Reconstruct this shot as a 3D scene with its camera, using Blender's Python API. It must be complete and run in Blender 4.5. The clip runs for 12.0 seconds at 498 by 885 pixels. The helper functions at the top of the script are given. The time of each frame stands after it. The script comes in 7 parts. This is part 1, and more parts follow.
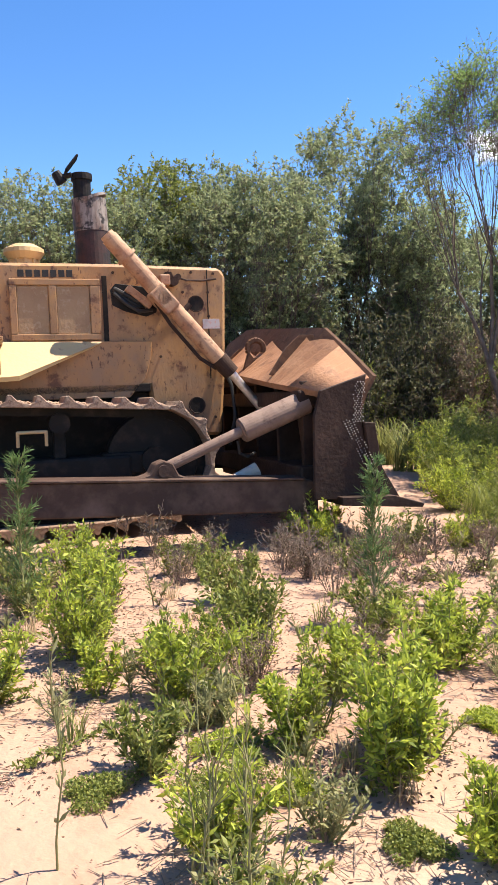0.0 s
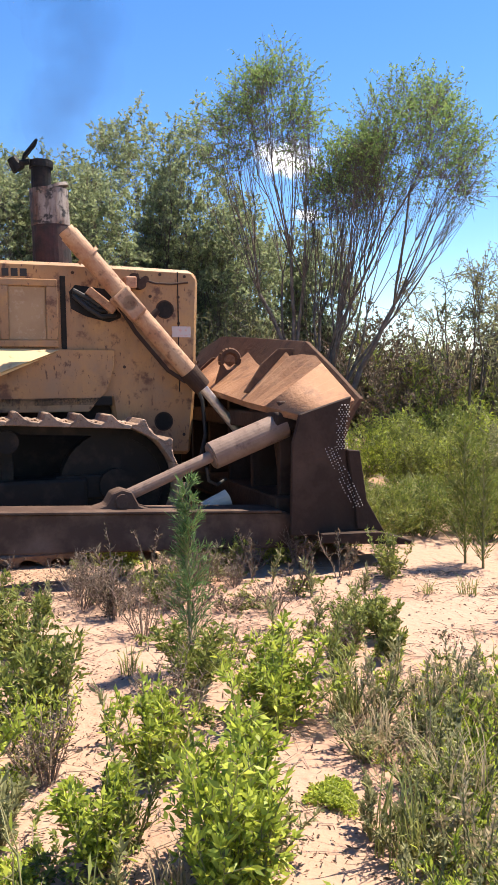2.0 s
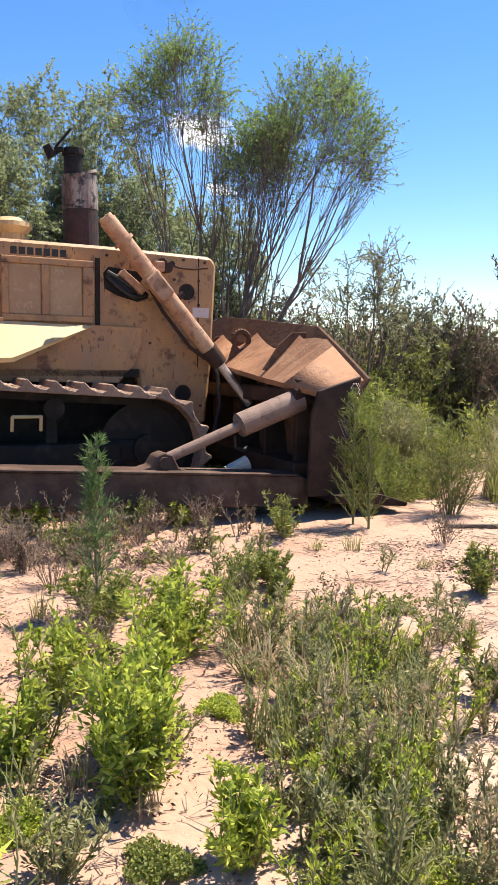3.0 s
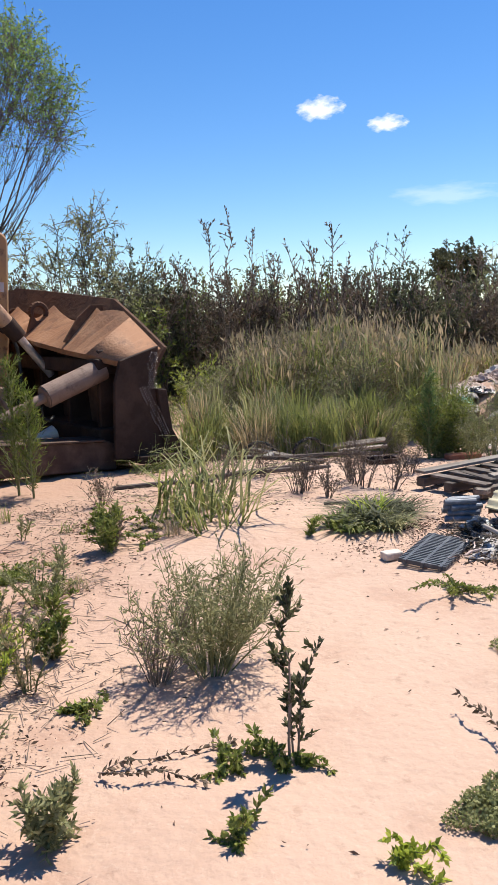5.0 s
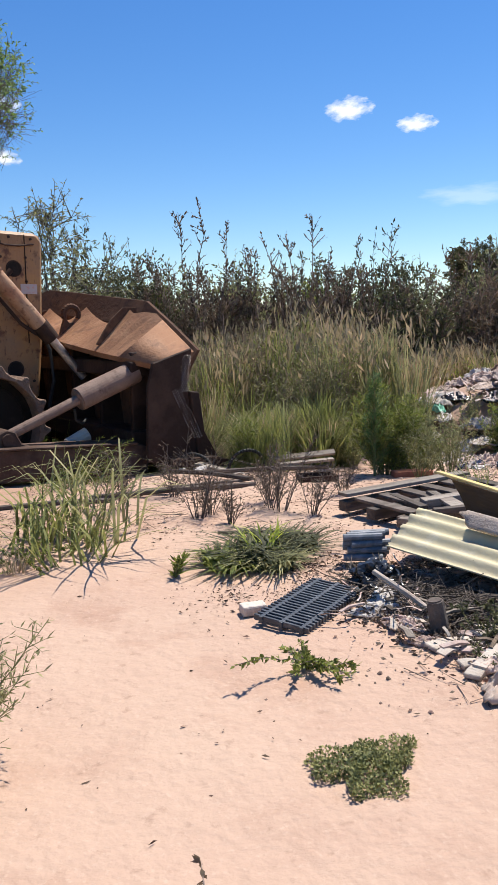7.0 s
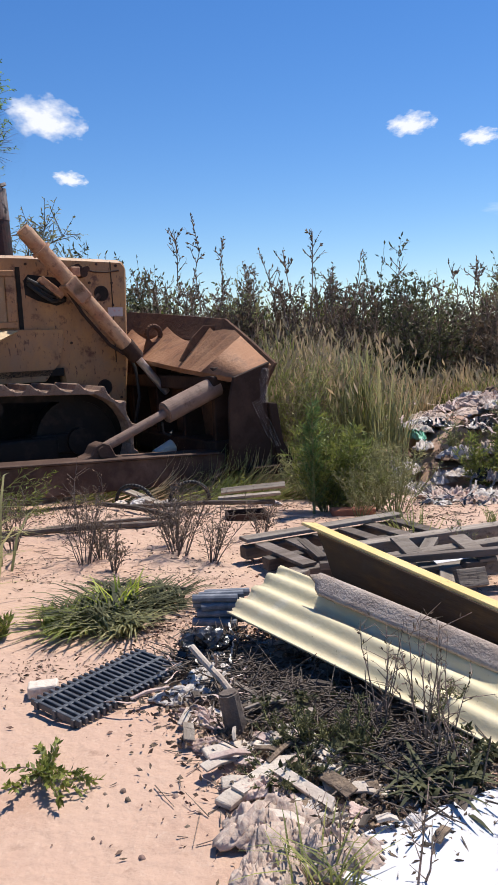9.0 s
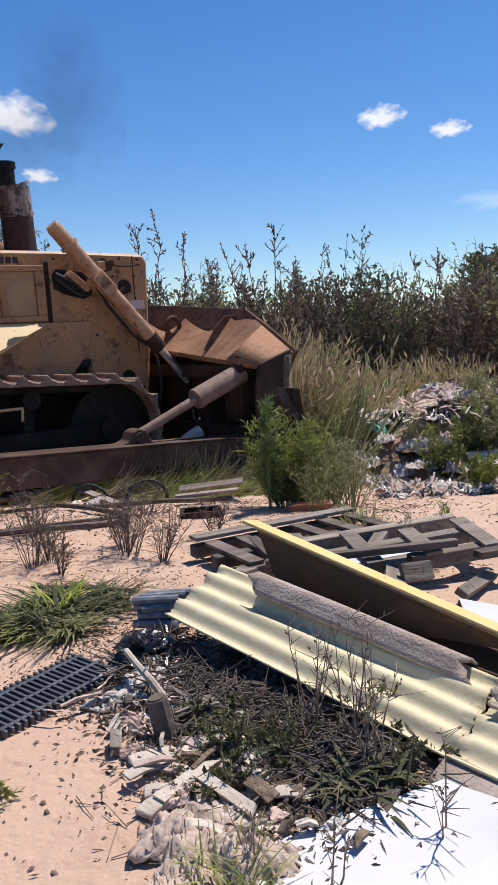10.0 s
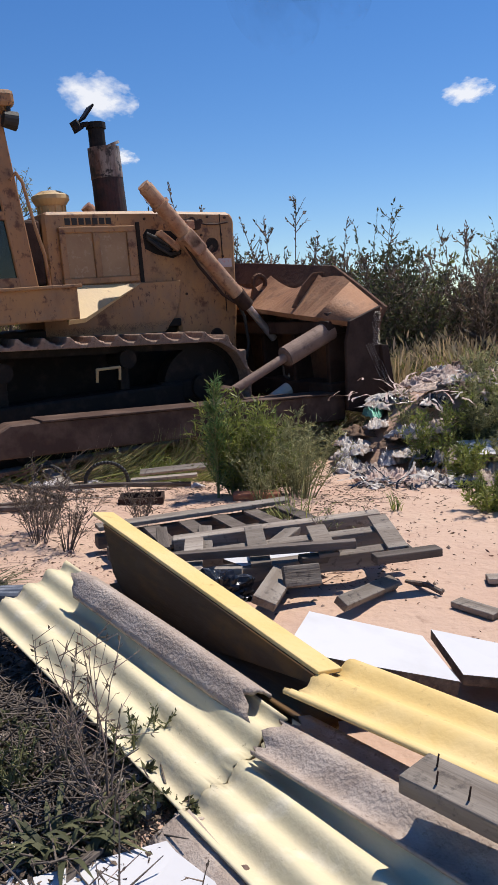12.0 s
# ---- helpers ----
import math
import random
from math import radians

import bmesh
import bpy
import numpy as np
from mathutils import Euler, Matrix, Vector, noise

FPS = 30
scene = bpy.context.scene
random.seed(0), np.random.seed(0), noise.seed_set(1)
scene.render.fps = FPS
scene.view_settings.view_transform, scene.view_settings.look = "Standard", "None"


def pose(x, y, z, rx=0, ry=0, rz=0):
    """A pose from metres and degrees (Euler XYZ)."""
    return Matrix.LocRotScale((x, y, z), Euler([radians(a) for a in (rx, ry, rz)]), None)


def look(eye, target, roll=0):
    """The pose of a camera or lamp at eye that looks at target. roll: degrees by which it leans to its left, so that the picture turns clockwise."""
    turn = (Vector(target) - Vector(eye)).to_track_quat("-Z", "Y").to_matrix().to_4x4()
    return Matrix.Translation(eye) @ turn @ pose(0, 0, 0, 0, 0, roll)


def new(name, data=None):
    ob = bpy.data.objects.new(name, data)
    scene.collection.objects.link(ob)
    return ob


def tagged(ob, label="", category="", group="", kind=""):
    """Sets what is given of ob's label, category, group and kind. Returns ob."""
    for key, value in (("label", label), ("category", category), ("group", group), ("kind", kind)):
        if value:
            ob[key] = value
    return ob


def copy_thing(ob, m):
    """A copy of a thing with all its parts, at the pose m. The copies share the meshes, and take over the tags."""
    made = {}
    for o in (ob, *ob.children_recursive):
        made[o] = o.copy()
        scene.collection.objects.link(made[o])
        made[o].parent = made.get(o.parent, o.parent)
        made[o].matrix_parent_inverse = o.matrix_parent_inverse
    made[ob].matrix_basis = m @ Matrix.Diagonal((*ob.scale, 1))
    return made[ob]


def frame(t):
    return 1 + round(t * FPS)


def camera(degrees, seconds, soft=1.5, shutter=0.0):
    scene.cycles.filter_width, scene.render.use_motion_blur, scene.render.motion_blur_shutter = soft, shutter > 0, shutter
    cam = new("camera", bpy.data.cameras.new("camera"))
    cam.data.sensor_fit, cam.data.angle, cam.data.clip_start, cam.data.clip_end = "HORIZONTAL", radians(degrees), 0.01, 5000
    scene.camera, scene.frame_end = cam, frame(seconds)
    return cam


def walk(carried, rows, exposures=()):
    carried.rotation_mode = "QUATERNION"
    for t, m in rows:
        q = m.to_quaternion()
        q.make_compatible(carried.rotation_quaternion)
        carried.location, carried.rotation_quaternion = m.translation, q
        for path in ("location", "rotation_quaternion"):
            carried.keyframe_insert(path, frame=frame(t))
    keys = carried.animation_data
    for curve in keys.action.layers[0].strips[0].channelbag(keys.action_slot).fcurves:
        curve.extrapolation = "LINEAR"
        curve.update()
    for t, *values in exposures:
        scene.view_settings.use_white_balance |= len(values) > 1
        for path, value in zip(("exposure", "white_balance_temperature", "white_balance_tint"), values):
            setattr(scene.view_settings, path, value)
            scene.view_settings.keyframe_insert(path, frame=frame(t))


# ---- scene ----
cam = camera(35.5, 12.0, 1.1)

PATH = [
    (0, (-0.909, -0.641, 1.414), (-1.918, 0.594, 1.281), -1.0),
    (0.5, (-1.128, -0.459, 1.417), (-2.032, 0.857, 1.311), -2.1),
    (1, (-1.257, -0.326, 1.437), (-2.022, 1.075, 1.331), -1.8),
    (1.5, (-1.281, -0.164, 1.434), (-1.951, 1.284, 1.314), -1.4),
    (2, (-1.301, -0.084, 1.428), (-1.962, 1.366, 1.294), -1.1),
    (2.5, (-1.209, -0.314, 1.401), (-1.808, 1.160, 1.238), -0.2),
    (3, (-1.119, -0.420, 1.398), (-1.606, 1.093, 1.214), 0.4),
    (3.5, (-0.916, -0.443, 1.386), (-1.251, 1.109, 1.189), 0.8),
    (3.7, (-0.786, -0.456, 1.387), (-1.042, 1.110, 1.182), 0.9),
    (5.3, (-0.089, -0.110, 1.294), (-0.118, 1.470, 1.038), -2.2),
    (5.5, (-0.014, -0.070, 1.282), (-0.030, 1.508, 1.022), -2.1),
    (6, (0.160, 0.143, 1.271), (0.159, 1.722, 1.008), -1.3),
    (6.5, (0.402, 0.412, 1.243), (0.358, 1.990, 0.985), -1.1),
    (6.7, (0.497, 0.534, 1.259), (0.426, 2.113, 1.006), -1.4),
    (8.3, (1.322, 1.218, 1.247), (1.135, 2.792, 1.036), -1.8),
    (8.5, (1.414, 1.265, 1.258), (1.210, 2.838, 1.050), -1.8),
    (9, (1.605, 1.327, 1.282), (1.380, 2.897, 1.073), -2.0),
    (9.5, (1.718, 1.372, 1.293), (1.493, 2.942, 1.079), -2.4),
    (10, (1.768, 1.403, 1.277), (1.589, 2.978, 1.056), -3.0),
    (10.5, (1.974, 1.468, 1.262), (1.857, 3.047, 1.030), -3.4),
    (11, (2.226, 1.566, 1.219), (2.112, 3.145, 0.986), -3.7),
    (11.5, (2.448, 1.750, 1.234), (2.275, 3.325, 1.003), -2.7),
    (12, (2.584, 1.921, 1.194), (2.255, 3.466, 0.943), -2.5),
]
walk(cam, [(t, look(eye, target, roll)) for t, eye, target, roll in PATH],
     exposures=[(0, 1.22, 7150, 11), (2.5, 1.22, 7150, 11), (3.7, 0.84, 6900, 10), (5.5, 0.48, 6550, 8), (8.3, 0.38, 6550, 10), (9.5, 0.26, 6550, 11), (12, 0.16, 6550, 11)])

# ---- light ----
SUN_AZ, SUN_EL = radians(52), radians(64)
world = bpy.data.worlds.new("sky")
scene.world = world
world.use_nodes = True
wt = world.node_tree
sky = wt.nodes.new("ShaderNodeTexSky")
sky.sky_type, sky.sun_disc = "NISHITA", False
sky.sun_elevation, sky.sun_rotation = SUN_EL, radians(90) - SUN_AZ
sky.air_density, sky.dust_density, sky.ozone_density = 1.0, 0.0, 5.0
clear = wt.nodes.new("ShaderNodeHueSaturation")
clear.inputs["Saturation"].default_value = 1.24
clear.inputs["Hue"].default_value = 0.5075
wt.links.new(sky.outputs[0], clear.inputs["Color"])
wt.links.new(clear.outputs[0], wt.nodes["Background"].inputs[0])
wt.nodes["Background"].inputs[1].default_value = 0.106
sun = new("sun", bpy.data.lights.new("sun", "SUN"))
sun.data.energy, sun.data.angle, sun.data.color = 5.0, radians(0.55), (1.0, 0.94, 0.85)
sun_way = Vector((math.cos(SUN_EL) * math.cos(SUN_AZ), math.cos(SUN_EL) * math.sin(SUN_AZ), math.sin(SUN_EL)))
sun.matrix_world = look(sun_way * 50, (0, 0, 0))

# ---- materials ----


def material(name, base, rough=0.8, layers=(), bump=(0, 0), metal=0.0, leaf=0.0, island=0.0, each=0.0, stretch=(1, 1, 1), alpha=1.0, spec=0.4):
    """base colour, then layers of (noise scale, colour, low, high, detail) over it; bump: noise scale and strength."""
    m = bpy.data.materials.new(name)
    m.use_nodes = True
    t = m.node_tree
    n, ln = t.nodes, t.links
    p = n["Principled BSDF"]
    p.inputs["Roughness"].default_value, p.inputs["Metallic"].default_value = rough, metal
    p.inputs["Specular IOR Level"].default_value = spec
    co = n.new("ShaderNodeTexCoord")
    mp = n.new("ShaderNodeMapping")
    mp.inputs["Scale"].default_value = stretch
    ln.new(co.outputs["Object"], mp.inputs["Vector"])
    rgb = n.new("ShaderNodeRGB")
    rgb.outputs[0].default_value = (*base, 1)
    colour = rgb.outputs[0]
    for k, (scale, col, lo, hi, detail) in enumerate(layers):
        tex = n.new("ShaderNodeTexNoise")
        tex.inputs["Scale"].default_value, tex.inputs["Detail"].default_value = scale, detail
        tex.inputs["Roughness"].default_value = 0.62
        ln.new((mp if k % 2 == 0 else co).outputs["Vector" if k % 2 == 0 else "Object"], tex.inputs["Vector"])
        r = n.new("ShaderNodeMapRange")
        r.inputs["From Min"].default_value, r.inputs["From Max"].default_value = lo, hi
        ln.new(tex.outputs["Fac"], r.inputs["Value"])
        mix = n.new("ShaderNodeMix")
        mix.data_type = "RGBA"
        ln.new(r.outputs[0], mix.inputs["Factor"])
        ln.new(colour, mix.inputs["A"])
        mix.inputs["B"].default_value = (*col, 1)
        colour = mix.outputs["Result"]
    if island or each:
        src = n.new("ShaderNodeNewGeometry").outputs["Random Per Island"] if island else n.new("ShaderNodeObjectInfo").outputs["Random"]
        r = n.new("ShaderNodeMapRange")
        r.inputs["To Min"].default_value, r.inputs["To Max"].default_value = 1 - (island or each), 1 + (island or each)
        ln.new(src, r.inputs["Value"])
        hsv = n.new("ShaderNodeHueSaturation")
        ln.new(r.outputs[0], hsv.inputs["Value"])
        ln.new(colour, hsv.inputs["Color"])
        if island:
            r2 = n.new("ShaderNodeMapRange")
            r2.inputs["To Min"].default_value, r2.inputs["To Max"].default_value = 0.515, 0.48
            ln.new(src, r2.inputs["Value"])
            ln.new(r2.outputs[0], hsv.inputs["Hue"])
        colour = hsv.outputs["Color"]
    ln.new(colour, p.inputs["Base Color"])
    if bump[1]:
        tex = n.new("ShaderNodeTexNoise")
        tex.inputs["Scale"].default_value, tex.inputs["Detail"].default_value = bump[0], 6
        ln.new(mp.outputs["Vector"], tex.inputs["Vector"])
        b = n.new("ShaderNodeBump")
        b.inputs["Strength"].default_value, b.inputs["Distance"].default_value = bump[1], 0.02
        ln.new(tex.outputs["Fac"], b.inputs["Height"])
        ln.new(b.outputs["Normal"], p.inputs["Normal"])
    out = n["Material Output"]
    if leaf:
        tr = n.new("ShaderNodeBsdfTranslucent")
        ln.new(colour, tr.inputs["Color"])
        mx = n.new("ShaderNodeMixShader")
        mx.inputs[0].default_value = leaf
        ln.new(p.outputs[0], mx.inputs[1])
        ln.new(tr.outputs[0], mx.inputs[2])
        ln.new(mx.outputs[0], out.inputs[0])
    return m


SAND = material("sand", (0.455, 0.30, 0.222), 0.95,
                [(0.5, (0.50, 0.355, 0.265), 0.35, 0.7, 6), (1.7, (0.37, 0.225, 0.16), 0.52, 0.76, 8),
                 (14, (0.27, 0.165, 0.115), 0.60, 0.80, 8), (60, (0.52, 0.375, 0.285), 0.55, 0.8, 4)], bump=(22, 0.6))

def tone_down_sand(m, x0, x1, colour):
    """Multiplies a darker, browner tint into the weedy field's sand to hold its brightness down; the border to the open
    sand is ragged.
    """
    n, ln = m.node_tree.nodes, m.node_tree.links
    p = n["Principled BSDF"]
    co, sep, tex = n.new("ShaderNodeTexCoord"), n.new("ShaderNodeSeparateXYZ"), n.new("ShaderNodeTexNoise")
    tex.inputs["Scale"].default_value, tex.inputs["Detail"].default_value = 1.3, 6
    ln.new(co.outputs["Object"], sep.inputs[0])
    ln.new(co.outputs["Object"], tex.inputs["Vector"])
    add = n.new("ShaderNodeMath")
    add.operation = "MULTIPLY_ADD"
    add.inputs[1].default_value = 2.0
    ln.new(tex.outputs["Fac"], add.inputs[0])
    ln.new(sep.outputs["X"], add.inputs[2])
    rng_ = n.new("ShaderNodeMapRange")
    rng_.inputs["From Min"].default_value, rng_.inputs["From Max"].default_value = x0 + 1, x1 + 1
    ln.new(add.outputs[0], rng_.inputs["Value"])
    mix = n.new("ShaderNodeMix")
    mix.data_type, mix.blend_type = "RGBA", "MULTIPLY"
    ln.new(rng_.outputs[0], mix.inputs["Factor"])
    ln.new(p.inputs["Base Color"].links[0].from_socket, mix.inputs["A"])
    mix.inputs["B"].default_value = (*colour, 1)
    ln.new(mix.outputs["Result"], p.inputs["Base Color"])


tone_down_sand(SAND, -0.5, -2.0, (0.80, 0.73, 0.69))
YELLOW = material("worn_yellow_paint", (0.40, 0.215, 0.082), 0.55,
                  [(1.6, (0.32, 0.165, 0.075), 0.36, 0.60, 6), (5, (0.28, 0.165, 0.09), 0.46, 0.66, 8),
                   (2.6, (0.23, 0.125, 0.062), 0.53, 0.66, 10), (7, (0.12, 0.052, 0.028), 0.56, 0.66, 10), (34, (0.11, 0.05, 0.028), 0.60, 0.68, 6)], bump=(30, 0.15), stretch=(1, 1, 0.45))
# Lighter than YELLOW; on the deck plate it carries the sunlight in the paint.
PALE = material("pale_yellow_paint", (0.56, 0.40, 0.19), 0.6,
                [(2, (0.46, 0.32, 0.18), 0.4, 0.7, 6), (7, (0.2, 0.10, 0.05), 0.62, 0.75, 9)], bump=(30, 0.12))
RAMPAINT = material("scuffed_ram_paint", (0.44, 0.27, 0.16), 0.6,
                    [(6, (0.31, 0.15, 0.085), 0.40, 0.62, 8), (18, (0.13, 0.06, 0.038), 0.54, 0.72, 8)], bump=(40, 0.2))
RUST = material("rusted_steel", (0.26, 0.12, 0.058), 0.75,
                [(2.2, (0.37, 0.195, 0.105), 0.44, 0.68, 8), (7, (0.13, 0.058, 0.034), 0.52, 0.72, 9),
                 (40, (0.25, 0.12, 0.06), 0.5, 0.7, 4)], bump=(35, 0.3))
# Darker copy of RUST: shade on the blade's back is put into its colour.
BLADESTEEL = material("dirty_shaded_blade_steel", (0.105, 0.055, 0.034), 0.8,
                      [(2.2, (0.16, 0.085, 0.05), 0.46, 0.7, 8), (9, (0.06, 0.034, 0.024), 0.5, 0.72, 8)], spec=0.15, bump=(30, 0.3))
DARKRUST = material("dark_rusted_steel", (0.036, 0.021, 0.016), 0.7,
                    [(3, (0.085, 0.05, 0.036), 0.45, 0.7, 8), (12, (0.045, 0.028, 0.021), 0.5, 0.75, 8)], spec=0.15, bump=(30, 0.3))
ARMPAINT = material("dusty_red_brown_steel", (0.07, 0.042, 0.032), 0.7,
                    [(2.5, (0.16, 0.105, 0.08), 0.45, 0.7, 8), (11, (0.07, 0.043, 0.032), 0.52, 0.75, 8)], spec=0.15, bump=(26, 0.25))
DUSTY = material("dust_covered_cylinder_paint", (0.20, 0.13, 0.10), 0.75, [(4, (0.27, 0.185, 0.145), 0.45, 0.7, 8), (14, (0.10, 0.06, 0.045), 0.54, 0.74, 8)], bump=(26, 0.2))
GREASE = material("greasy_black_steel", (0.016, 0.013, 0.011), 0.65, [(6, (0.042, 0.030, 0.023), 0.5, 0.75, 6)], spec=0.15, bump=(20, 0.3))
MUD = material("dried_mud_on_steel", (0.24, 0.155, 0.11), 0.92,
               [(9, (0.33, 0.23, 0.165), 0.45, 0.65, 8), (25, (0.10, 0.06, 0.045), 0.55, 0.75, 6)], bump=(30, 0.8), each=0.2)
CHROME = material("chromed_rod", (0.75, 0.77, 0.8), 0.28, [(12, (0.5, 0.48, 0.46), 0.5, 0.8, 5)], metal=0.85)
SOOT = material("pipe_soot_and_opening_shade", (0.014, 0.013, 0.013), 0.6, [(8, (0.04, 0.03, 0.026), 0.5, 0.8, 6)], spec=0.15, bump=(30, 0.2))
MUFFLER = material("scorched_sheet_metal", (0.26, 0.225, 0.20), 0.55,
                   [(6, (0.10, 0.05, 0.035), 0.44, 0.60, 9), (11, (0.02, 0.017, 0.016), 0.50, 0.60, 7), (22, (0.04, 0.03, 0.028), 0.52, 0.66, 6)], bump=(30, 0.2), stretch=(1, 1, 0.22))
OXIDE = material("burnt_red_oxide", (0.05, 0.019, 0.017), 0.7, [(7, (0.016, 0.012, 0.012), 0.40, 0.60, 8)], bump=(30, 0.2))
RUBBER = material("black_rubber", (0.02, 0.02, 0.02), 0.6, bump=(60, 0.1))
MARK = material("dark_marking", (0.02, 0.018, 0.016), 0.6)
STICK = material("faded_sticker", (0.48, 0.42, 0.40), 0.5, [(30, (0.55, 0.3, 0.25), 0.55, 0.65, 3)])
DULL = material("dull_door_panel", (0.34, 0.22, 0.12), 0.65, [(3, (0.27, 0.16, 0.085), 0.4, 0.7, 6), (20, (0.42, 0.3, 0.19), 0.55, 0.75, 6)], bump=(24, 0.25))
SHINY = material("bright_hole_dots", (0.42, 0.38, 0.36), 0.45, metal=0.4)
BARK = material("grey_brown_bark", (0.11, 0.085, 0.07), 0.9, [(8, (0.19, 0.16, 0.14), 0.45, 0.7, 6)], bump=(40, 0.5))
TWIG = material("dry_twigs", (0.23, 0.175, 0.135), 0.9, island=0.35)
GREENSTEM = material("green_stems", (0.20, 0.20, 0.08), 0.8, island=0.25)
LEAF = material("bright_green_leaves", (0.35, 0.42, 0.065), 0.5, leaf=0.5, island=0.45)
LEAFMID = material("mid_green_leaves", (0.20, 0.235, 0.055), 0.55, leaf=0.42, island=0.45)
LEAFGREY = material("grey_green_leaves", (0.29, 0.29, 0.135), 0.7, leaf=0.42, island=0.4)
MATLEAF = material("pale_mat_leaves", (0.25, 0.26, 0.105), 0.65, leaf=0.4, island=0.5)
LEAFTREE = material("willow_leaves", (0.25, 0.295, 0.10), 0.55, leaf=0.55, island=0.45)
FANLEAF = material("fresh_green_tree_leaves", (0.20, 0.31, 0.095), 0.65, leaf=0.5, island=0.35)
WILLOW = material("grey_olive_willow_leaves", (0.25, 0.295, 0.15), 0.6, leaf=0.55, island=0.35)
LEAFDARK = material("dusty_dark_leaves", (0.10, 0.105, 0.05), 0.7, leaf=0.35, island=0.5)
LEAFBROWN = material("dry_brown_leaves", (0.15, 0.112, 0.075), 0.8, leaf=0.3, island=0.5)
STRAW = material("straw_grass", (0.40, 0.32, 0.19), 0.8, leaf=0.35, island=0.4)
GRASS = material("green_grass", (0.215, 0.235, 0.075), 0.7, leaf=0.4, island=0.4)
NEEDLE = material("blue_green_needles", (0.115, 0.20, 0.065), 0.6, leaf=0.35, island=0.4)
YELLOWLEAF = material("yellow_green_feathery_leaves", (0.15, 0.19, 0.035), 0.6, leaf=0.45, island=0.4)
CREAM = material("cream_painted_fibre_cement", (0.60, 0.535, 0.36), 0.88,
                 [(2.5, (0.58, 0.505, 0.345), 0.42, 0.66, 6), (9, (0.67, 0.615, 0.48), 0.55, 0.75, 8), (40, (0.30, 0.26, 0.17), 0.66, 0.74, 5)], bump=(60, 0.1), spec=0.12)
CEMENT = material("bare_grey_fibre_cement", (0.33, 0.265, 0.22), 0.9,
                  [(9, (0.42, 0.35, 0.30), 0.42, 0.62, 8), (70, (0.20, 0.15, 0.125), 0.56, 0.72, 6)], bump=(90, 0.35), spec=0.2)
OCHRE = material("ochre_yellow_painted_sheet", (0.63, 0.45, 0.175), 0.8,
                 [(3, (0.66, 0.50, 0.24), 0.45, 0.7, 6), (25, (0.38, 0.24, 0.09), 0.62, 0.76, 6)], bump=(50, 0.15))
# Base holds the shade under the fold; amber patches stand for light shining through.
UMBER = material("shade_brown_sheet", (0.05, 0.027, 0.011), 0.7, [(5, (0.14, 0.07, 0.015), 0.52, 0.70, 6), (16, (0.055, 0.034, 0.02), 0.5, 0.7, 8)], bump=(30, 0.3), stretch=(0.25, 1, 1))
WHITEBOARD = material("white_laminate", (0.56, 0.555, 0.565), 0.5, [(3, (0.48, 0.47, 0.465), 0.55, 0.8, 6), (26, (0.35, 0.28, 0.22), 0.70, 0.76, 4)])
CHIP = material("broken_chipboard", (0.13, 0.095, 0.07), 0.95, [(30, (0.22, 0.16, 0.11), 0.45, 0.65, 6)], bump=(50, 0.8))
WOOD = material("weathered_grey_wood", (0.19, 0.155, 0.125), 0.9,
                [(14, (0.29, 0.25, 0.21), 0.42, 0.65, 8), (30, (0.085, 0.07, 0.06), 0.56, 0.72, 6)], bump=(40, 0.6), each=0.3, stretch=(0.12, 1, 1))
DARKWOOD = material("rotten_dark_wood", (0.095, 0.075, 0.06), 0.9, [(14, (0.16, 0.13, 0.11), 0.45, 0.65, 8)], bump=(40, 0.6), each=0.35, stretch=(0.12, 1, 1))
BLACKPLASTIC = material("grey_black_plastic", (0.055, 0.06, 0.07), 0.45, [(20, (0.12, 0.125, 0.135), 0.5, 0.7, 6)], bump=(60, 0.1))
TUBEGREY = material("blue_grey_plastic_tube", (0.14, 0.155, 0.18), 0.4, [(18, (0.24, 0.25, 0.27), 0.5, 0.7, 6)])
BINBAG = material("black_plastic_film", (0.018, 0.018, 0.02), 0.22, bump=(25, 0.5), spec=0.6)
RAGWHITE = material("dirty_white_cloth", (0.52, 0.48, 0.45), 0.9, [(7, (0.27, 0.21, 0.175), 0.44, 0.62, 8), (22, (0.60, 0.57, 0.55), 0.5, 0.7, 5)], bump=(22, 0.8), each=0.2)
RAGPINK = material("dusty_pink_cloth", (0.40, 0.29, 0.25), 0.9, [(8, (0.50, 0.42, 0.38), 0.45, 0.66, 8)], bump=(22, 0.8), each=0.25)
TEALBAG = material("teal_plastic_film", (0.05, 0.16, 0.15), 0.35, bump=(20, 0.5))
MINTBAG = material("mint_plastic_film", (0.25, 0.55, 0.42), 0.35, bump=(20, 0.5))
PLASTER = material("pale_plaster", (0.52, 0.45, 0.38), 0.9, [(8, (0.40, 0.32, 0.26), 0.45, 0.7, 8)], bump=(40, 0.5), each=0.2)
SACK = material("woven_dusty_sack", (0.44, 0.34, 0.29), 0.95, [(6, (0.30, 0.23, 0.18), 0.45, 0.7, 8), (60, (0.48, 0.40, 0.34), 0.5, 0.65, 3)], bump=(55, 0.35))
STONE = material("dark_pebble", (0.16, 0.11, 0.085), 0.9, [(20, (0.24, 0.18, 0.14), 0.45, 0.7, 6)], island=0.4)
LITTER = material("dead_leaf_litter", (0.14, 0.09, 0.06), 0.9, island=0.5)
BLUEPLASTIC = material("blue_plastic", (0.02, 0.10, 0.22), 0.45)
TERRACOTTA = material("red_clay", (0.36, 0.14, 0.08), 0.85, [(15, (0.28, 0.10, 0.06), 0.45, 0.7, 6)])
GLASS = bpy.data.materials.new("tinted_glass")
GLASS.use_nodes = True
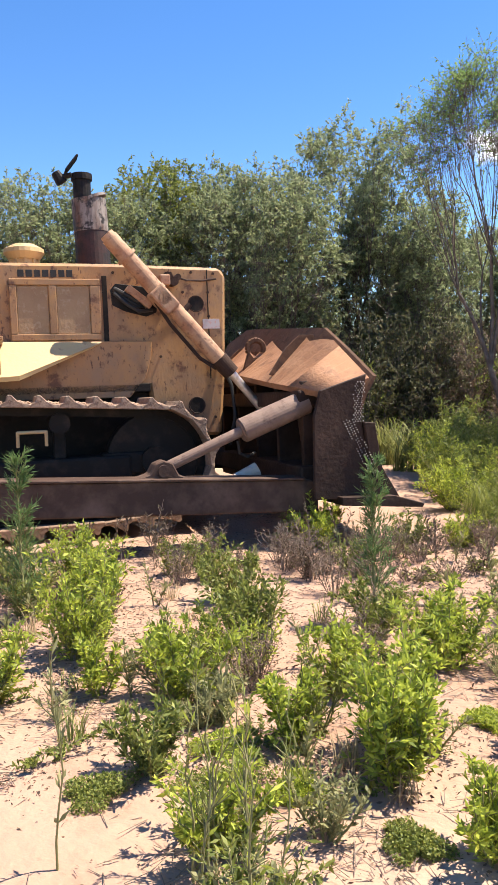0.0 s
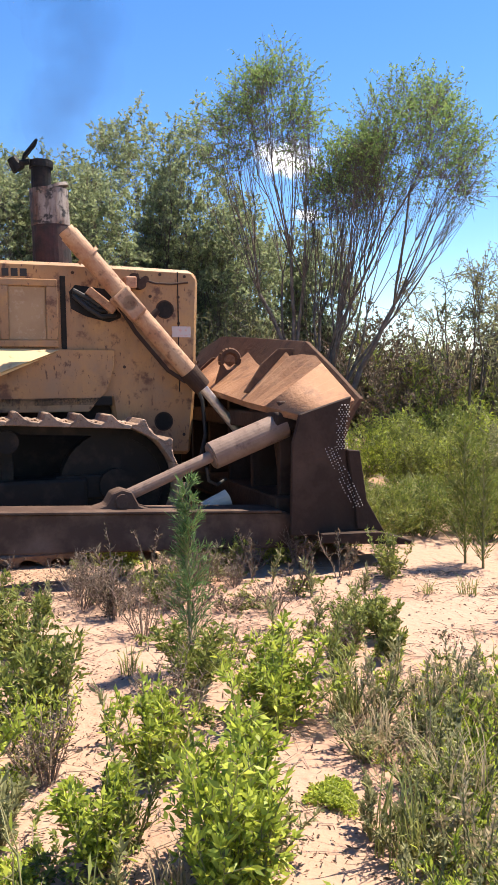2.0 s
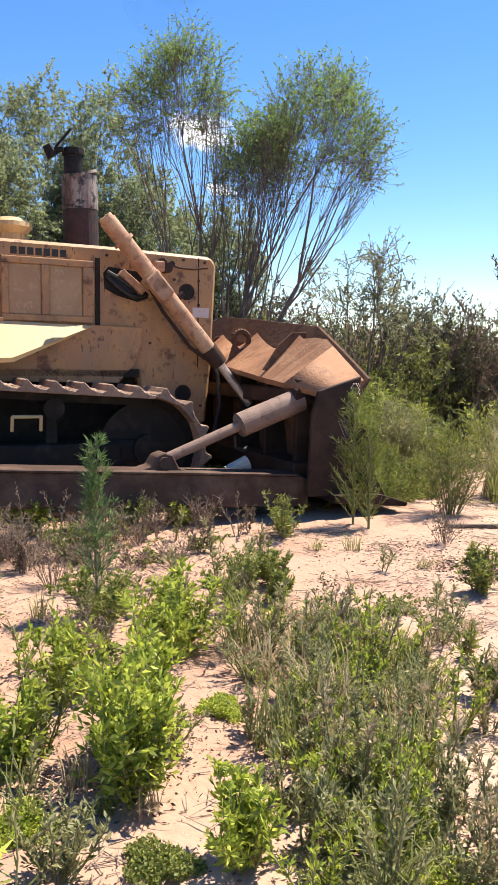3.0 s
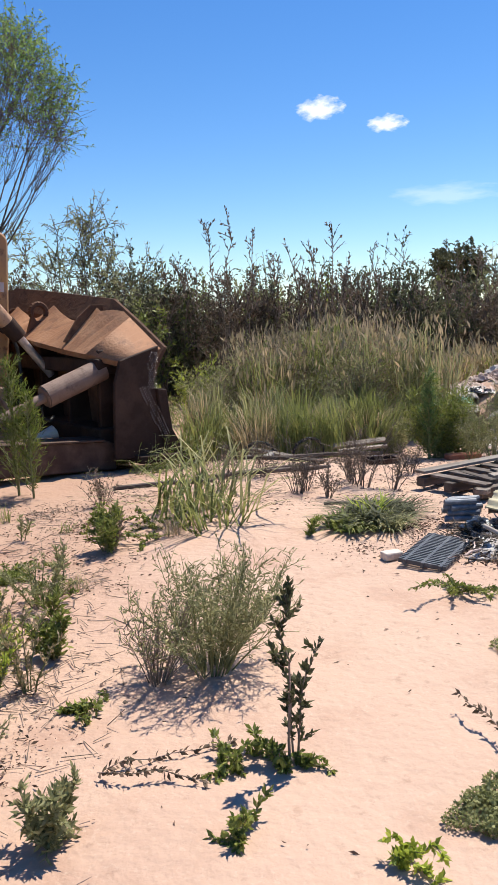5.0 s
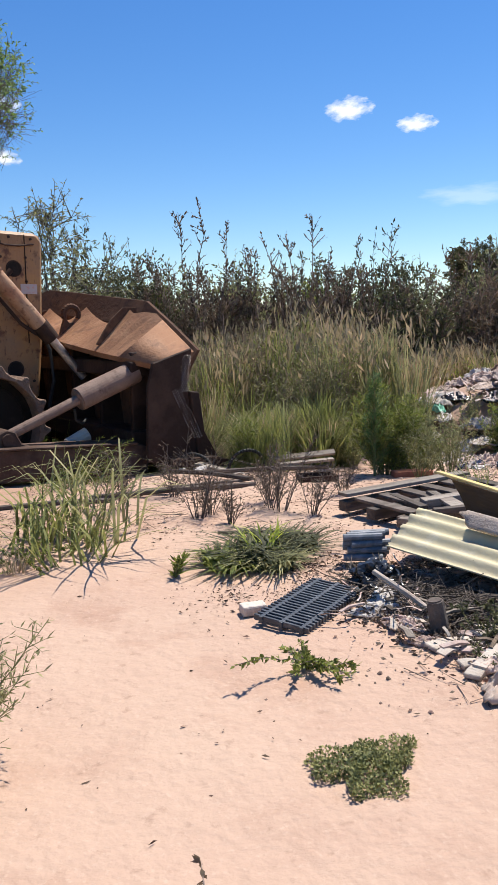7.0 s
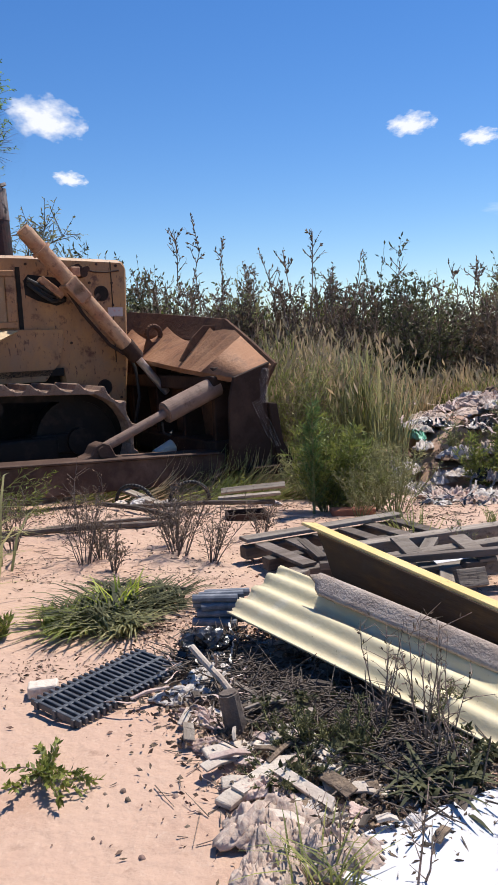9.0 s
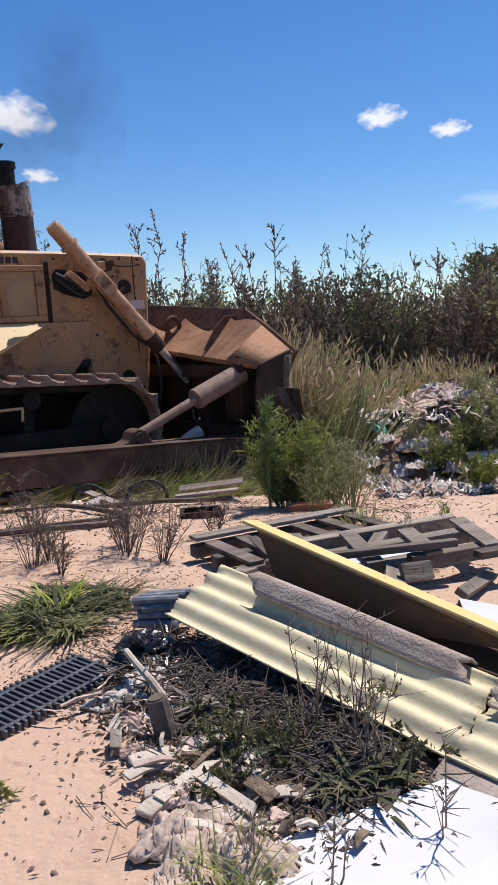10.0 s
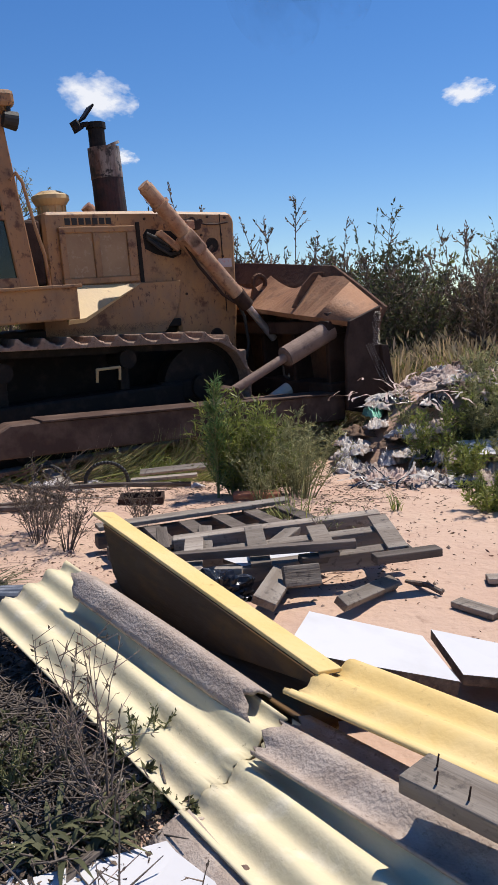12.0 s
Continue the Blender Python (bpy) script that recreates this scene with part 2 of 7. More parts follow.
gp = GLASS.node_tree.nodes["Principled BSDF"]
gp.inputs["Base Color"].default_value = (0.04, 0.05, 0.05, 1)
gp.inputs["Roughness"].default_value, gp.inputs["Transmission Weight"].default_value = 0.06, 0.85


def see_through(name, colour, density, scale, lo, hi, fade=False, squash=(1, 1, 1), glow=True):
    m = bpy.data.materials.new(name)
    m.use_nodes = True
    t = m.node_tree
    n, ln = t.nodes, t.links
    n.remove(n["Principled BSDF"])
    co, tex, r = n.new("ShaderNodeTexCoord"), n.new("ShaderNodeTexNoise"), n.new("ShaderNodeMapRange")
    tex.inputs["Scale"].default_value, tex.inputs["Detail"].default_value, tex.inputs["Roughness"].default_value = scale, 5, 0.55
    ln.new(co.outputs["Object"], tex.inputs["Vector"])
    r.inputs["From Min"].default_value, r.inputs["From Max"].default_value = lo, hi
    r.inputs["To Max"].default_value = density
    fac = tex.outputs["Fac"]
    if fade:  # thick in the middle, ragged towards the rim
        ln_len = n.new("ShaderNodeVectorMath")
        ln_len.operation = "LENGTH"
        mp = n.new("ShaderNodeMapping")
        mp.inputs["Scale"].default_value = squash
        ln.new(co.outputs["Object"], mp.inputs["Vector"])
        ln.new(mp.outputs["Vector"], ln_len.inputs[0])
        sub = n.new("ShaderNodeMath")
        sub.operation = "SUBTRACT"
        ln.new(fac, sub.inputs[0])
        half = n.new("ShaderNodeMath")
        half.operation = "MULTIPLY"
        half.inputs[1].default_value = 0.55
        ln.new(ln_len.outputs["Value"], half.inputs[0])
        ln.new(half.outputs[0], sub.inputs[1])
        fac = sub.outputs[0]
    ln.new(fac, r.inputs["Value"])
    tr = n.new("ShaderNodeBsdfTransparent")
    body = n.new("ShaderNodeEmission" if glow else "ShaderNodeBsdfDiffuse")
    body.inputs["Color"].default_value = (*colour, 1)
    mx = n.new("ShaderNodeMixShader")
    ln.new(r.outputs[0], mx.inputs[0])
    ln.new(tr.outputs[0], mx.inputs[1])
    ln.new(body.outputs[0], mx.inputs[2])
    ln.new(mx.outputs[0], n["Material Output"].inputs[0])
    return m


CLOUD = see_through("cloud_vapour", (0.82, 0.84, 0.88), 0.92, 1.6, 0.04, 0.34, True)
WISP = see_through("thin_cloud", (0.95, 0.97, 1.0), 0.22, 1.4, 0.02, 0.35, True)


def smoke(wide, tall):
    """Thin smoke: thickest along the middle of a puff, fading to nothing at its rim."""
    return see_through("diesel_smoke", (0.05, 0.045, 0.055), 0.17, 2.2, 0.02, 0.78, True, (1 / wide, 0, 1 / tall), False)


# ---- builders ----


def thing(name, label, category, group="", at=None):
    ob = new(name)
    ob.empty_display_size = 0.2
    if at is not None:
        ob.matrix_world = at
    return tagged(ob, label, category, group)


def finish(name, me, mat, parent=None, label="", smooth=False):
    me.materials.append(mat)
    if smooth:
        me.polygons.foreach_set("use_smooth", [True] * len(me.polygons))
    ob = new(name, me)
    if parent is not None:
        ob.parent = parent
    if label:
        tagged(ob, label)
    return ob


def part(name, bm, mat, parent=None, label="", smooth=False):
    me = bpy.data.meshes.new(name)
    bm.normal_update()
    bm.to_mesh(me)
    bm.free()
    return finish(name, me, mat, parent, label, smooth)


def raw(name, verts, faces, mat, parent=None, label="", smooth=False):
    """One mesh from arrays of corners and of four-sided faces."""
    verts, faces = np.asarray(verts, dtype=np.float32), np.asarray(faces, dtype=np.int32)
    me = bpy.data.meshes.new(name)
    me.vertices.add(len(verts))
    me.vertices.foreach_set("co", verts.ravel())
    k = faces.shape[1]
    me.loops.add(faces.size)
    me.loops.foreach_set("vertex_index", faces.ravel())
    me.polygons.add(len(faces))
    me.polygons.foreach_set("loop_start", np.arange(0, faces.size, k, dtype=np.int32))
    me.update(calc_edges=True)
    return finish(name, me, mat, parent, label, smooth)


def join(bm, other):
    me = bpy.data.meshes.new("piece")
    other.to_mesh(me)
    other.free()
    bm.from_mesh(me)
    bpy.data.meshes.remove(me)
    return bm


def box(bm, x0, x1, y0, y1, z0, z1, bevel=0.01, m=None):
    b = bmesh.new()
    bmesh.ops.create_cube(b, size=1)
    bmesh.ops.transform(b, verts=b.verts, matrix=Matrix.Translation(((x0 + x1) / 2, (y0 + y1) / 2, (z0 + z1) / 2)) @ Matrix.Diagonal((x1 - x0, y1 - y0, z1 - z0, 1)))
    if bevel:
        bmesh.ops.bevel(b, geom=b.edges[:], offset=bevel, segments=2, affect="EDGES", profile=0.5)
    if m is not None:
        bmesh.ops.transform(b, verts=b.verts, matrix=m)
    return join(bm, b)


def prism(bm, pts, y0, y1, bevel=0.008, m=None):
    """A plate whose outline is given in x and z, from y0 to y1."""
    b = bmesh.new()
    f = b.faces.new([b.verts.new((x, y0, z)) for x, z in pts])
    ext = bmesh.ops.extrude_face_region(b, geom=[f])
    bmesh.ops.translate(b, verts=[v for v in ext["geom"] if isinstance(v, bmesh.types.BMVert)], vec=(0, y1 - y0, 0))
    bmesh.ops.recalc_face_normals(b, faces=b.faces)
    if bevel:
        bmesh.ops.bevel(b, geom=b.edges[:], offset=bevel, segments=1, affect="EDGES")
    if m is not None:
        bmesh.ops.transform(b, verts=b.verts, matrix=m)
    return join(bm, b)


def rod(bm, p0, p1, r0, r1=None, n=16, bevel=0.0):
    r1 = r0 if r1 is None else r1
    p0, p1 = Vector(p0), Vector(p1)
    b = bmesh.new()
    bmesh.ops.create_cone(b, cap_ends=True, segments=n, radius1=r0, radius2=r1, depth=(p1 - p0).length)
    if bevel:
        bmesh.ops.bevel(b, geom=[e for e in b.edges if len(e.link_faces) == 2 and any(len(f.verts) > 4 for f in e.link_faces)], offset=bevel, segments=2, affect="EDGES")
    q = (p1 - p0).to_track_quat("Z", "Y").to_matrix().to_4x4()
    bmesh.ops.transform(b, verts=b.verts, matrix=Matrix.Translation((p0 + p1) / 2) @ q)
    return join(bm, b)


def bent(bm, pts, r, n=8):
    """A pipe or hose along points."""
    for a, c in zip(pts, pts[1:]):
        rod(bm, a, c, r, r, n)
    for p in pts[1:-1]:
        b = bmesh.new()
        bmesh.ops.create_icosphere(b, subdivisions=1, radius=r * 1.02, matrix=Matrix.Translation(p))
        join(bm, b)
    return bm


B = bmesh.new


def unit(v):
    return v / np.maximum(np.linalg.norm(v, axis=-1, keepdims=True), 1e-9)


def leaves(rng, p, d, length, width, droop=0.0):
    """Leaf blades, four corners each, from points p along d; a blade is folded a little along its middle."""
    n = len(p)
    d = unit(d)
    side = unit(np.cross(d, unit(rng.normal(size=(n, 3)))))
    up = np.cross(side, d)
    L = length * rng.uniform(0.6, 1.25, (n, 1))
    W = width * rng.uniform(0.7, 1.2, (n, 1))
    tip = p + d * L - np.array([[0, 0, 1]]) * L * droop
    mid = p + d * L * 0.45
    v = np.stack([p, mid + side * W / 2 + up * W * 0.2, tip, mid - side * W / 2 + up * W * 0.2], 1).reshape(-1, 3)
    return v, np.arange(4 * n).reshape(n, 4)


def stems(p0, p1, r0, r1):
    """Four-sided sticks from p0 to p1."""
    n = len(p0)
    d = unit(p1 - p0)
    ref = np.where(np.abs(d[:, 2:3]) > 0.9, [[1.0, 0, 0]], [[0, 0, 1.0]])
    a = unit(np.cross(d, ref))
    b = np.cross(d, a)
    r0, r1 = np.broadcast_to(r0, n)[:, None], np.broadcast_to(r1, n)[:, None]
    v = np.stack([p0 + a * r0, p0 + b * r0, p0 - a * r0, p0 - b * r0, p1 + a * r1, p1 + b * r1, p1 - a * r1, p1 - b * r1], 1).reshape(-1, 3)
    i = np.arange(n)[:, None] * 8
    f = np.concatenate([i + np.array([[0, 1, 5, 4]]), i + np.array([[1, 2, 6, 5]]), i + np.array([[2, 3, 7, 6]]), i + np.array([[3, 0, 4, 7]])])
    return v, f


def both(*pieces):
    vs, fs, k = [], [], 0
    for v, f in pieces:
        vs.append(v)
        fs.append(f + k)
        k += len(v)
    return np.concatenate(vs), np.concatenate(fs)

# ---- ground ----


def step(a, b, x):
    t = np.clip((x - a) / (b - a), 0, 1)
    return t * t * (3 - 2 * t)


def ground_z(x, y):
    """Height of the sandy ground: nearly level, a little lower where the machine works, higher where it comes from."""
    x, y = np.asarray(x, dtype=float), np.asarray(y, dtype=float)
    z = 0.07 * step(-4.6, -6.2, x) * step(12, 6, y)
    z = z - 0.20 * step(6.6, 8.6, y) * step(-4.5, -2.0, x) * step(24, 12, y)
    z = z + 0.015 * np.sin(1.7 * x + 0.6 * y) * np.sin(1.3 * y - 0.4 * x + 1) + 0.007 * np.sin(5.1 * x + 2.2 * y) * np.sin(4.3 * y + 1)
    return z


def gz(x, y):
    return float(ground_z(x, y))


def spread(lo, hi, fine, reach):
    mid = np.arange(lo, hi, fine)
    out = [fine]
    while sum(out) < reach:
        out.append(out[-1] * 1.22)
    far = np.cumsum(out)
    return np.concatenate([lo - far[::-1], mid, mid[-1] + far])


gx, gy = spread(-8, 5, 0.07, 900), spread(0.5, 10, 0.07, 900)
GX, GY = np.meshgrid(gx, gy)
GZ = ground_z(GX, GY)
rough = np.random.RandomState(4)
near = (GX > -9) & (GX < 6) & (GY > 0) & (GY < 11)
GZ = GZ + np.where(near, rough.normal(0, 0.0035, GX.shape), 0)
ni, nj = GX.shape
idx = np.arange(ni * nj).reshape(ni, nj)
quads = np.stack([idx[:-1, :-1], idx[:-1, 1:], idx[1:, 1:], idx[1:, :-1]], -1).reshape(-1, 4)
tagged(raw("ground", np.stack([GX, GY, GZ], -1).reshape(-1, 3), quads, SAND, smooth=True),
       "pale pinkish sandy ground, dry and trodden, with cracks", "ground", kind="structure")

# ---- clouds, far off ----


def cloud(name, way, width, height, mat, seed, tilt=0):
    rng = np.random.RandomState(seed)
    c = Vector(way)
    b = B()
    bmesh.ops.create_grid(b, x_segments=8, y_segments=8, size=1)
    ob = part(name, b, mat)
    q = (-c).to_track_quat("Z", "Y").to_matrix().to_4x4()
    ob.matrix_world = Matrix.Translation(c) @ q @ Matrix.Rotation(radians(tilt), 4, "Z") @ Matrix.Diagonal((width, height, 1, 1))
    ob.visible_shadow = False
    return tagged(ob, "small white fair-weather cloud in a blue sky", "cloud", "clouds", kind="structure")


cloud("backdrop_cloud", (-590, 1500, 437), 85, 50, CLOUD, 1, -6)
cloud("backdrop_cloud", (-547, 1500, 322), 38, 18, CLOUD, 2, -5)
cloud("backdrop_cloud", (101, 1500, 378), 50, 26, CLOUD, 3, 8)
cloud("backdrop_cloud", (223, 1500, 348), 42, 19, CLOUD, 4, 4)
cloud("backdrop_cloud", (330, 1500, 220), 110, 24, WISP, 5)
cloud("backdrop_cloud", (420, 1500, 105), 120, 28, WISP, 6)

# ---- bulldozer: x ahead, y to its left, z up, origin on the ground under the hull ----
DOZER_ROWS = [
    (0.0, -7.626, 3.590, 0.090, -1.67, -0.80, 57.34),
    (0.5, -7.368, 4.078, 0.111, -1.45, 0.70, 56.54),
    (1.0, -7.101, 4.387, 0.107, -0.90, 1.15, 54.55),
    (1.5, -6.874, 4.621, 0.066, -1.11, 0.88, 50.46),
    (2.0, -6.655, 4.901, 0.046, -0.60, 0.58, 44.39),
    (2.5, -6.237, 5.269, 0.008, -0.24, 0.35, 42.96),
    (3.0, -5.924, 5.719, 0.002, -0.33, 0.90, 42.90),
    (3.5, -5.678, 6.089, 0.007, 0.37, 1.41, 41.78),
    (5.5, -4.706, 6.744, -0.057, 0.80, 0.96, 41.74),
    (6.0, -4.499, 6.911, -0.075, 0.89, 1.20, 42.05),
    (6.5, -4.267, 7.130, -0.090, 0.97, 1.34, 42.16),
    (8.5, -3.207, 8.278, -0.194, -0.34, -0.82, 41.40),
    (9.0, -2.912, 8.445, -0.201, -0.24, -0.45, 42.11),
    (9.5, -2.629, 8.661, -0.200, -0.10, 0.01, 42.49),
    (10.0, -2.307, 8.899, -0.167, -0.33, -0.47, 42.89),
    (10.5, -2.090, 8.960, -0.109, 0.51, -1.12, 44.02),
    (11.0, -1.854, 9.092, -0.076, 0.98, -1.52, 44.70),
    (11.5, -1.598, 9.290, -0.090, 0.84, -2.27, 44.55),
    (12.0, -1.340, 9.551, -0.074, 0.58, -2.56, 44.04),
]
dozer = thing("bulldozer", "faded yellow crawler bulldozer with a rusty blade, working", "bulldozer")

# hull and hood
b = B()
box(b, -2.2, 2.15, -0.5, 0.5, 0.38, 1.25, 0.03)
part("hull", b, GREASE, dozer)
b = B()
prism(b, [(0.12, 1.22), (1.5, 1.22), (1.56, 0.74), (2.2, 0.72), (2.26, 1.3), (2.30, 2.28), (2.24, 2.35), (1.2, 2.375), (0.15, 2.375), (0.12, 2.34)], -0.6, 0.6, 0.03)
hood = part("hood", b, YELLOW, dozer, "dented yellow engine hood and radiator guard")
b = B()
box(b, 2.105, 2.115, -0.606, -0.598, 1.28, 2.33, 0.002)
part("seam", b, GREASE, hood)
b = B()
box(b, 1.095, 1.14, -0.609, -0.598, 1.63, 2.26, 0.002)
part("seam", b, GREASE, hood)
# side door with two sunken panels
b = B()
for x0, x1, z0, z1 in ((0.26, 1.07, 2.165, 2.225), (0.26, 1.07, 1.665, 1.725), (0.26, 0.325, 1.725, 2.165), (0.605, 0.675, 1.725, 2.165), (0.975, 1.07, 1.725, 2.165)):
    box(b, x0, x1, -0.645, -0.6, z0, z1, 0.008)
door = part("side_door", b, YELLOW, hood)
for x0, x1 in ((0.325, 0.605), (0.675, 0.975)):
    b = B()
    box(b, x0, x1, -0.622, -0.6, 1.725, 2.165, 0.006)
    part("door_panel", b, DULL, hood, "dusty sunken panel with faded paint")
for k in range(7):
    x = 0.345 + k * 0.072
    b = B()
    box(b, x, x + 0.055, -0.606, -0.598, 2.245, 2.31, 0.002)
    part("marking", b, MARK, hood)
b = B()
box(b, 2.05, 2.22, -0.607, -0.598, 1.76, 1.855, 0.002)
part("sticker", b, STICK, hood, "faded white and red sticker")
for x, z, r in ((1.99, 2.0, 0.075), (1.96, 1.02, 0.078)):
    b = B()
    rod(b, (x, -0.607, z), (x, -0.58, z), r, r, 20)
    part("port", b, GREASE, hood, "round dark porthole")
    b = B()
    for k in range(20):
        a, c = k * math.tau / 20, (k + 1) * math.tau / 20
        rod(b, (x + r * math.cos(a), -0.604, z + r * math.sin(a)), (x + r * math.cos(c), -0.604, z + r * math.sin(c)), 0.007, n=5)
    part("port_rim", b, DARKRUST, hood)
for x, z in ((2.17, 2.29), (1.95, 2.30), (1.75, 2.29), (2.16, 1.45), (2.14, 0.9), (1.62, 1.5), (1.62, 0.95), (1.2, 2.29), (1.86, 2.11), (2.11, 2.11), (1.85, 1.89), (2.11, 1.88)):
    b = B()
    rod(b, (x, -0.615, z), (x, -0.595, z), 0.014, 0.012, 8)
    part("bolt", b, DARKRUST, hood)
# opening behind the lift ram, its inner shade a flat black plate, with its hoses and bracket
b = B()
prism(b, [(1.17, 2.13), (1.22, 2.19), (1.5, 2.16), (1.62, 2.05), (1.6, 1.92), (1.5, 1.88), (1.3, 1.93), (1.18, 1.99)], -0.606, -0.55, 0.004)
part("opening", b, SOOT, hood, "flat black plate for the shade in a hose opening")
for k, (dz, dy) in enumerate(((0, 0), (0.04, -0.02), (-0.05, -0.03))):
    part("hose", bent(B(), [(1.2, -0.61 + dy, 2.12 + dz * 0.5), (1.32, -0.66 + dy, 2.03 + dz), (1.42, -0.66 + dy, 1.97 + dz), (1.55, -0.62 + dy, 1.99 + dz)], 0.02), RUBBER, hood)
b = B()
box(b, 1.28, 1.56, -0.72, -0.6, 2.02, 2.09, 0.01, Matrix.Translation((1.42, 0, 2.05)) @ Matrix.Rotation(radians(38), 4, "Y") @ Matrix.Translation((-1.42, 0, -2.05)))
box(b, 1.62, 1.72, -0.74, -0.6, 2.16, 2.26, 0.012)
part("ram_bracket", b, RAMPAINT, hood)
b = B()
for x, z, r in ((1.70, 2.24, 0.05), (1.76, 2.2, 0.045), (1.66, 2.19, 0.04), (1.8, 2.24, 0.03)):
    rod(b, (x, -0.72, z), (x, -0.6, z), r, r * 0.9, 12)
bent(b, [(1.78, -0.65, 2.25), (1.9, -0.64, 2.22), (2.05, -0.62, 2.22), (2.2, -0.61, 2.24)], 0.009, 6)
part("pivot_fitting", b, DARKRUST, hood)
# side plate, sloped deck plate and frame below the door
b = B()
prism(b, [(0.0, 1.13), (1.3, 1.12), (1.46, 1.30), (1.52, 1.5), (1.53, 1.645), (0.0, 1.66)], -0.66, -0.6, 0.006)
part("side_plate", b, YELLOW, dozer, "stained yellow side plate")
b = B()
vs = [b.verts.new(p) for p in ((0.12, -0.655, 1.66), (1.08, -0.655, 1.645), (0.30, -1.0, 1.34), (0.12, -1.02, 1.33), (0.12, -0.655, 1.60), (1.0, -0.655, 1.60), (0.30, -0.99, 1.30), (0.12, -1.01, 1.29))]
for f in ((0, 3, 2, 1), (4, 5, 6, 7), (3, 7, 6, 2), (2, 6, 5, 1), (0, 1, 5, 4), (0, 4, 7, 3)):
    b.faces.new([vs[k] for k in f])
part("deck_plate", b, PALE, dozer, "pale yellow sloping deck plate, sunlight in its colour")
b = B()
box(b, -1.9, 0.15, -1.28, -0.62, 1.34, 1.64, 0.02)
box(b, -1.9, 0.18, -1.32, -0.62, 1.625, 1.655, 0.006)
part("fender_tank", b, YELLOW, dozer, "yellow fender box beside the cab")
# near-black ledge in place of the shadow gap above the track
b = B()
box(b, -1.9, 1.5, -0.66, -0.5, 1.17, 1.25, 0.01)
part("fender", b, GREASE, dozer)
b = B()
box(b, -2.45, -1.55, -0.75, 0.75, 1.2, 2.15, 0.05)
part("fuel_tank", b, YELLOW, dozer)
# air cleaner, muffler, exhaust pipe with flap
b = B()
rod(b, (0.44, 0, 2.36), (0.44, 0, 2.52), 0.13, 0.13, 24)
rod(b, (0.44, 0, 2.50), (0.44, 0, 2.56), 0.15, 0.195, 24)
rod(b, (0.44, 0, 2.56), (0.44, 0, 2.60), 0.195, 0.19, 24)
rod(b, (0.44, 0, 2.60), (0.44, 0, 2.645), 0.19, 0.11, 24)
for k in range(10):
    a = k * math.tau / 10
    box(b, -0.008, 0.008, 0.128, 0.15, 2.38, 2.5, 0, Matrix.Translation((0.44, 0, 0)) @ Matrix.Rotation(a, 4, "Z"))
part("air_cleaner", b, PALE, dozer, "mushroom-shaped yellow air pre-cleaner")
b = B()
rod(b, (1.11, 0, 2.34), (1.10, 0, 2.78), 0.172, 0.168, 28)
rod(b, (1.11, 0, 2.36), (1.11, 0, 2.42), 0.18, 0.18, 28)
muffler = part("muffler", b, OXIDE, dozer, "burnt dark muffler under a pale sleeve")
b = B()
rod(b, (1.10, 0, 2.78), (1.09, 0, 3.10), 0.172, 0.17, 28)
rod(b, (1.10, 0, 3.085), (1.09, 0, 3.11), 0.18, 0.18, 28)
part("sleeve", b, MUFFLER, muffler, "scorched pale metal sleeve")
b = B()
rod(b, (1.03, 0, 3.08), (1.03, 0, 3.33), 0.088, 0.088, 20)
rod(b, (1.03, 0, 3.29), (1.03, 0, 3.35), 0.105, 0.105, 20)
pipe = part("exhaust_pipe", b, SOOT, dozer)
b = B()
box(b, 0.80, 1.0, -0.09, 0.09, 3.395, 3.42, 0.012, Matrix.Translation((0.93, 0, 3.36)) @ Matrix.Rotation(radians(-52), 4, "Y") @ Matrix.Translation((-0.83, 0, -3.36)))
rod(b, (0.84, 0, 3.26), (0.78, 0, 3.36), 0.06, 0.045, 10)
rod(b, (0.93, -0.05, 3.33), (0.82, 0, 3.31), 0.025, 0.03, 8)
part("rain_flap", b, SOOT, pipe, "open black exhaust flap")

# cab
cab = part("cab_floor", box(B(), -1.75, 0.05, -0.78, 0.78, 1.6, 1.68, 0.01), YELLOW, dozer)
b = B()
box(b, -1.95, 0.06, -0.9, 0.9, 3.25, 3.40, 0.04)
part("cab_roof", b, YELLOW, dozer, "flat yellow cab roof")
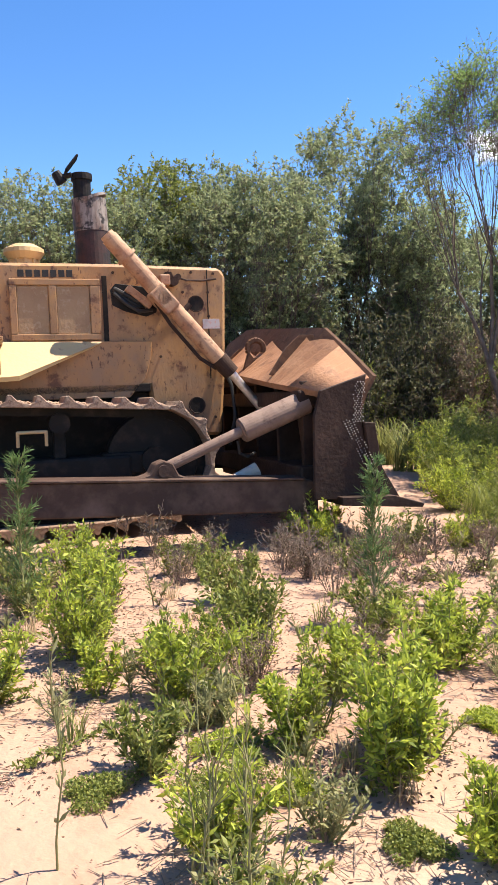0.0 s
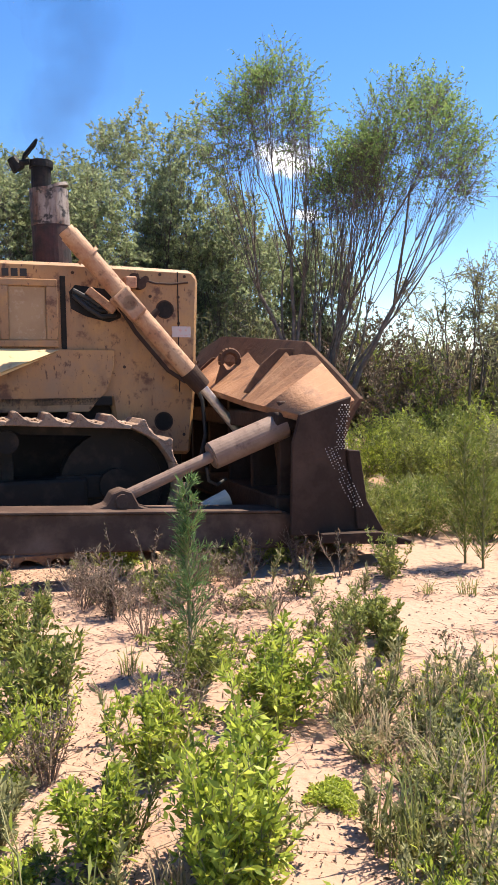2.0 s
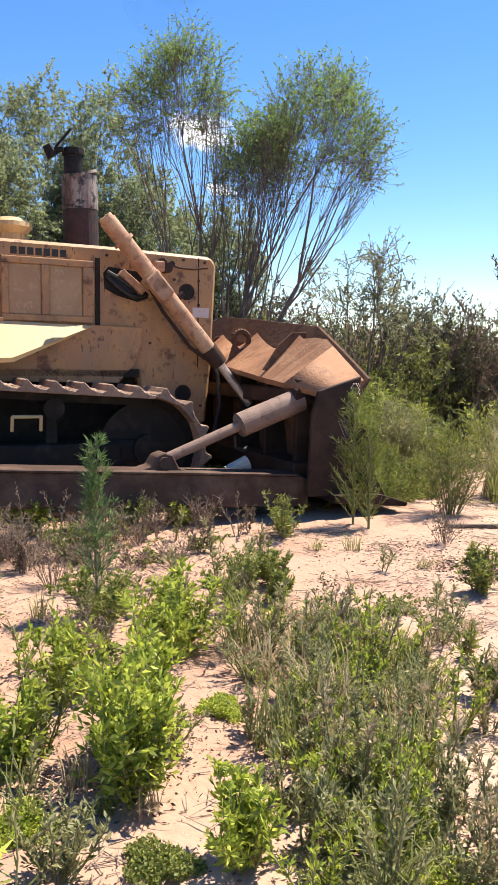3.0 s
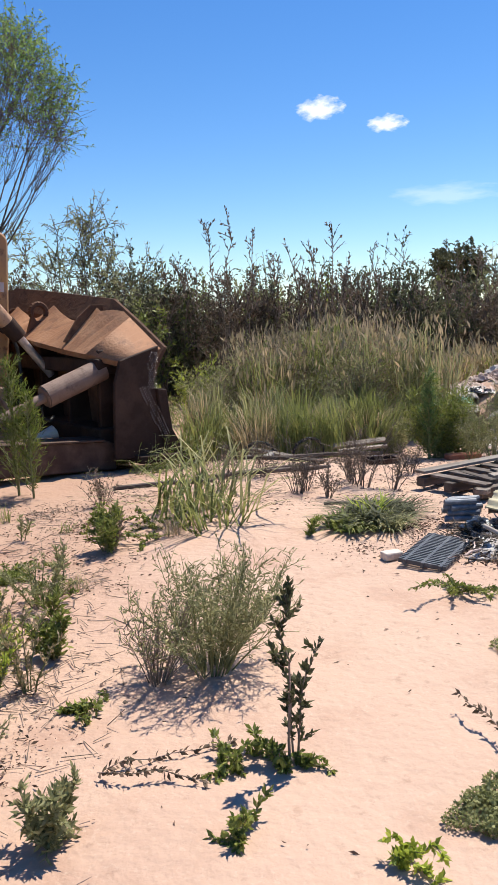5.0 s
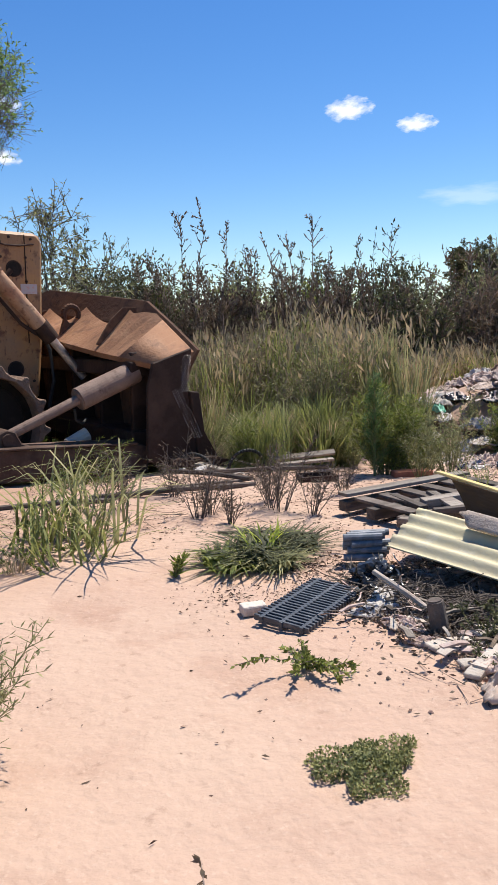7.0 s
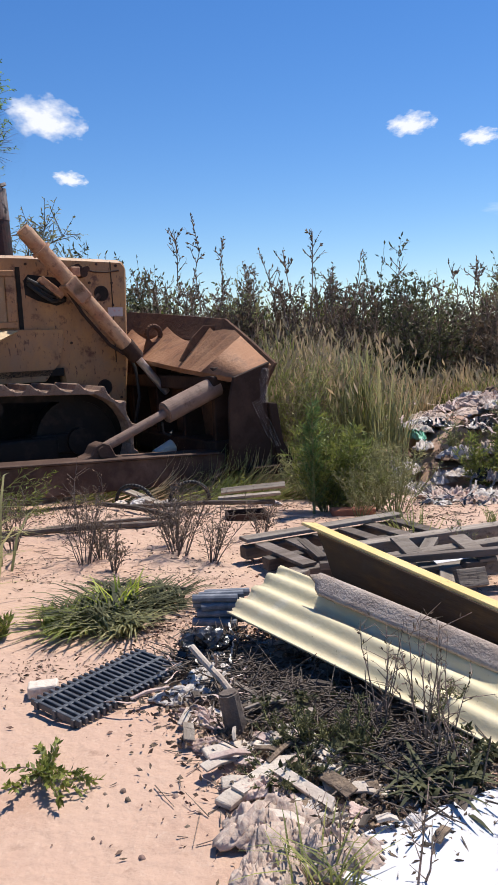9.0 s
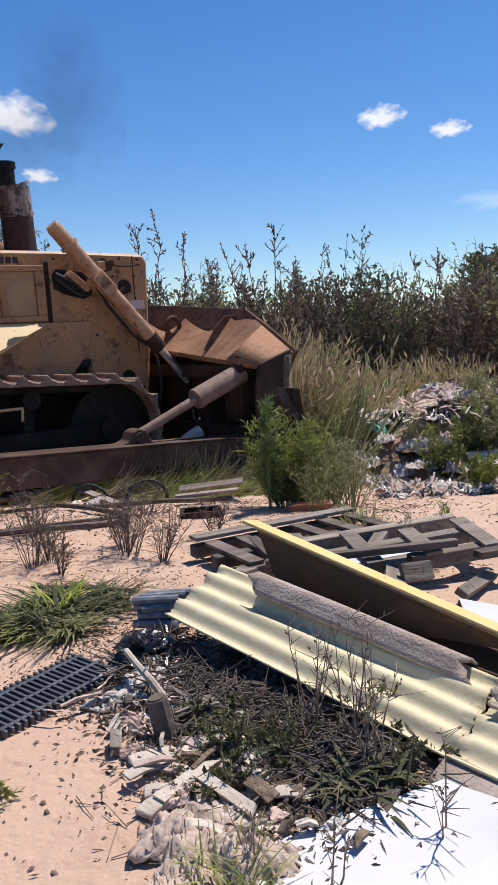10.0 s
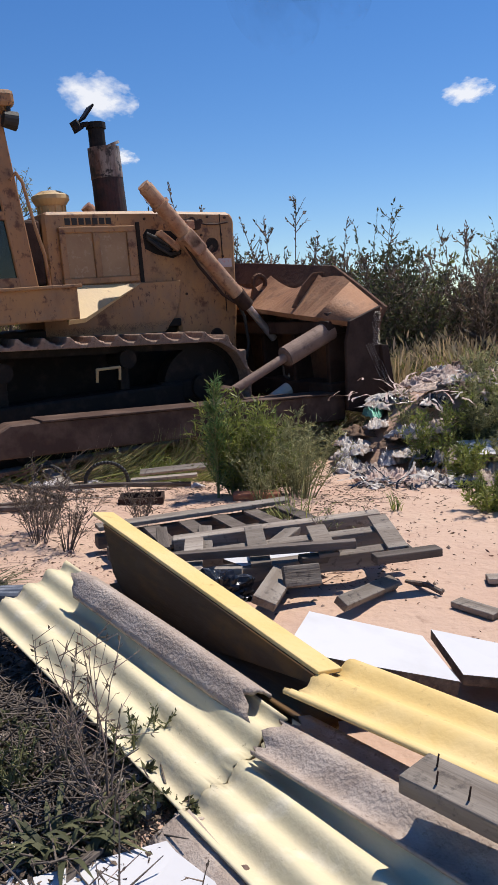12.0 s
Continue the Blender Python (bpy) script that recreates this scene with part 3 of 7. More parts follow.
for side in (-1, 1):
    b = B()
    prism(b, [(-0.08, 1.66), (0.1, 1.66), (-0.06, 3.27), (-0.24, 3.27)], side * 0.80, side * 0.70, 0.01)
    part("cab_post", b, YELLOW, dozer)
    b = B()
    prism(b, [(-1.7, 1.66), (-1.6, 1.66), (-1.6, 3.27), (-1.7, 3.27)], side * 0.80, side * 0.70, 0.01)
    part("cab_post", b, YELLOW, dozer)
    b = B()
    prism(b, [(-0.62, 1.66), (-0.55, 1.66), (-0.55, 3.27), (-0.62, 3.27)], side * 0.79, side * 0.72, 0.008)
    part("cab_post", b, DARKRUST, dozer)
    part("door_rail", box(B(), -0.55, -0.02, side * 0.775 - 0.02, side * 0.775 + 0.02, 2.28, 2.36, 0.008), YELLOW, dozer)
    part("door_rail", box(B(), -0.55, 0.03, side * 0.775 - 0.02, side * 0.775 + 0.02, 1.66, 1.76, 0.008), YELLOW, dozer)
    b = B()
    prism(b, [(-0.55, 1.76), (0.02, 1.76), (-0.04, 2.28), (-0.55, 2.28)], side * 0.765, side * 0.755, 0)
    part("window_pane", b, GLASS, dozer)
    b = B()
    prism(b, [(-0.55, 2.36), (-0.08, 2.36), (-0.17, 3.25), (-0.55, 3.25)], side * 0.765, side * 0.755, 0)
    part("window_pane", b, GLASS, dozer)
    b = B()
    box(b, -1.6, -0.62, side * 0.775 - 0.02, side * 0.775 + 0.02, 1.66, 2.3, 0.01)
    part("cab_side", b, YELLOW, dozer)
b = B()
box(b, -1.2, -0.5, -0.3, 0.3, 1.68, 2.05, 0.05)
box(b, -1.3, -1.12, -0.3, 0.3, 2.0, 2.7, 0.05)
part("seat", b, RUBBER, dozer, "black operator's seat, empty")
b = B()
box(b, -0.25, 0.1, -0.6, 0.6, 1.68, 2.3, 0.03)
part("dashboard", b, DARKRUST, dozer)
b = B()
rod(b, (-0.06, -0.86, 3.15), (0.06, -0.86, 3.13), 0.07, 0.085, 16)
rod(b, (0.0, -0.86, 3.2), (0.0, -0.86, 3.27), 0.02)
part("work_lamp", b, RUBBER, dozer)
b = B()
bent(b, [(-0.07, -0.86, 2.62), (-0.02, -0.9, 2.68), (0.03, -0.9, 2.6), (0.1, -0.9, 2.2), (0.17, -0.86, 1.95), (0.2, -0.82, 1.66)], 0.016)
part("grab_rail", b, YELLOW, dozer)

for o in dozer.children:
    if o.name.split(".")[0] in ("cab_floor", "cab_roof", "cab_post", "cab_side", "door_rail", "window_pane", "seat", "work_lamp", "grab_rail"):
        o.location.x = -0.15

# tracks
IDLER, SPROCKET = (1.42, 0.55, 0.475), (-1.75, 0.64, 0.56)


def belt_points():
    """The loop on which the shoes run, in x and z, going forwards along the top."""
    pts = []
    (xi, zi, ri), (xs, zs, rs) = IDLER, SPROCKET
    tilt = math.atan2(zs + rs - zi - ri, xi - xs)
    for k in range(21):
        a = radians(90) - tilt * 0 - k * radians(180) / 20
        pts.append((xi + ri * math.cos(a), zi + ri * math.sin(a)))
    pts += [(xi - 0.1, 0.075), (1.0, 0.045), (-1.2, 0.045)]
    for k in range(21):
        a = radians(270) - k * radians(180) / 20
        pts.append((xs + rs * math.cos(a), zs + rs * math.sin(a)))
    return np.array(pts + [pts[0]])


LOOP = belt_points()
LOOP_S = np.concatenate([[0], np.cumsum(np.linalg.norm(np.diff(LOOP, axis=0), axis=1))])
LOOP_LEN = float(LOOP_S[-1])
SHOES = round(LOOP_LEN / 0.235)


def on_loop(s):
    s = s % LOOP_LEN
    h = 0.05
    p = [float(np.interp(s, LOOP_S, LOOP[:, k])) for k in (0, 1)]
    q0 = [float(np.interp((s - h) % LOOP_LEN, LOOP_S, LOOP[:, k])) for k in (0, 1)]
    q1 = [float(np.interp((s + h) % LOOP_LEN, LOOP_S, LOOP[:, k])) for k in (0, 1)]
    return p[0], p[1], math.degrees(math.atan2(q1[1] - q0[1], q1[0] - q0[0]))


b = B()
prism(b, [(-0.125, -0.02), (0.11, -0.02), (0.125, 0.010), (0.06, 0.018), (0.015, 0.035), (-0.045, 0.088), (-0.072, 0.082), (-0.085, 0.03), (-0.12, 0.012)], -0.29, 0.29, 0.006)
rs = random.Random(3)
for k in range(9):
    rr = rs.uniform(0.02, 0.045)
    t = bmesh.new()
    bmesh.ops.create_icosphere(t, subdivisions=1, radius=rr, matrix=Matrix.Translation((rs.uniform(-0.1, 0.1), rs.uniform(-0.28, 0.28), 0.02)) @ Matrix.Diagonal((1.3, 1.5, 0.7, 1)))
    join(b, t)
SHOE = bpy.data.meshes.new("shoe")
b.to_mesh(SHOE)
b.free()
SHOE.materials.append(MUD)
tracks = []
for side in (-1, 1):
    y = side * 1.03
    b = B()
    box(b, -1.45, 1.2, y - 0.15, y + 0.15, 0.28, 0.62, 0.03)
    box(b, 0.95, 1.5, y - 0.12, y + 0.12, 0.44, 0.64, 0.02)
    for x in np.linspace(-1.2, 1.0, 7):
        rod(b, (x, y - 0.2, 0.2), (x, y + 0.2, 0.2), 0.13, 0.13, 16)
    for x in (-0.6, 0.6):
        rod(b, (x, y - 0.18, 0.92), (x, y + 0.18, 0.92), 0.09, 0.09, 14)
        box(b, x - 0.05, x + 0.05, y - 0.05, y + 0.05, 0.6, 0.9, 0.01)
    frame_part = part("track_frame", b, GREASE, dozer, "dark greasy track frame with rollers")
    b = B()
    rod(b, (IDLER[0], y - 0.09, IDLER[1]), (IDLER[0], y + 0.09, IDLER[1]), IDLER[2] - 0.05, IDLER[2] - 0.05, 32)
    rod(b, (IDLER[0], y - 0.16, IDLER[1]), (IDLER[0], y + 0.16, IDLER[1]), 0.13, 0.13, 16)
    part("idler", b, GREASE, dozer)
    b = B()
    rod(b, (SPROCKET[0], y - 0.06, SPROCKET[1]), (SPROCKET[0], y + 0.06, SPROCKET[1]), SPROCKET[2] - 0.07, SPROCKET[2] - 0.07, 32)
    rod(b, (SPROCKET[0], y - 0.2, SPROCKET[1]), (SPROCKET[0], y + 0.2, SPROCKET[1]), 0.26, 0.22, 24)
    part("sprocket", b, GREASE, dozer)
    b = B()
    for k in range(len(LOOP) - 1):
        (x0, z0), (x1, z1) = LOOP[k], LOOP[k + 1]
        for dy in (-0.09, 0.09):
            a = math.atan2(z1 - z0, x1 - x0)
            ln_ = math.hypot(x1 - x0, z1 - z0)
            box(b, -ln_ / 2 - 0.01, ln_ / 2 + 0.01, y + dy - 0.02, y + dy + 0.02, -0.09, -0.02, 0, Matrix.Translation(((x0 + x1) / 2, 0, (z0 + z1) / 2)) @ Matrix.Rotation(-a, 4, "Y"))
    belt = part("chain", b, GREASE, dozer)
    for k in range(SHOES):
        s = new("shoe", SHOE)
        s.parent = frame_part
        tracks.append((s, k * LOOP_LEN / SHOES, y))
b = B()
bent(b, [(0.25, -1.24, 0.74), (0.25, -1.27, 0.86), (0.48, -1.27, 0.86), (0.48, -1.24, 0.74)], 0.014)
part("step_iron", b, PALE, dozer)

# blade lift rams
for side in (-1, 1):
    y = side * 0.80
    a, c, e = Vector((1.15, y, 2.58)), Vector((2.25, y, 1.33)), Vector((2.55, y, 0.97))
    w = (c - a).normalized()
    b = B()
    rod(b, a, c, 0.078, 0.078, 24, 0.01)
    ram = part("lift_ram", b, RAMPAINT, dozer, "scuffed tan hydraulic lift ram")
    b = B()
    rod(b, a - w * 0.03, a + w * 0.07, 0.066, 0.07, 20)
    part("ram_cap", b, RAMPAINT, ram)
    for s0, s1, rad in ((0.22, 0.25, 0.10), (0.62, 0.66, 0.088)):
        part("ram_collar", rod(B(), a + w * s0, a + w * s1, rad, rad, 24), RAMPAINT, ram)
    part("ram_gland", rod(B(), c - w * 0.17, c + w * 0.02, 0.088, 0.08, 24), DARKRUST, ram)
    part("ram_fitting", rod(B(), a + w * 0.95 + Vector((0.05, 0, 0.05)), a + w * 0.97 + Vector((0.09, 0, 0.12)), 0.03, 0.025, 10), DARKRUST, ram)
    b = B()
    under = Vector((-0.06, 0, -0.055))
    bent(b, [a + w * 0.7 + under, a + w * 0.95 + under * 1.5, c - w * 0.3 + under * 1.6, c - w * 0.12 + under], 0.018)
    part("ram_pipe", b, DARKRUST, ram)
    b = B()
    rod(b, c, e + w * 0.06, 0.042, 0.042, 16)
    part("ram_rod", b, CHROME, ram, "bright chromed piston rod")
    b = B()
    rod(b, (1.62, side * 0.58, 2.02), (1.62, side * 0.90, 2.02), 0.06, 0.06, 16)
    box(b, 1.5, 1.76, y - 0.1, y + 0.1, 1.94, 2.1, 0.02, Matrix.Translation((1.62, 0, 2.02)) @ Matrix.Rotation(radians(48), 4, "Y") @ Matrix.Translation((-1.62, 0, -2.02)))
    part("ram_trunnion", b, RAMPAINT, ram)
    b = B()
    bent(b, [(2.2, side * 0.62, 1.45), (2.3, side * 0.66, 1.2), (2.32, side * 0.68, 0.9), (2.26, side * 0.66, 0.62)], 0.018)
    part("hose", b, RUBBER, ram)

# push arms and tilt braces
for side in (-1, 1):
    b = B()
    prism(b, [(-0.95, 0.30), (-0.95, 0.50), (-0.8, 0.565), (-0.55, 0.555), (2.55, 0.375), (2.62, 0.34), (2.62, 0.10), (-0.6, 0.28)], side * 1.98, side * 1.72, 0.012)
    arm = part("push_arm", b, ARMPAINT, dozer, "long dusty steel push arm")
    b = B()
    prism(b, [(-0.55, 0.553), (2.5, 0.376), (2.5, 0.395), (-0.55, 0.572)], side * 2.01, side * 1.69, 0.004)
    part("arm_cap", b, ARMPAINT, arm)
    b = B()
    y = side * 1.80
    prism(b, [(1.05, 0.45), (1.62, 0.42), (1.46, 0.48), (1.41, 0.58), (1.34, 0.605), (1.27, 0.58), (1.22, 0.50)], y - 0.09, y + 0.09, 0.01)
    rod(b, (1.335, y - 0.12, 0.52), (1.335, y + 0.12, 0.52), 0.05, 0.05, 16)
    part("brace_lug", b, ARMPAINT, arm)
    p0, p1, p2 = Vector((1.335, y, 0.525)), Vector((2.02, y, 0.80)), Vector((2.62, y, 1.025))
    w = (p2 - p0).normalized()
    b = B()
    rod(b, p0, p1 + w * 0.05, 0.045, 0.045, 16)
    brace = part("brace_rod", b, DUSTY, dozer, "brown steel tilt brace")
    b = B()
    rod(b, p1, p2, 0.105, 0.105, 28, 0.012)
    part("brace_barrel", b, DUSTY, brace, "thick scuffed hydraulic tilt cylinder")
    b = B()
    rod(b, p2, p2 + w * 0.08, 0.085, 0.07, 20)
    box(b, 2.62, 2.86, y - 0.1, y + 0.1, 1.0, 1.16, 0.03)
    rod(b, (2.7, y - 0.14, 1.1), (2.7, y + 0.14, 1.1), 0.06, 0.06, 14)
    bent(b, [p2 + Vector((-0.05, 0, 0.1)), p2 + Vector((0.05, 0, 0.17)), p2 + Vector((0.15, 0.02, 0.14)), (2.85, y + 0.1 * -side, 1.1)], 0.022)
    part("brace_head", b, DARKRUST, brace)
    b = B()
    bent(b, [(1.98, y + side * 0.02, 0.72), (2.0, y, 0.62), (2.08, y - side * 0.04, 0.58), (2.2, y - side * 0.2, 0.6)], 0.012)
    part("hose", b, RUBBER, brace)

# blade
LEVELS = [(2.965, 1.675), (2.865, 1.45), (2.80, 1.2), (2.79, 0.95), (2.82, 0.7), (2.90, 0.46), (3.03, 0.27), (3.18, 0.14)]
STATIONS = [(-2.12, 0.16, 0.70), (-1.8, 0.08, 0.86), (-1.5, 0.0, 1.0), (-0.7, 0.0, 1.045), (0.0, 0.0, 1.085), (0.7, 0.0, 1.12), (1.5, 0.0, 1.05), (1.8, 0.08, 0.86), (2.12, 0.16, 0.70)]
b = B()
rowsv = []
for y, fx, k in STATIONS:
    fr = [b.verts.new((x + fx, y, 0.14 + (z - 0.14) * (k if z > 1.0 else k + (1 - k) * min(1, (1.0 - z) / 0.5)))) for x, z in LEVELS]
    bk = [b.verts.new((min(x - 0.05, 2.80) + fx if j else x - 0.03 + fx, y, v.co.z)) for j, ((x, z), v) in enumerate(zip(LEVELS, fr))]
    rowsv.append((fr, bk))
for (f0, b0), (f1, b1) in zip(rowsv, rowsv[1:]):
    for k in range(len(LEVELS) - 1):
        b.faces.new((f0[k], f1[k], f1[k + 1], f0[k + 1]))
        b.faces.new((b0[k], b0[k + 1], b1[k + 1], b1[k]))
    b.faces.new((f0[0], b0[0], b1[0], f1[0]))
    b.faces.new((f0[-1], f1[-1], b1[-1], b0[-1]))
for fr, bk in (rowsv[0], rowsv[-1]):
    for k in range(len(LEVELS) - 1):
        b.faces.new((fr[k], fr[k + 1], bk[k + 1], bk[k]))
bmesh.ops.recalc_face_normals(b, faces=b.faces)
blade = part("blade", b, BLADESTEEL, dozer, "rust-brown curved bulldozer blade")
# sloping shelf along the back, its ribs and lifting eye
b = B()
shelf = []
for k in range(57):
    y = -2.1 + k * 0.075
    w = max(0.0, abs(y) - 1.5) / 0.6
    wave = abs(((y + 1.42) / 0.9) % 1 * 2 - 1) ** 1.6
    mid = 1 - min(1.0, abs(y) / 1.5)
    up = min(1.0, w * 4)
    shelf.append((y, 2.79 + 0.15 * w + 0.125 * up, (1.45 + 0.15 * wave + 0.06 * mid) * (1 - up) + (1.672 - 0.47 * w) * up, 2.40 + 0.22 * w, (1.20 + 0.16 * mid) * (1 - w) + 1.10 * w))
vr = []
for y, xa, za, xb, zb in shelf:
    vr.append([b.verts.new(p) for p in ((xa, y, za), (xb, y, zb), (xb + 0.02, y, zb - 0.05), (xa, y, za - 0.08))])
for p, q in zip(vr, vr[1:]):
    for k in range(4):
        b.faces.new((p[k], q[k], q[(k + 1) % 4], p[(k + 1) % 4]))
b.faces.new(vr[0])
b.faces.new(vr[-1][::-1])
bmesh.ops.recalc_face_normals(b, faces=b.faces)
shelf_plate = part("shelf_plate", b, RUST, blade, "orange rusty sloping plate along the blade's back")
for p in shelf_plate.data.polygons:
    p.use_smooth = p.normal.z > 0.3 and abs(p.center.y) > 1.72
for y in (-1.42, 0.38, 1.28):
    b = B()
    prism(b, [(2.86, 1.62), (2.72, 1.62), (2.58, 1.50), (2.42, 1.27), (2.84, 1.2)], y - 0.012, y + 0.012, 0.003)
    part("rib", b, BLADESTEEL, blade)
for y in (-0.55, 0.9):
    b = B()
    ring = [(2.60 + 0.085 * math.cos(a), 1.56 + 0.085 * math.sin(a)) for a in np.linspace(-0.5, 3.6, 14)]
    for (xa, za), (xb, zb) in zip(ring, ring[1:]):
        rod(b, (xa, y, za), (xb, y, zb), 0.03, 0.03, 6)
    prism(b, [(2.52, 1.54), (2.57, 1.47), (2.66, 1.48), (2.86, 1.5), (2.84, 1.3), (2.44, 1.29)], y - 0.02, y + 0.02, 0.004)
    part("lifting_eye", b, BLADESTEEL, blade)
for z0, z1 in ((0.98, 1.12), (0.30, 0.48)):
    part("back_beam", box(B(), 2.50, 2.80, -1.9, 1.9, z0, z1, 0.02), DARKRUST, blade)
for y in np.linspace(-1.8, 1.8, 7):
    part("back_rib", box(B(), 2.56, 2.84, y - 0.03, y + 0.03, 0.35, 1.2, 0.01), DARKRUST, blade)
for side in (-1, 1):
    b = B()
    prism(b, [(3.02, 1.235), (2.60, 1.11), (2.54, 0.9), (2.52, 0.22), (3.10, 0.2), (3.06, 0.45), (2.98, 0.7), (2.955, 0.95)], side * 2.14, side * 2.10, 0.006)
    end = part("end_plate", b, DARKRUST, blade)
    b = B()
    prism(b, [(2.97, 0.84), (3.07, 0.83), (3.13, 0.45), (3.28, 0.2), (3.05, 0.24), (3.02, 0.5)], side * 2.17, side * 2.10, 0.006)
    part("wear_plate", b, DARKRUST, end)
    # bright beads stand for daylight through holes in the end plate
    b = B()
    rd = random.Random(5)
    for k in range(42):
        for j in range(4):
            if k < 20:
                x, z, out_ = 2.965 + 0.02 * (k < 6) - 0.024 * j + 0.012 * (k % 2), 1.17 - 0.017 * k, 2.142
            else:
                x, z, out_ = 2.80 + 0.010 * (k - 20) + 0.026 * j, 0.85 - 0.021 * (k - 20) + 0.01 * (j % 2), 2.142
                if x > 2.96:
                    out_ = 2.173
            if rd.random() < 0.12:
                continue
            t = bmesh.new()
            bmesh.ops.create_icosphere(t, subdivisions=1, radius=rd.uniform(0.004, 0.007), matrix=Matrix.Translation((x, side * out_, z)))
            join(b, t)
    tagged(part("weld_dots", b, SHINY, end, "rows of bright dots for light through plate holes"), kind="stuff")
    b = B()
    prism(b, [(2.72, 0.17), (3.46, 0.10), (3.48, 0.13), (3.2, 0.22), (2.72, 0.24)], side * 2.24, side * 1.86, 0.006)
    part("end_bit", b, DARKRUST, blade, "worn end bit of the cutting edge")
for k in range(4):
    b = B()
    y0 = -1.86 + k * 0.93
    prism(b, [(3.0, 0.27), (3.05, 0.29), (3.34, 0.10), (3.3, 0.09)], y0 + 0.005, y0 + 0.925, 0.004)
    part("cutting_edge", b, DARKRUST, blade)
b = B()
rod(b, (2.05, -1.5, 0.36), (2.25, -1.5, 0.44), 0.06, 0.07, 12)
part("grease_cup", b, PLASTER, dozer)

# ---- plants ----


def shoots(rng, h, w, n, twigs, twig_len, segs=5, lean=1.35, lift=0.8, r=0.004, low=0.25):
    """Stems that rise and spread from one root, with side twigs. Returns the stem mesh and points with directions for leaves."""
    a = rng.uniform(0, math.tau, n)
    rad = w / 2 * np.sqrt(rng.uniform(0.02, 1, n))
    base = np.stack([np.cos(a) * rad * 0.18, np.sin(a) * rad * 0.18, np.full(n, -0.02)], 1)
    hh = h * rng.uniform(0.62, 1.0, n) * (1 - 0.25 * (rad / (w / 2)) ** 2)
    top = np.stack([np.cos(a) * rad, np.sin(a) * rad, hh], 1)
    t = np.linspace(0, 1, segs + 1)
    wob = np.cumsum(rng.normal(0, 0.025 * h, (n, segs + 1, 3)), axis=1) * t[None, :, None]
    pts = base[:, None] + (top - base)[:, None] * np.stack([t ** lean, t ** lean, t], 1)[None] + wob
    p0, p1 = pts[:, :-1].reshape(-1, 3), pts[:, 1:].reshape(-1, 3)
    fade = np.tile(1 - 0.75 * t, (n, 1))
    parts = [stems(p0, p1, (r * fade[:, :-1]).ravel(), (r * fade[:, 1:]).ravel())]
    lp, ld = [], []
    m = n * twigs
    if m:
        si = np.repeat(np.arange(n), twigs)
        u = rng.uniform(low, 0.98, m) * segs
        k = np.minimum(u.astype(int), segs - 1)
        f = (u - k)[:, None]
        q0 = pts[si, k] * (1 - f) + pts[si, k + 1] * f
        d = unit(rng.normal(size=(m, 3)) * np.array([1, 1, 0.35]) + np.array([0, 0, lift]))
        q1 = q0 + d * twig_len * rng.uniform(0.5, 1.2, (m, 1)) * (1.15 - 0.6 * u[:, None] / segs)
        parts.append(stems(q0, q1, r * 0.45, r * 0.2))
        lp.append((q0, q1))
    sel = p0[:, 2] > low * h
    lp.append((p0[sel], p1[sel]))
    q0 = np.concatenate([x[0] for x in lp])
    q1 = np.concatenate([x[1] for x in lp])
    return both(*parts), q0, q1


def leaf_along(rng, q0, q1, each, length, width, spread_=0.9, droop=0.0):
    n = len(q0) * each
    i = np.repeat(np.arange(len(q0)), each)
    f = rng.uniform(0.05, 1.05, (n, 1))
    p = q0[i] * (1 - f) + q1[i] * f
    d = unit(unit(q1[i] - q0[i]) + spread_ * unit(rng.normal(size=(n, 3))))
    return leaves(rng, p, d, length, width, droop)


def plant(name, label, category, x, y, turn, stem, leaf, stem_mat, leaf_mat, group="", z=None, leaf2=None, leaf2_mat=None):
    ob = thing(name, label, category, group, pose(x, y, gz(x, y) if z is None else z, 0, 0, turn))
    if stem is not None:
        raw("stem", *stem, stem_mat, ob)
    if leaf is not None:
        raw("foliage", *leaf, leaf_mat, ob)
    if leaf2 is not None:
        raw("dry_foliage", *leaf2, leaf2_mat, ob)
    return ob


def leafy_shrub(x, y, h, w, seed, mat=None, n=14, twigs=9, each=8, length=0.040, width=0.014, label="", name="shrub"):
    rng = np.random.RandomState(seed)
    small = min(1.0, 0.55 + h)
    length, width = length * small, width * small
    st, q0, q1 = shoots(rng, h * 1.05, w * 1.15, int(n * 1.3), twigs + 4, 0.24 * h, r=0.005, lift=0.9, low=0.08, lean=1.05)
    lf = leaf_along(rng, q0, q1, each, length, width, 0.9)
    return plant(name, label or "bright green leafy young shrub growing in sand", "shrub", x, y, seed * 47, st, lf, GREENSTEM, mat or LEAF, "shrubs")


def sapling(x, y, h, w, seed, mat, label):
    rng = np.random.RandomState(seed)
    m = int(h * 110)
    z = np.sort(rng.uniform(0.04, 1.0, m)) * h
    a = rng.uniform(0, math.tau, m)
    ln_ = w * (1.1 - 0.75 * z / h) * rng.uniform(0.5, 1.0, m)
    q0 = np.stack([np.zeros(m), np.zeros(m), z], 1)
    q1 = q0 + np.stack([np.cos(a) * ln_ * 0.62, np.sin(a) * ln_ * 0.62, ln_ * 0.75], 1)
    st = both(stems(np.array([[0, 0, -0.02]]), np.array([[0.02, 0.01, h]]), 0.012, 0.003), stems(q0, q1, 0.003, 0.0015))
    lf = leaf_along(rng, q0, q1, 16, 0.055, 0.006, 0.75)
    return plant("sapling", label, "sapling", x, y, seed * 31, st, lf, GREENSTEM, mat)


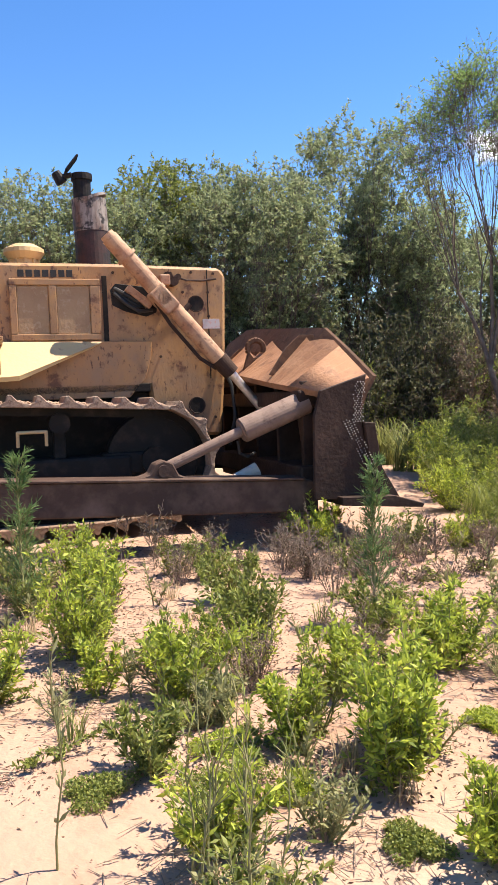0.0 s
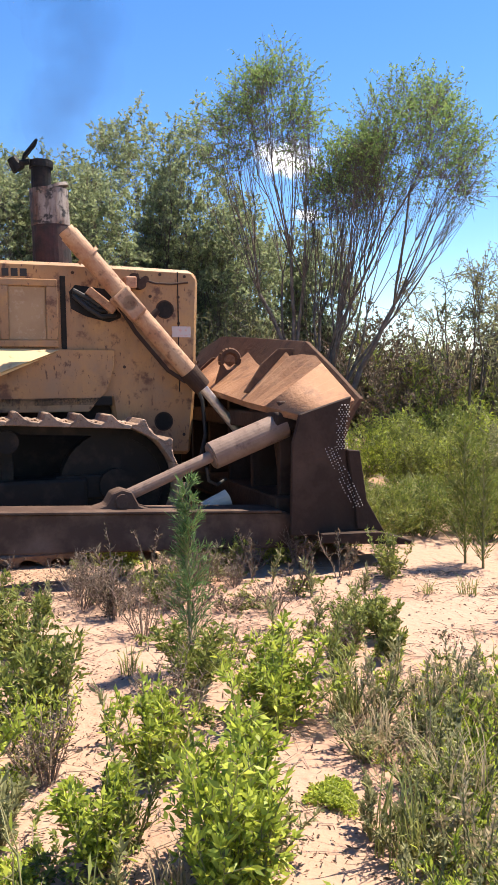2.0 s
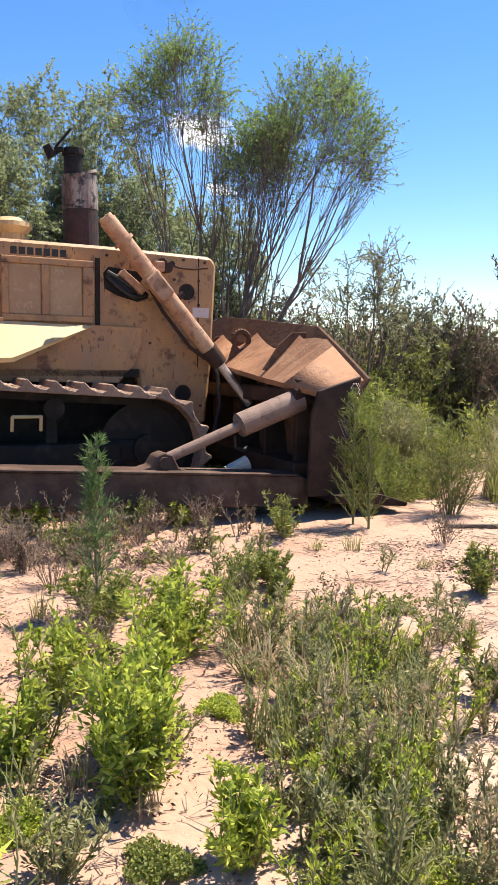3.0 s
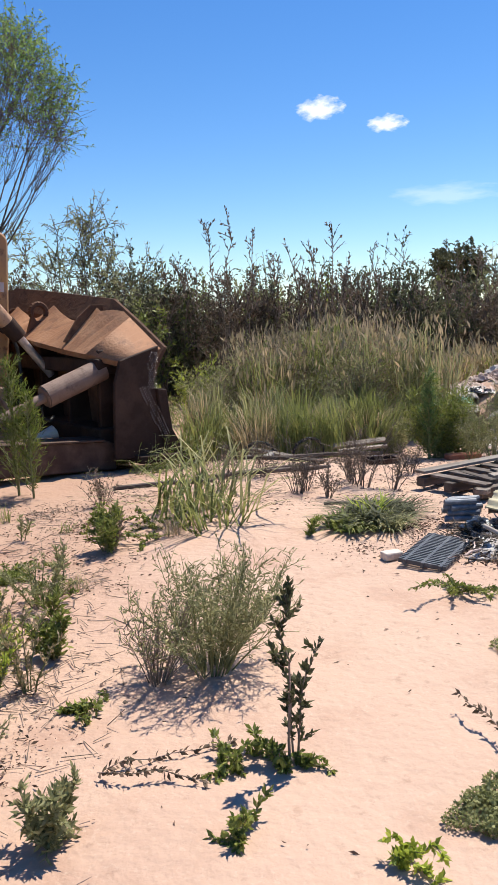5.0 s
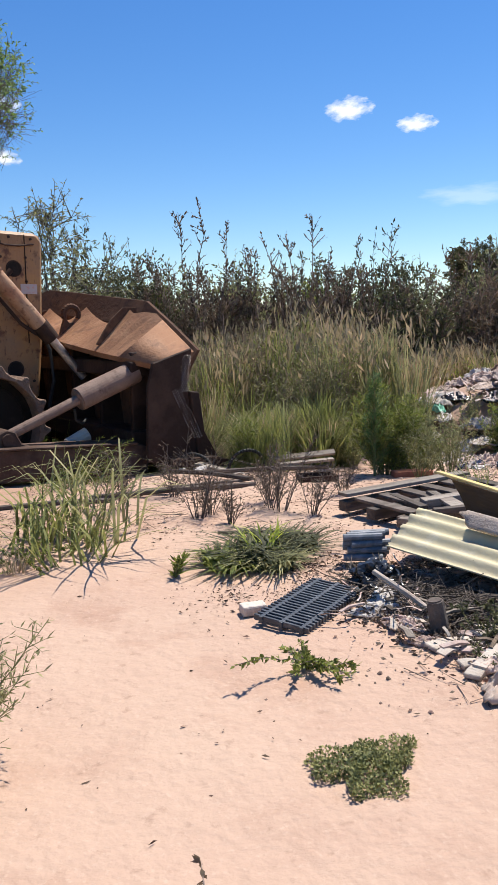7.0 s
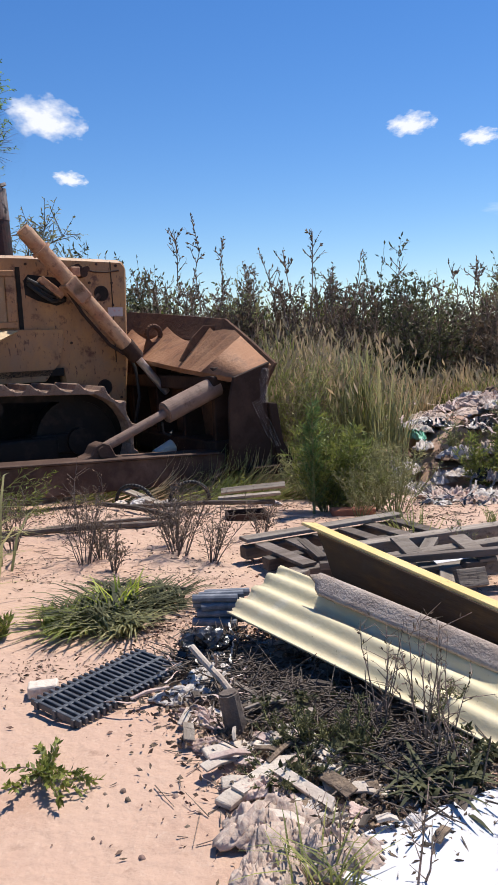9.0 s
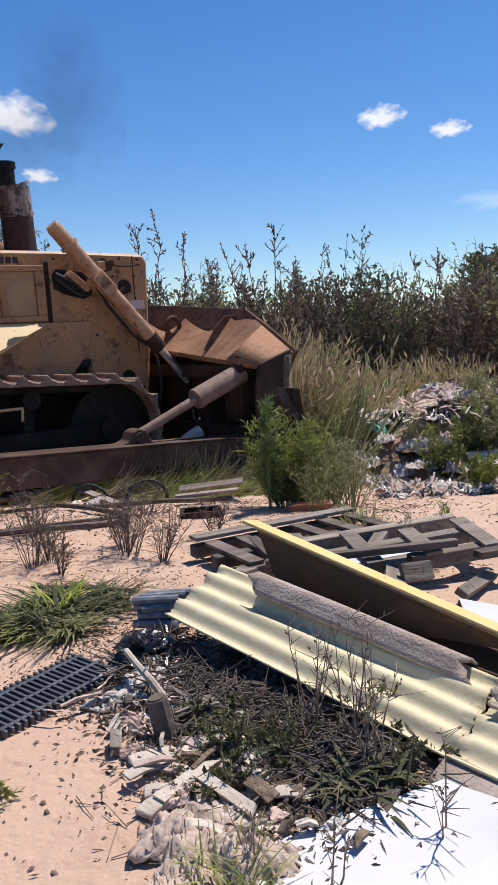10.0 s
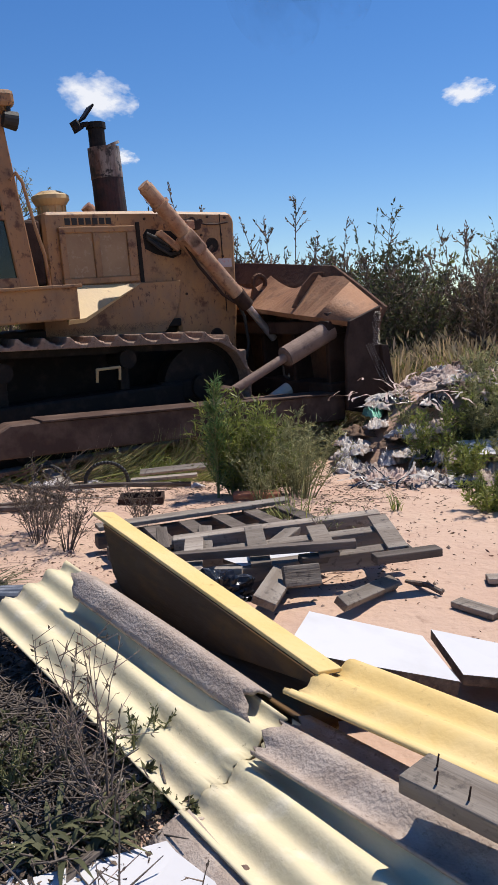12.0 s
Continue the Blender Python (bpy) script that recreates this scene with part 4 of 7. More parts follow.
def dry_bush(x, y, h, w, seed, n=16, twigs=10, each=2, mat=None, label="", stem_mat=None, length=0.022, width=0.007):
    rng = np.random.RandomState(seed)
    st, q0, q1 = shoots(rng, h, w, n, twigs, 0.3 * h, lift=0.9, r=0.0035, lean=1.1)
    lf = leaf_along(rng, q0, q1, each, length, width, 1.1) if each else None
    return plant("bush", label or "dry twiggy bush with few grey leaves", "bush", x, y, seed * 53, st, lf, stem_mat or TWIG, mat or LEAFBROWN, "dry bushes")


def tall_weed(x, y, h, seed, n=1, mat=None, label="", lean=0.25, stem_mat=None, each=2, length=0.05, width=0.012):
    rng = np.random.RandomState(seed)
    st, q0, q1 = shoots(rng, h, h * lean, n, 12, 0.13 * h, segs=7, lift=1.6, r=0.005, low=0.1)
    lf = leaf_along(rng, q0, q1, each, length, width, 0.7)
    return plant("weed", label or "tall thin weed with small leaves", "weed", x, y, seed * 71, st, lf, stem_mat or GREENSTEM, mat or LEAFGREY, "weeds")


def blades(rng, n, h, w, width, arch=0.5):
    """Grass blades of three joints that arch outwards."""
    a = rng.uniform(0, math.tau, n)
    r0 = w * 0.25 * np.sqrt(rng.uniform(0, 1, n))
    b0 = np.stack([np.cos(a * 3.1) * r0, np.sin(a * 3.1) * r0, np.zeros(n)], 1)
    out = np.stack([np.cos(a), np.sin(a), np.zeros(n)], 1)
    L = h * rng.uniform(0.5, 1.1, (n, 1))
    spread_ = w * rng.uniform(0.1, 0.6, (n, 1))
    k = np.array([0, 0.4, 0.75, 1.0])
    side = np.stack([-np.sin(a), np.cos(a), np.zeros(n)], 1) * width / 2
    vs = []
    for j, u in enumerate(k):
        p = b0 + out * spread_ * u ** 1.6 + np.array([[0, 0, 1]]) * L * (u - arch * u * u * u * 0.6)
        wd = side * (1.0, 0.9, 0.6, 0.08)[j]
        vs += [p - wd, p + wd]
    v = np.stack(vs, 1).reshape(-1, 3)
    i = np.arange(n)[:, None] * 8
    f = np.concatenate([i + np.array([[0, 1, 3, 2]]), i + np.array([[2, 3, 5, 4]]), i + np.array([[4, 5, 7, 6]])])
    return v, f


def grass_tuft(x, y, h, w, seed, n=60, mat=None, width=0.007, arch=0.5, label="", name="grass_tuft", z=None):
    rng = np.random.RandomState(seed)
    if y > 8:  # rank far grass has broad blades
        n, width = int(n * 0.7), width * 1.7
    body, heads = blades(rng, n, h, w, width, arch), None
    if h > 1.2:
        m = 80
        a, d = rng.uniform(0, math.tau, m), w * 0.6 * np.sqrt(rng.uniform(0, 1, m))
        p = np.stack([np.cos(a) * d, np.sin(a) * d, h * (1 - 0.6 * arch) * rng.uniform(0.6, 1.08, m)], 1)
        heads = leaves(rng, p, rng.normal(0, 0.35, (m, 3)) + np.array([[0, 0, 1]]), 0.15, 0.030)
    return plant(name, label or "tuft of dry and green grass", "grass", x, y, seed * 29, None, body, GREENSTEM, mat or GRASS, "grass tufts", z, heads, STRAW)


def mat_plant(x, y, r, seed, mat=None, n=3800):
    rng = np.random.RandomState(seed)
    a = rng.uniform(0, math.tau, n)
    rr = r * np.sqrt(rng.uniform(0, 1, n)) * (0.8 + 0.25 * np.sin(3 * a + seed) + 0.12 * np.sin(7 * a))
    p = np.stack([np.cos(a) * rr, np.sin(a) * rr * 0.8, rng.uniform(0.004, 0.045, n) * (1 - 0.5 * (rr / r) ** 2)], 1)
    d = unit(rng.normal(size=(n, 3)) * np.array([1, 1, 0.4]) + np.array([0, 0, 0.45]))
    return plant("mat_plant", "low green mat of tiny leaves creeping on sand", "plant", x, y, seed * 37, None, leaves(rng, p, d, 0.012, 0.009), GREENSTEM, mat or LEAFMID, "creeping mats")


def broadleaf(x, y, h, w, seed, n=120, mat=None, width=0.035, name="leafy_clump", label=""):
    rng = np.random.RandomState(seed)
    return plant(name, label or "clump of long toothed green leaves near rubble", "plant", x, y, seed * 61, None, blades(rng, n, h, w, width, 0.75), GREENSTEM, mat or LEAFMID, "leafy clumps")


def sprawl(x, y, r, seed, n=6, mat=None, turn=None, label=""):
    rng = np.random.RandomState(seed)
    a = rng.uniform(0, math.tau, n) if turn is None else radians(turn) + rng.normal(0, 0.25, n)
    segs = 6
    t = np.linspace(0, 1, segs + 1)
    ln_ = r * rng.uniform(0.6, 1.1, n)
    pts = np.stack([np.cos(a)[:, None] * ln_[:, None] * t, np.sin(a)[:, None] * ln_[:, None] * t, 0.02 + 0.10 * r * 4 * (t * (1.2 - t))[None] * rng.uniform(0.3, 1, (n, 1))], -1)
    pts += np.cumsum(rng.normal(0, 0.012, pts.shape), 1)
    pts[..., 2] = np.maximum(pts[..., 2], 0.005)
    p0, p1 = pts[:, :-1].reshape(-1, 3), pts[:, 1:].reshape(-1, 3)
    return plant("creeping_weed", label or "sprawling dark-leaved weed lying on the sand", "weed", x, y, 0, stems(p0, p1, 0.002, 0.0014), leaf_along(rng, p0, p1, 11, 0.026, 0.012, 1.0), TWIG, mat or LEAFMID, "weeds")


# -- plants of the sandy field where the walk begins
for k, (x, y, h, w, mat, n) in enumerate((
        (-4.05, 1.78, 0.58, 0.52, LEAF, 16), (-4.50, 2.36, 0.48, 0.40, LEAF, 12), (-3.61, 1.57, 0.32, 0.20, LEAF, 8),
        (-3.26, 1.74, 0.40, 0.42, LEAF, 12), (-3.45, 2.45, 0.46, 0.48, LEAFMID, 14), (-4.73, 5.03, 0.36, 0.42, LEAF, 14),
        (-2.48, 2.76, 0.42, 0.44, LEAF, 16), (-2.16, 1.66, 0.46, 0.34, LEAF, 16), (-2.28, 1.90, 0.50, 0.32, LEAF, 14),
        (-2.62, 1.68, 0.34, 0.24, LEAF, 8), (-2.74, 2.2, 0.36, 0.30, LEAF, 10), (-2.42, 1.02, 0.26, 0.36, LEAF, 12),
        (-3.55, 5.32, 0.30, 0.34, LEAF, 12), (-4.48, 4.59, 0.42, 0.44, LEAF, 13), (-4.0, 2.95, 0.40, 0.42, LEAFMID, 12),
        (-4.95, 2.6, 0.5, 0.4, LEAF, 12), (-3.0, 3.0, 0.34, 0.34, LEAFMID, 10), (-1.72, 1.46, 0.26, 0.30, LEAF, 12),
        (-0.79, 1.62, 0.18, 0.16, LEAFGREY, 8), (-3.9, 1.2, 0.4, 0.36, LEAF, 11), (-2.9, 1.2, 0.3, 0.3, LEAFMID, 10))):
    leafy_shrub(x, y, h, w, 10 + k, mat, n)
rp = random.Random(15)
for k in range(34):
    x, y = rp.uniform(-5.4, -2.0), rp.uniform(0.7, 4.2)
    if y > 2.4 and x > -2.4 or y > 1.2 + 0.9 * (x + 6) and k % 3:
        continue
    leafy_shrub(x, y, rp.uniform(0.14, 0.34), rp.uniform(0.2, 0.4), 900 + k, (LEAFGREY, LEAFMID, LEAF)[k % 3], 9, 8, 4, 0.036, 0.012, "small leafy shrub among dry weeds")
sapling(-4.78, 1.98, 0.95, 0.26, 5, NEEDLE, "young feathery dark green sapling with needle leaves")
sapling(-3.12, 3.18, 0.92, 0.22, 6, NEEDLE, "young thin sapling with blue-green needle leaves")
sapling(-2.22, 5.80, 1.05, 0.36, 7, YELLOWLEAF, "tall yellow-green feathery sapling")
sapling(-2.08, 5.72, 0.8, 0.30, 8, YELLOWLEAF, "tall yellow-green feathery sapling")
for k, (x, y, h, w) in enumerate(((-3.10, 4.22, 0.24, 0.34), (-5.30, 3.58, 0.42, 0.42), (-4.9, 3.7, 0.34, 0.40), (-3.6, 3.5, 0.36, 0.4), (-4.2, 3.9, 0.36, 0.5),
                                  (-3.1, 2.05, 0.34, 0.36), (-5.6, 2.9, 0.3, 0.5), (-2.9, 2.6, 0.36, 0.4), (-4.6, 3.1, 0.34, 0.4), (-2.5, 3.6, 0.2, 0.25), (-1.46, 5.35, 0.3, 0.35), (-3.8, 4.6, 0.34, 0.4))):
    dry_bush(x, y, h, w, 40 + k, label="dry grey-brown twiggy bush on sand")
for k, (x, y, h) in enumerate(((-5.25, 3.45, 0.62), (-5.05, 3.3, 0.55), (-5.45, 3.3, 0.5), (-4.3, 4.1, 0.5))):
    tall_weed(x, y, h, 60 + k, 2, LEAFBROWN, "withered weed with purple-brown seed heads", 0.5, TWIG)
rp = random.Random(11)
for k in range(9):  # tall stalks close to the walker
    tall_weed(-2.38 + 0.42 * rp.random(), 0.74 + 0.26 * rp.random(), rp.uniform(0.7, 1.0), 80 + k, 1, LEAF if k % 2 else LEAFMID, "tall green stalk with narrow upright leaves", 0.30, GREENSTEM, 1, 0.05, 0.010)
tall_weed(-2.72, 0.66, 0.75, 90, 1, LEAFGREY, "tall thin grey-green stalk with narrow leaves", 0.2, GREENSTEM)
rp = random.Random(12)
for k in range(84):  # the weedy patch
    u, v = rp.random(), rp.gauss(0, 0.19)
    x, y = -1.88 + 0.66 * u + v, 3.2 - 1.75 * u + v * 0.5
    kind = k % 4
    if kind < 1:
        grass_tuft(x, y, rp.uniform(0.18, 0.40), 0.34, 100 + k, 80, (GRASS, STRAW, LEAF, GRASS)[(k // 4) % 4], 0.0045, 0.5)
    elif kind < 3:
        tall_weed(x, y, rp.uniform(0.22, 0.42), 100 + k, 6, (LEAFGREY, LEAF, STRAW)[k % 3], "thin mixed weed in a dense patch", 0.8, GREENSTEM, 5, 0.024, 0.008)
    else:
        leafy_shrub(x, y, rp.uniform(0.12, 0.26), 0.36, 100 + k, (LEAFGREY, LEAF)[k % 8 > 3], 10, 7, 5, 0.024, 0.010, "low mixed weed in a dense patch", "weed")
for k in range(16):  # tiny-leaved ground cover inside the patch
    u = rp.random()
    mat_plant(-1.88 + 0.66 * u + rp.gauss(0, 0.16), 3.2 - 1.75 * u + rp.gauss(0, 0.1), rp.uniform(0.12, 0.2), 700 + k, (LEAF, MATLEAF, LEAFGREY)[k % 3], 1700)
for k in range(130):  # sparse small weeds and grass
    x, y = rp.uniform(-5.2, -0.6), rp.uniform(0.9, 5.0)
    if (x + 1.55) ** 2 / 0.4 + (y - 2.3) ** 2 < 1 or (x > -1.2 and y < 4.2):
        continue
    if k % 3 == 0:
        grass_tuft(x, y, rp.uniform(0.08, 0.22), 0.22, 1160 + k, 36, STRAW if k % 2 else GRASS, 0.005)
    elif k % 3 == 1:
        sprawl(x, y, rp.uniform(0.12, 0.25), 1160 + k, 5, LEAFMID)
    else:
        tall_weed(x, y, rp.uniform(0.12, 0.3), 1160 + k, 2, LEAFGREY, "small grey-green weed on sand", 0.7, GREENSTEM)
broadleaf(-0.80, 4.98, 0.66, 1.15, 3, 48, GRASS, 0.017, "reed_clump", "clump of broad arching reed-like grass")
broadleaf(-0.60, 4.72, 0.46, 0.95, 4, 44, GRASS, 0.014, "reed_clump", "clump of green arching reed-like grass")
broadleaf(-0.55, 5.25, 0.85, 1.1, 5, 34, LEAFGREY, 0.018, "reed_clump", "tall arching reed-like grass")
grass_tuft(-0.72, 5.2, 0.98, 0.8, 8, 30, LEAFGREY, 0.013, 0.8, "tall pale reed stalks with bent leaves", "reed_clump")
for k, (x, y) in enumerate(((-1.21, 3.17), (-1.11, 2.76), (-1.15, 4.32), (-2.3, 3.71), (-2.41, 3.4), (-2.38, 4.0), (-2.43, 3.36), (-1.18, 4.2))):
    (leafy_shrub if k % 2 else tall_weed)(x, y, 0.17 + 0.02 * k, *((0.2, 220 + k, LEAFMID, 8) if k % 2 else (220 + k, 4, LEAFMID, "small leafy weed on sand", 0.9)))

# -- open sand: feathery bush, tall weed, creeping mats
dry_bush(-0.46, 2.64, 0.52, 0.70, 301, 52, 16, 4, LEAFGREY, "feathery grey-green bush with fine twigs on sand", GREENSTEM, 0.03, 0.006)
dry_bush(-0.66, 2.55, 0.36, 0.4, 302, 22, 11, 2, LEAFGREY, "feathery grey-green bush with fine twigs on sand", TWIG, 0.03, 0.006)
tall_weed(-0.17, 2.0, 0.80, 303, 1, LEAFDARK, "upright dark weed with small toothed leaves", 0.12, TWIG, 14, 0.028, 0.012)
tall_weed(-0.16, 2.01, 0.42, 305, 2, LEAFDARK, "upright dark weed with small toothed leaves", 0.3, TWIG, 12, 0.028, 0.013)
sprawl(-0.17, 2.0, 0.13, 304, 9, LEAFMID, None, "leafy rosette at the foot of a weed")
mat_plant(0.82, 2.75, 0.19, 1, MATLEAF)
mat_plant(0.375, 1.72, 0.17, 2, MATLEAF)
mat_plant(0.555, 1.84, 0.11, 3, MATLEAF)
for k, (x, y, r_) in enumerate(((-2.62, 1.30, 0.20), (-2.82, 1.52, 0.16), (-2.40, 1.42, 0.14), (-1.95, 1.38, 0.13), (-3.3, 1.95, 0.18), (-3.75, 2.2, 0.2), (-2.95, 1.0, 0.15), (-2.1, 2.3, 0.12), (-1.8, 3.4, 0.16), (-1.62, 3.72, 0.14))):
    mat_plant(x, y, r_, 50 + k, LEAF if k % 3 else LEAFMID, 2600)
sprawl(-0.37, 1.99, 0.08, 310, 7)
sprawl(-0.85, 2.30, 0.10, 311, 7)
sprawl(-0.33, 1.62, 0.055, 312, 6)
sprawl(0.10, 1.53, 0.05, 313, 6, LEAF)
sprawl(0.64, 3.40, 0.24, 314, 9, LEAFMID)
sprawl(0.50, 1.90, 0.62, 315, 1, LEAFBROWN, 128, "long dry twig with small leaves on sand")
sprawl(0.56, 1.92, 0.2, 316, 3, LEAFBROWN)
sprawl(-0.75, 1.93, 0.4, 317, 2, LEAFBROWN, 5, "dry creeping runner on sand")
tall_weed(-1.16, 4.23, 0.24, 318, 3, LEAFBROWN, "small dry weed on bare sand", 1.0, TWIG)
tall_weed(0.0, 4.46, 0.13, 319, 4, LEAFMID, "small leafy weed on sand", 1.2)
for k, (x, y, h) in enumerate(((-0.28, 6.3, 0.36), (0.04, 5.75, 0.26), (0.42, 6.14, 0.32), (-0.02, 5.62, 0.5), (0.5, 5.85, 0.5), (0.72, 5.75, 0.36), (0.45, 5.95, 0.42), (-0.6, 5.9, 0.4), (0.2, 5.5, 0.24), (0.95, 6.3, 0.26))):
    dry_bush(x, y, h * 1.2, h * 1.0, 330 + k, 12, 10, 2, LEAFBROWN, "thin dark dry weed beside rubble", BARK)
broadleaf(0.40, 4.74, 0.20, 0.66, 21, 330, LEAFDARK, 0.015)
broadleaf(0.50, 4.60, 0.15, 0.5, 25, 200, LEAFGREY, 0.011)
broadleaf(0.26, 4.62, 0.14, 0.5, 22, 200, LEAFMID, 0.015)
broadleaf(0.62, 4.95, 0.17, 0.5, 24, 200, LEAFDARK, 0.012)
grass_tuft(0.45, 4.82, 0.24, 0.4, 23, 60, LEAF, 0.012)
# -- round the rubble
leafy_shrub(1.36, 7.22, 0.72, 0.56, 401, LEAFMID, 24, 12, 7, 0.06, 0.011, "dense bright green bush beside rubbish")
leafy_shrub(1.74, 7.38, 0.6, 0.7, 412, LEAFGREY, 16, 12, 5, 0.05, 0.009, "grey-green thin bush beside rubbish")
leafy_shrub(1.52, 7.30, 0.62, 0.56, 402, LEAFMID, 16, 12, 6, 0.06, 0.010, "dense bright green bush beside rubbish")
sapling(1.26, 7.05, 0.80, 0.22, 403, NEEDLE, "young green feathery sapling beside rubbish")
dry_bush(1.86, 7.02, 0.62, 0.72, 404, 26, 12, 3, LEAFGREY, "grey-green feathery bush with pale flower heads", GREENSTEM)
dry_bush(1.60, 6.85, 0.45, 0.5, 405, 16, 10, 2, LEAFGREY, "grey-green feathery bush beside rubbish", GREENSTEM)
dry_bush(2.25, 5.72, 0.34, 0.36, 406, 9, 8, 2, LEAFGREY, "thin grey weed behind broken pallets")
grass_tuft(1.94, 6.16, 0.30, 0.55, 407, 60, GRASS, 0.006)
grass_tuft(2.48, 6.62, 0.14, 0.16, 408, 20, GRASS, 0.008)
for k, (x, y, h, w) in enumerate(((3.03, 6.6, 0.22, 0.4), (3.35, 6.75, 0.24, 0.4), (3.7, 6.9, 0.3, 0.5), (3.0, 8.15, 0.36, 0.4), (3.45, 8.3, 0.5, 0.5), (4.0, 8.2, 0.6, 0.7), (3.8, 7.6, 0.35, 0.5), (4.4, 9.4, 0.9, 0.9), (3.0, 11.6, 0.9, 1.0), (2.7, 12.0, 0.9, 0.9), (4.7, 10.5, 1.1, 1.0))):
    leafy_shrub(x, y, h, w, 420 + k, (LEAFMID, LEAFGREY, LEAFMID)[k % 3] if k != 8 else LEAF, 14, 10, 6, 0.055, 0.013, "green weedy bush growing through rubbish")
for k in range(20):
    x, y = rp.uniform(1.35, 2.05), rp.uniform(3.35, 3.95)
    if y > 4.62 - 0.55 * x + 0.25:
        continue
    (leafy_shrub(x, y, rp.uniform(0.08, 0.2), 0.22, 440 + k, LEAFDARK, 8, 4, 5, 0.022, 0.008, "small dark green weed among rubble", "weed") if k % 2 else
     sprawl(x, y, 0.14, 440 + k, 5, LEAFDARK))
for k, (x, y, h) in enumerate(((1.78, 3.62, 0.5), (1.84, 3.55, 0.44), (1.66, 3.7, 0.4), (2.0, 3.2, 0.36), (2.18, 2.98, 0.4), (1.72, 3.0, 0.3), (1.55, 3.05, 0.26), (1.9, 3.45, 0.3))):
    dry_bush(x, y, h, h * 0.55, 470 + k, 5 if k < 3 else 2, 7, 1, LEAFBROWN, "thin dry weed with dark seed heads")
broadleaf(1.80, 3.38, 0.12, 0.36, 480, 60, LEAFDARK, 0.020, "leafy_clump", "deeply cut thistle-like leaves beside a white board")
grass_tuft(1.5, 2.98, 0.16, 0.35, 481, 50, GRASS, 0.006)

for k in range(8):
    x, y = rp.uniform(3.0, 4.2), rp.uniform(8.8, 9.7)
    ob = leafy_shrub(x, y, rp.uniform(0.28, 0.5), 0.5, 4200 + k, (LEAFMID, LEAFGREY, LEAFDARK)[k % 3], 12, 9, 7, 0.05, 0.012, "green weed growing over a rubbish heap")
    ob.matrix_world = Matrix.Translation((0, 0, 0.76 * max(0, 1 - ((x - 3.2) ** 2 + (y - 10.05) ** 2) / 2.25) - 0.08)) @ ob.matrix_world

# -- tall dry grass and scrub in the machine's way, which it flattens
crushed = []


def in_the_way(ob, t0, turn=45.0):
    m = ob.matrix_world
    crushed.append((ob, (m.translation.x, m.translation.y, m.translation.z, math.degrees(m.to_euler().z)), t0, t0 + 0.7, turn))


PASS = 43.0


def corner_reaches(x, y):
    """When the blade comes to a place, or None where its end passes beside it."""
    for k in range(121):
        t = k * 0.1
        a = [r for r in DOZER_ROWS if r[0] <= t][-1]
        c = next((r for r in DOZER_ROWS if r[0] > t), a)
        u = 0 if c is a else (t - a[0]) / (c[0] - a[0])
        ox, oy, h = a[1] + (c[1] - a[1]) * u, a[2] + (c[2] - a[2]) * u, radians(a[6] + (c[6] - a[6]) * u)
        fx = (x - ox) * math.cos(h) + (y - oy) * math.sin(h)
        fy = -(x - ox) * math.sin(h) + (y - oy) * math.cos(h)
        if abs(fy) < 2.35 and -2.5 < fx < 3.45 or abs(fy) < 2.75 and 2.0 < fx < 3.45:
            return t
    return None


def wayside(ob):
    m = ob.matrix_world.translation
    t = corner_reaches(m.x, m.y)
    if t is not None:
        in_the_way(ob, max(0.05, t - 0.3), PASS)
    return ob


wayside(leafy_shrub(-1.50, 6.52, 1.0, 0.7, 501, YELLOWLEAF, 22, 12, 7, 0.05, 0.007, "yellow-green feathery bush before the blade"))
for k, (x, y, h, w) in enumerate(((-3.8, 6.3, 0.5, 0.6), (-3.5, 6.6, 0.45, 0.6), (-3.3, 7.3, 0.5, 0.7), (-4.0, 7.6, 0.5, 0.7), (-2.9, 6.9, 0.4, 0.6), (-2.4, 7.6, 0.5, 0.7), (-3.2, 8.3, 0.55, 0.8), (-1.9, 8.3, 0.6, 0.8), (-2.6, 9.2, 0.7, 0.9))):
    wayside(grass_tuft(x, y, h, w, 510 + k, 260, GRASS if k % 3 else LEAFMID, 0.007, 0.4, "bright green grass clump before the blade"))
for k in range(34):
    x, y = rp.uniform(-0.6, 1.9), rp.uniform(9.3, 12.2)
    h = rp.uniform(1.75, 2.5) - 0.4 * abs(x - 0.7)
    wayside(grass_tuft(x, y, max(0.5, h), 0.9, 530 + k, 170, STRAW if k % 3 == 0 else GRASS if k % 3 == 1 else LEAFGREY, 0.008, 0.62, "tall half-dry grass clump", "tall_grass"))
for k, (x, y, h, w) in enumerate(((-3.35, 5.95, 0.36, 0.5), (-3.1, 6.35, 0.5, 0.7), (-2.75, 6.7, 0.55, 0.8), (-2.5, 7.2, 0.55, 0.8), (-2.95, 7.5, 0.5, 0.8), (-3.45, 6.8, 0.5, 0.7), (-2.2, 6.75, 0.5, 0.7), (-3.6, 7.3, 0.5, 0.8), (-2.0, 7.5, 0.6, 0.8))):
    wayside(leafy_shrub(x, y, h, w, 770 + k, LEAFMID if k % 2 else YELLOWLEAF, 18, 9, 7, 0.05, 0.010, "bright green leafy bush before the blade"))
for k in range(34):
    x, y = rp.uniform(-0.8, 1.8), rp.uniform(8.9, 11.8)
    wayside(dry_bush(x, y, rp.uniform(0.9, 1.55), 0.9, 2800 + k, 22, 13, 4, (LEAFGREY, LEAFBROWN, LEAFMID)[k % 3], "half-dry twiggy bush in tall grass", TWIG, 0.05, 0.012))
rq = random.Random(8)
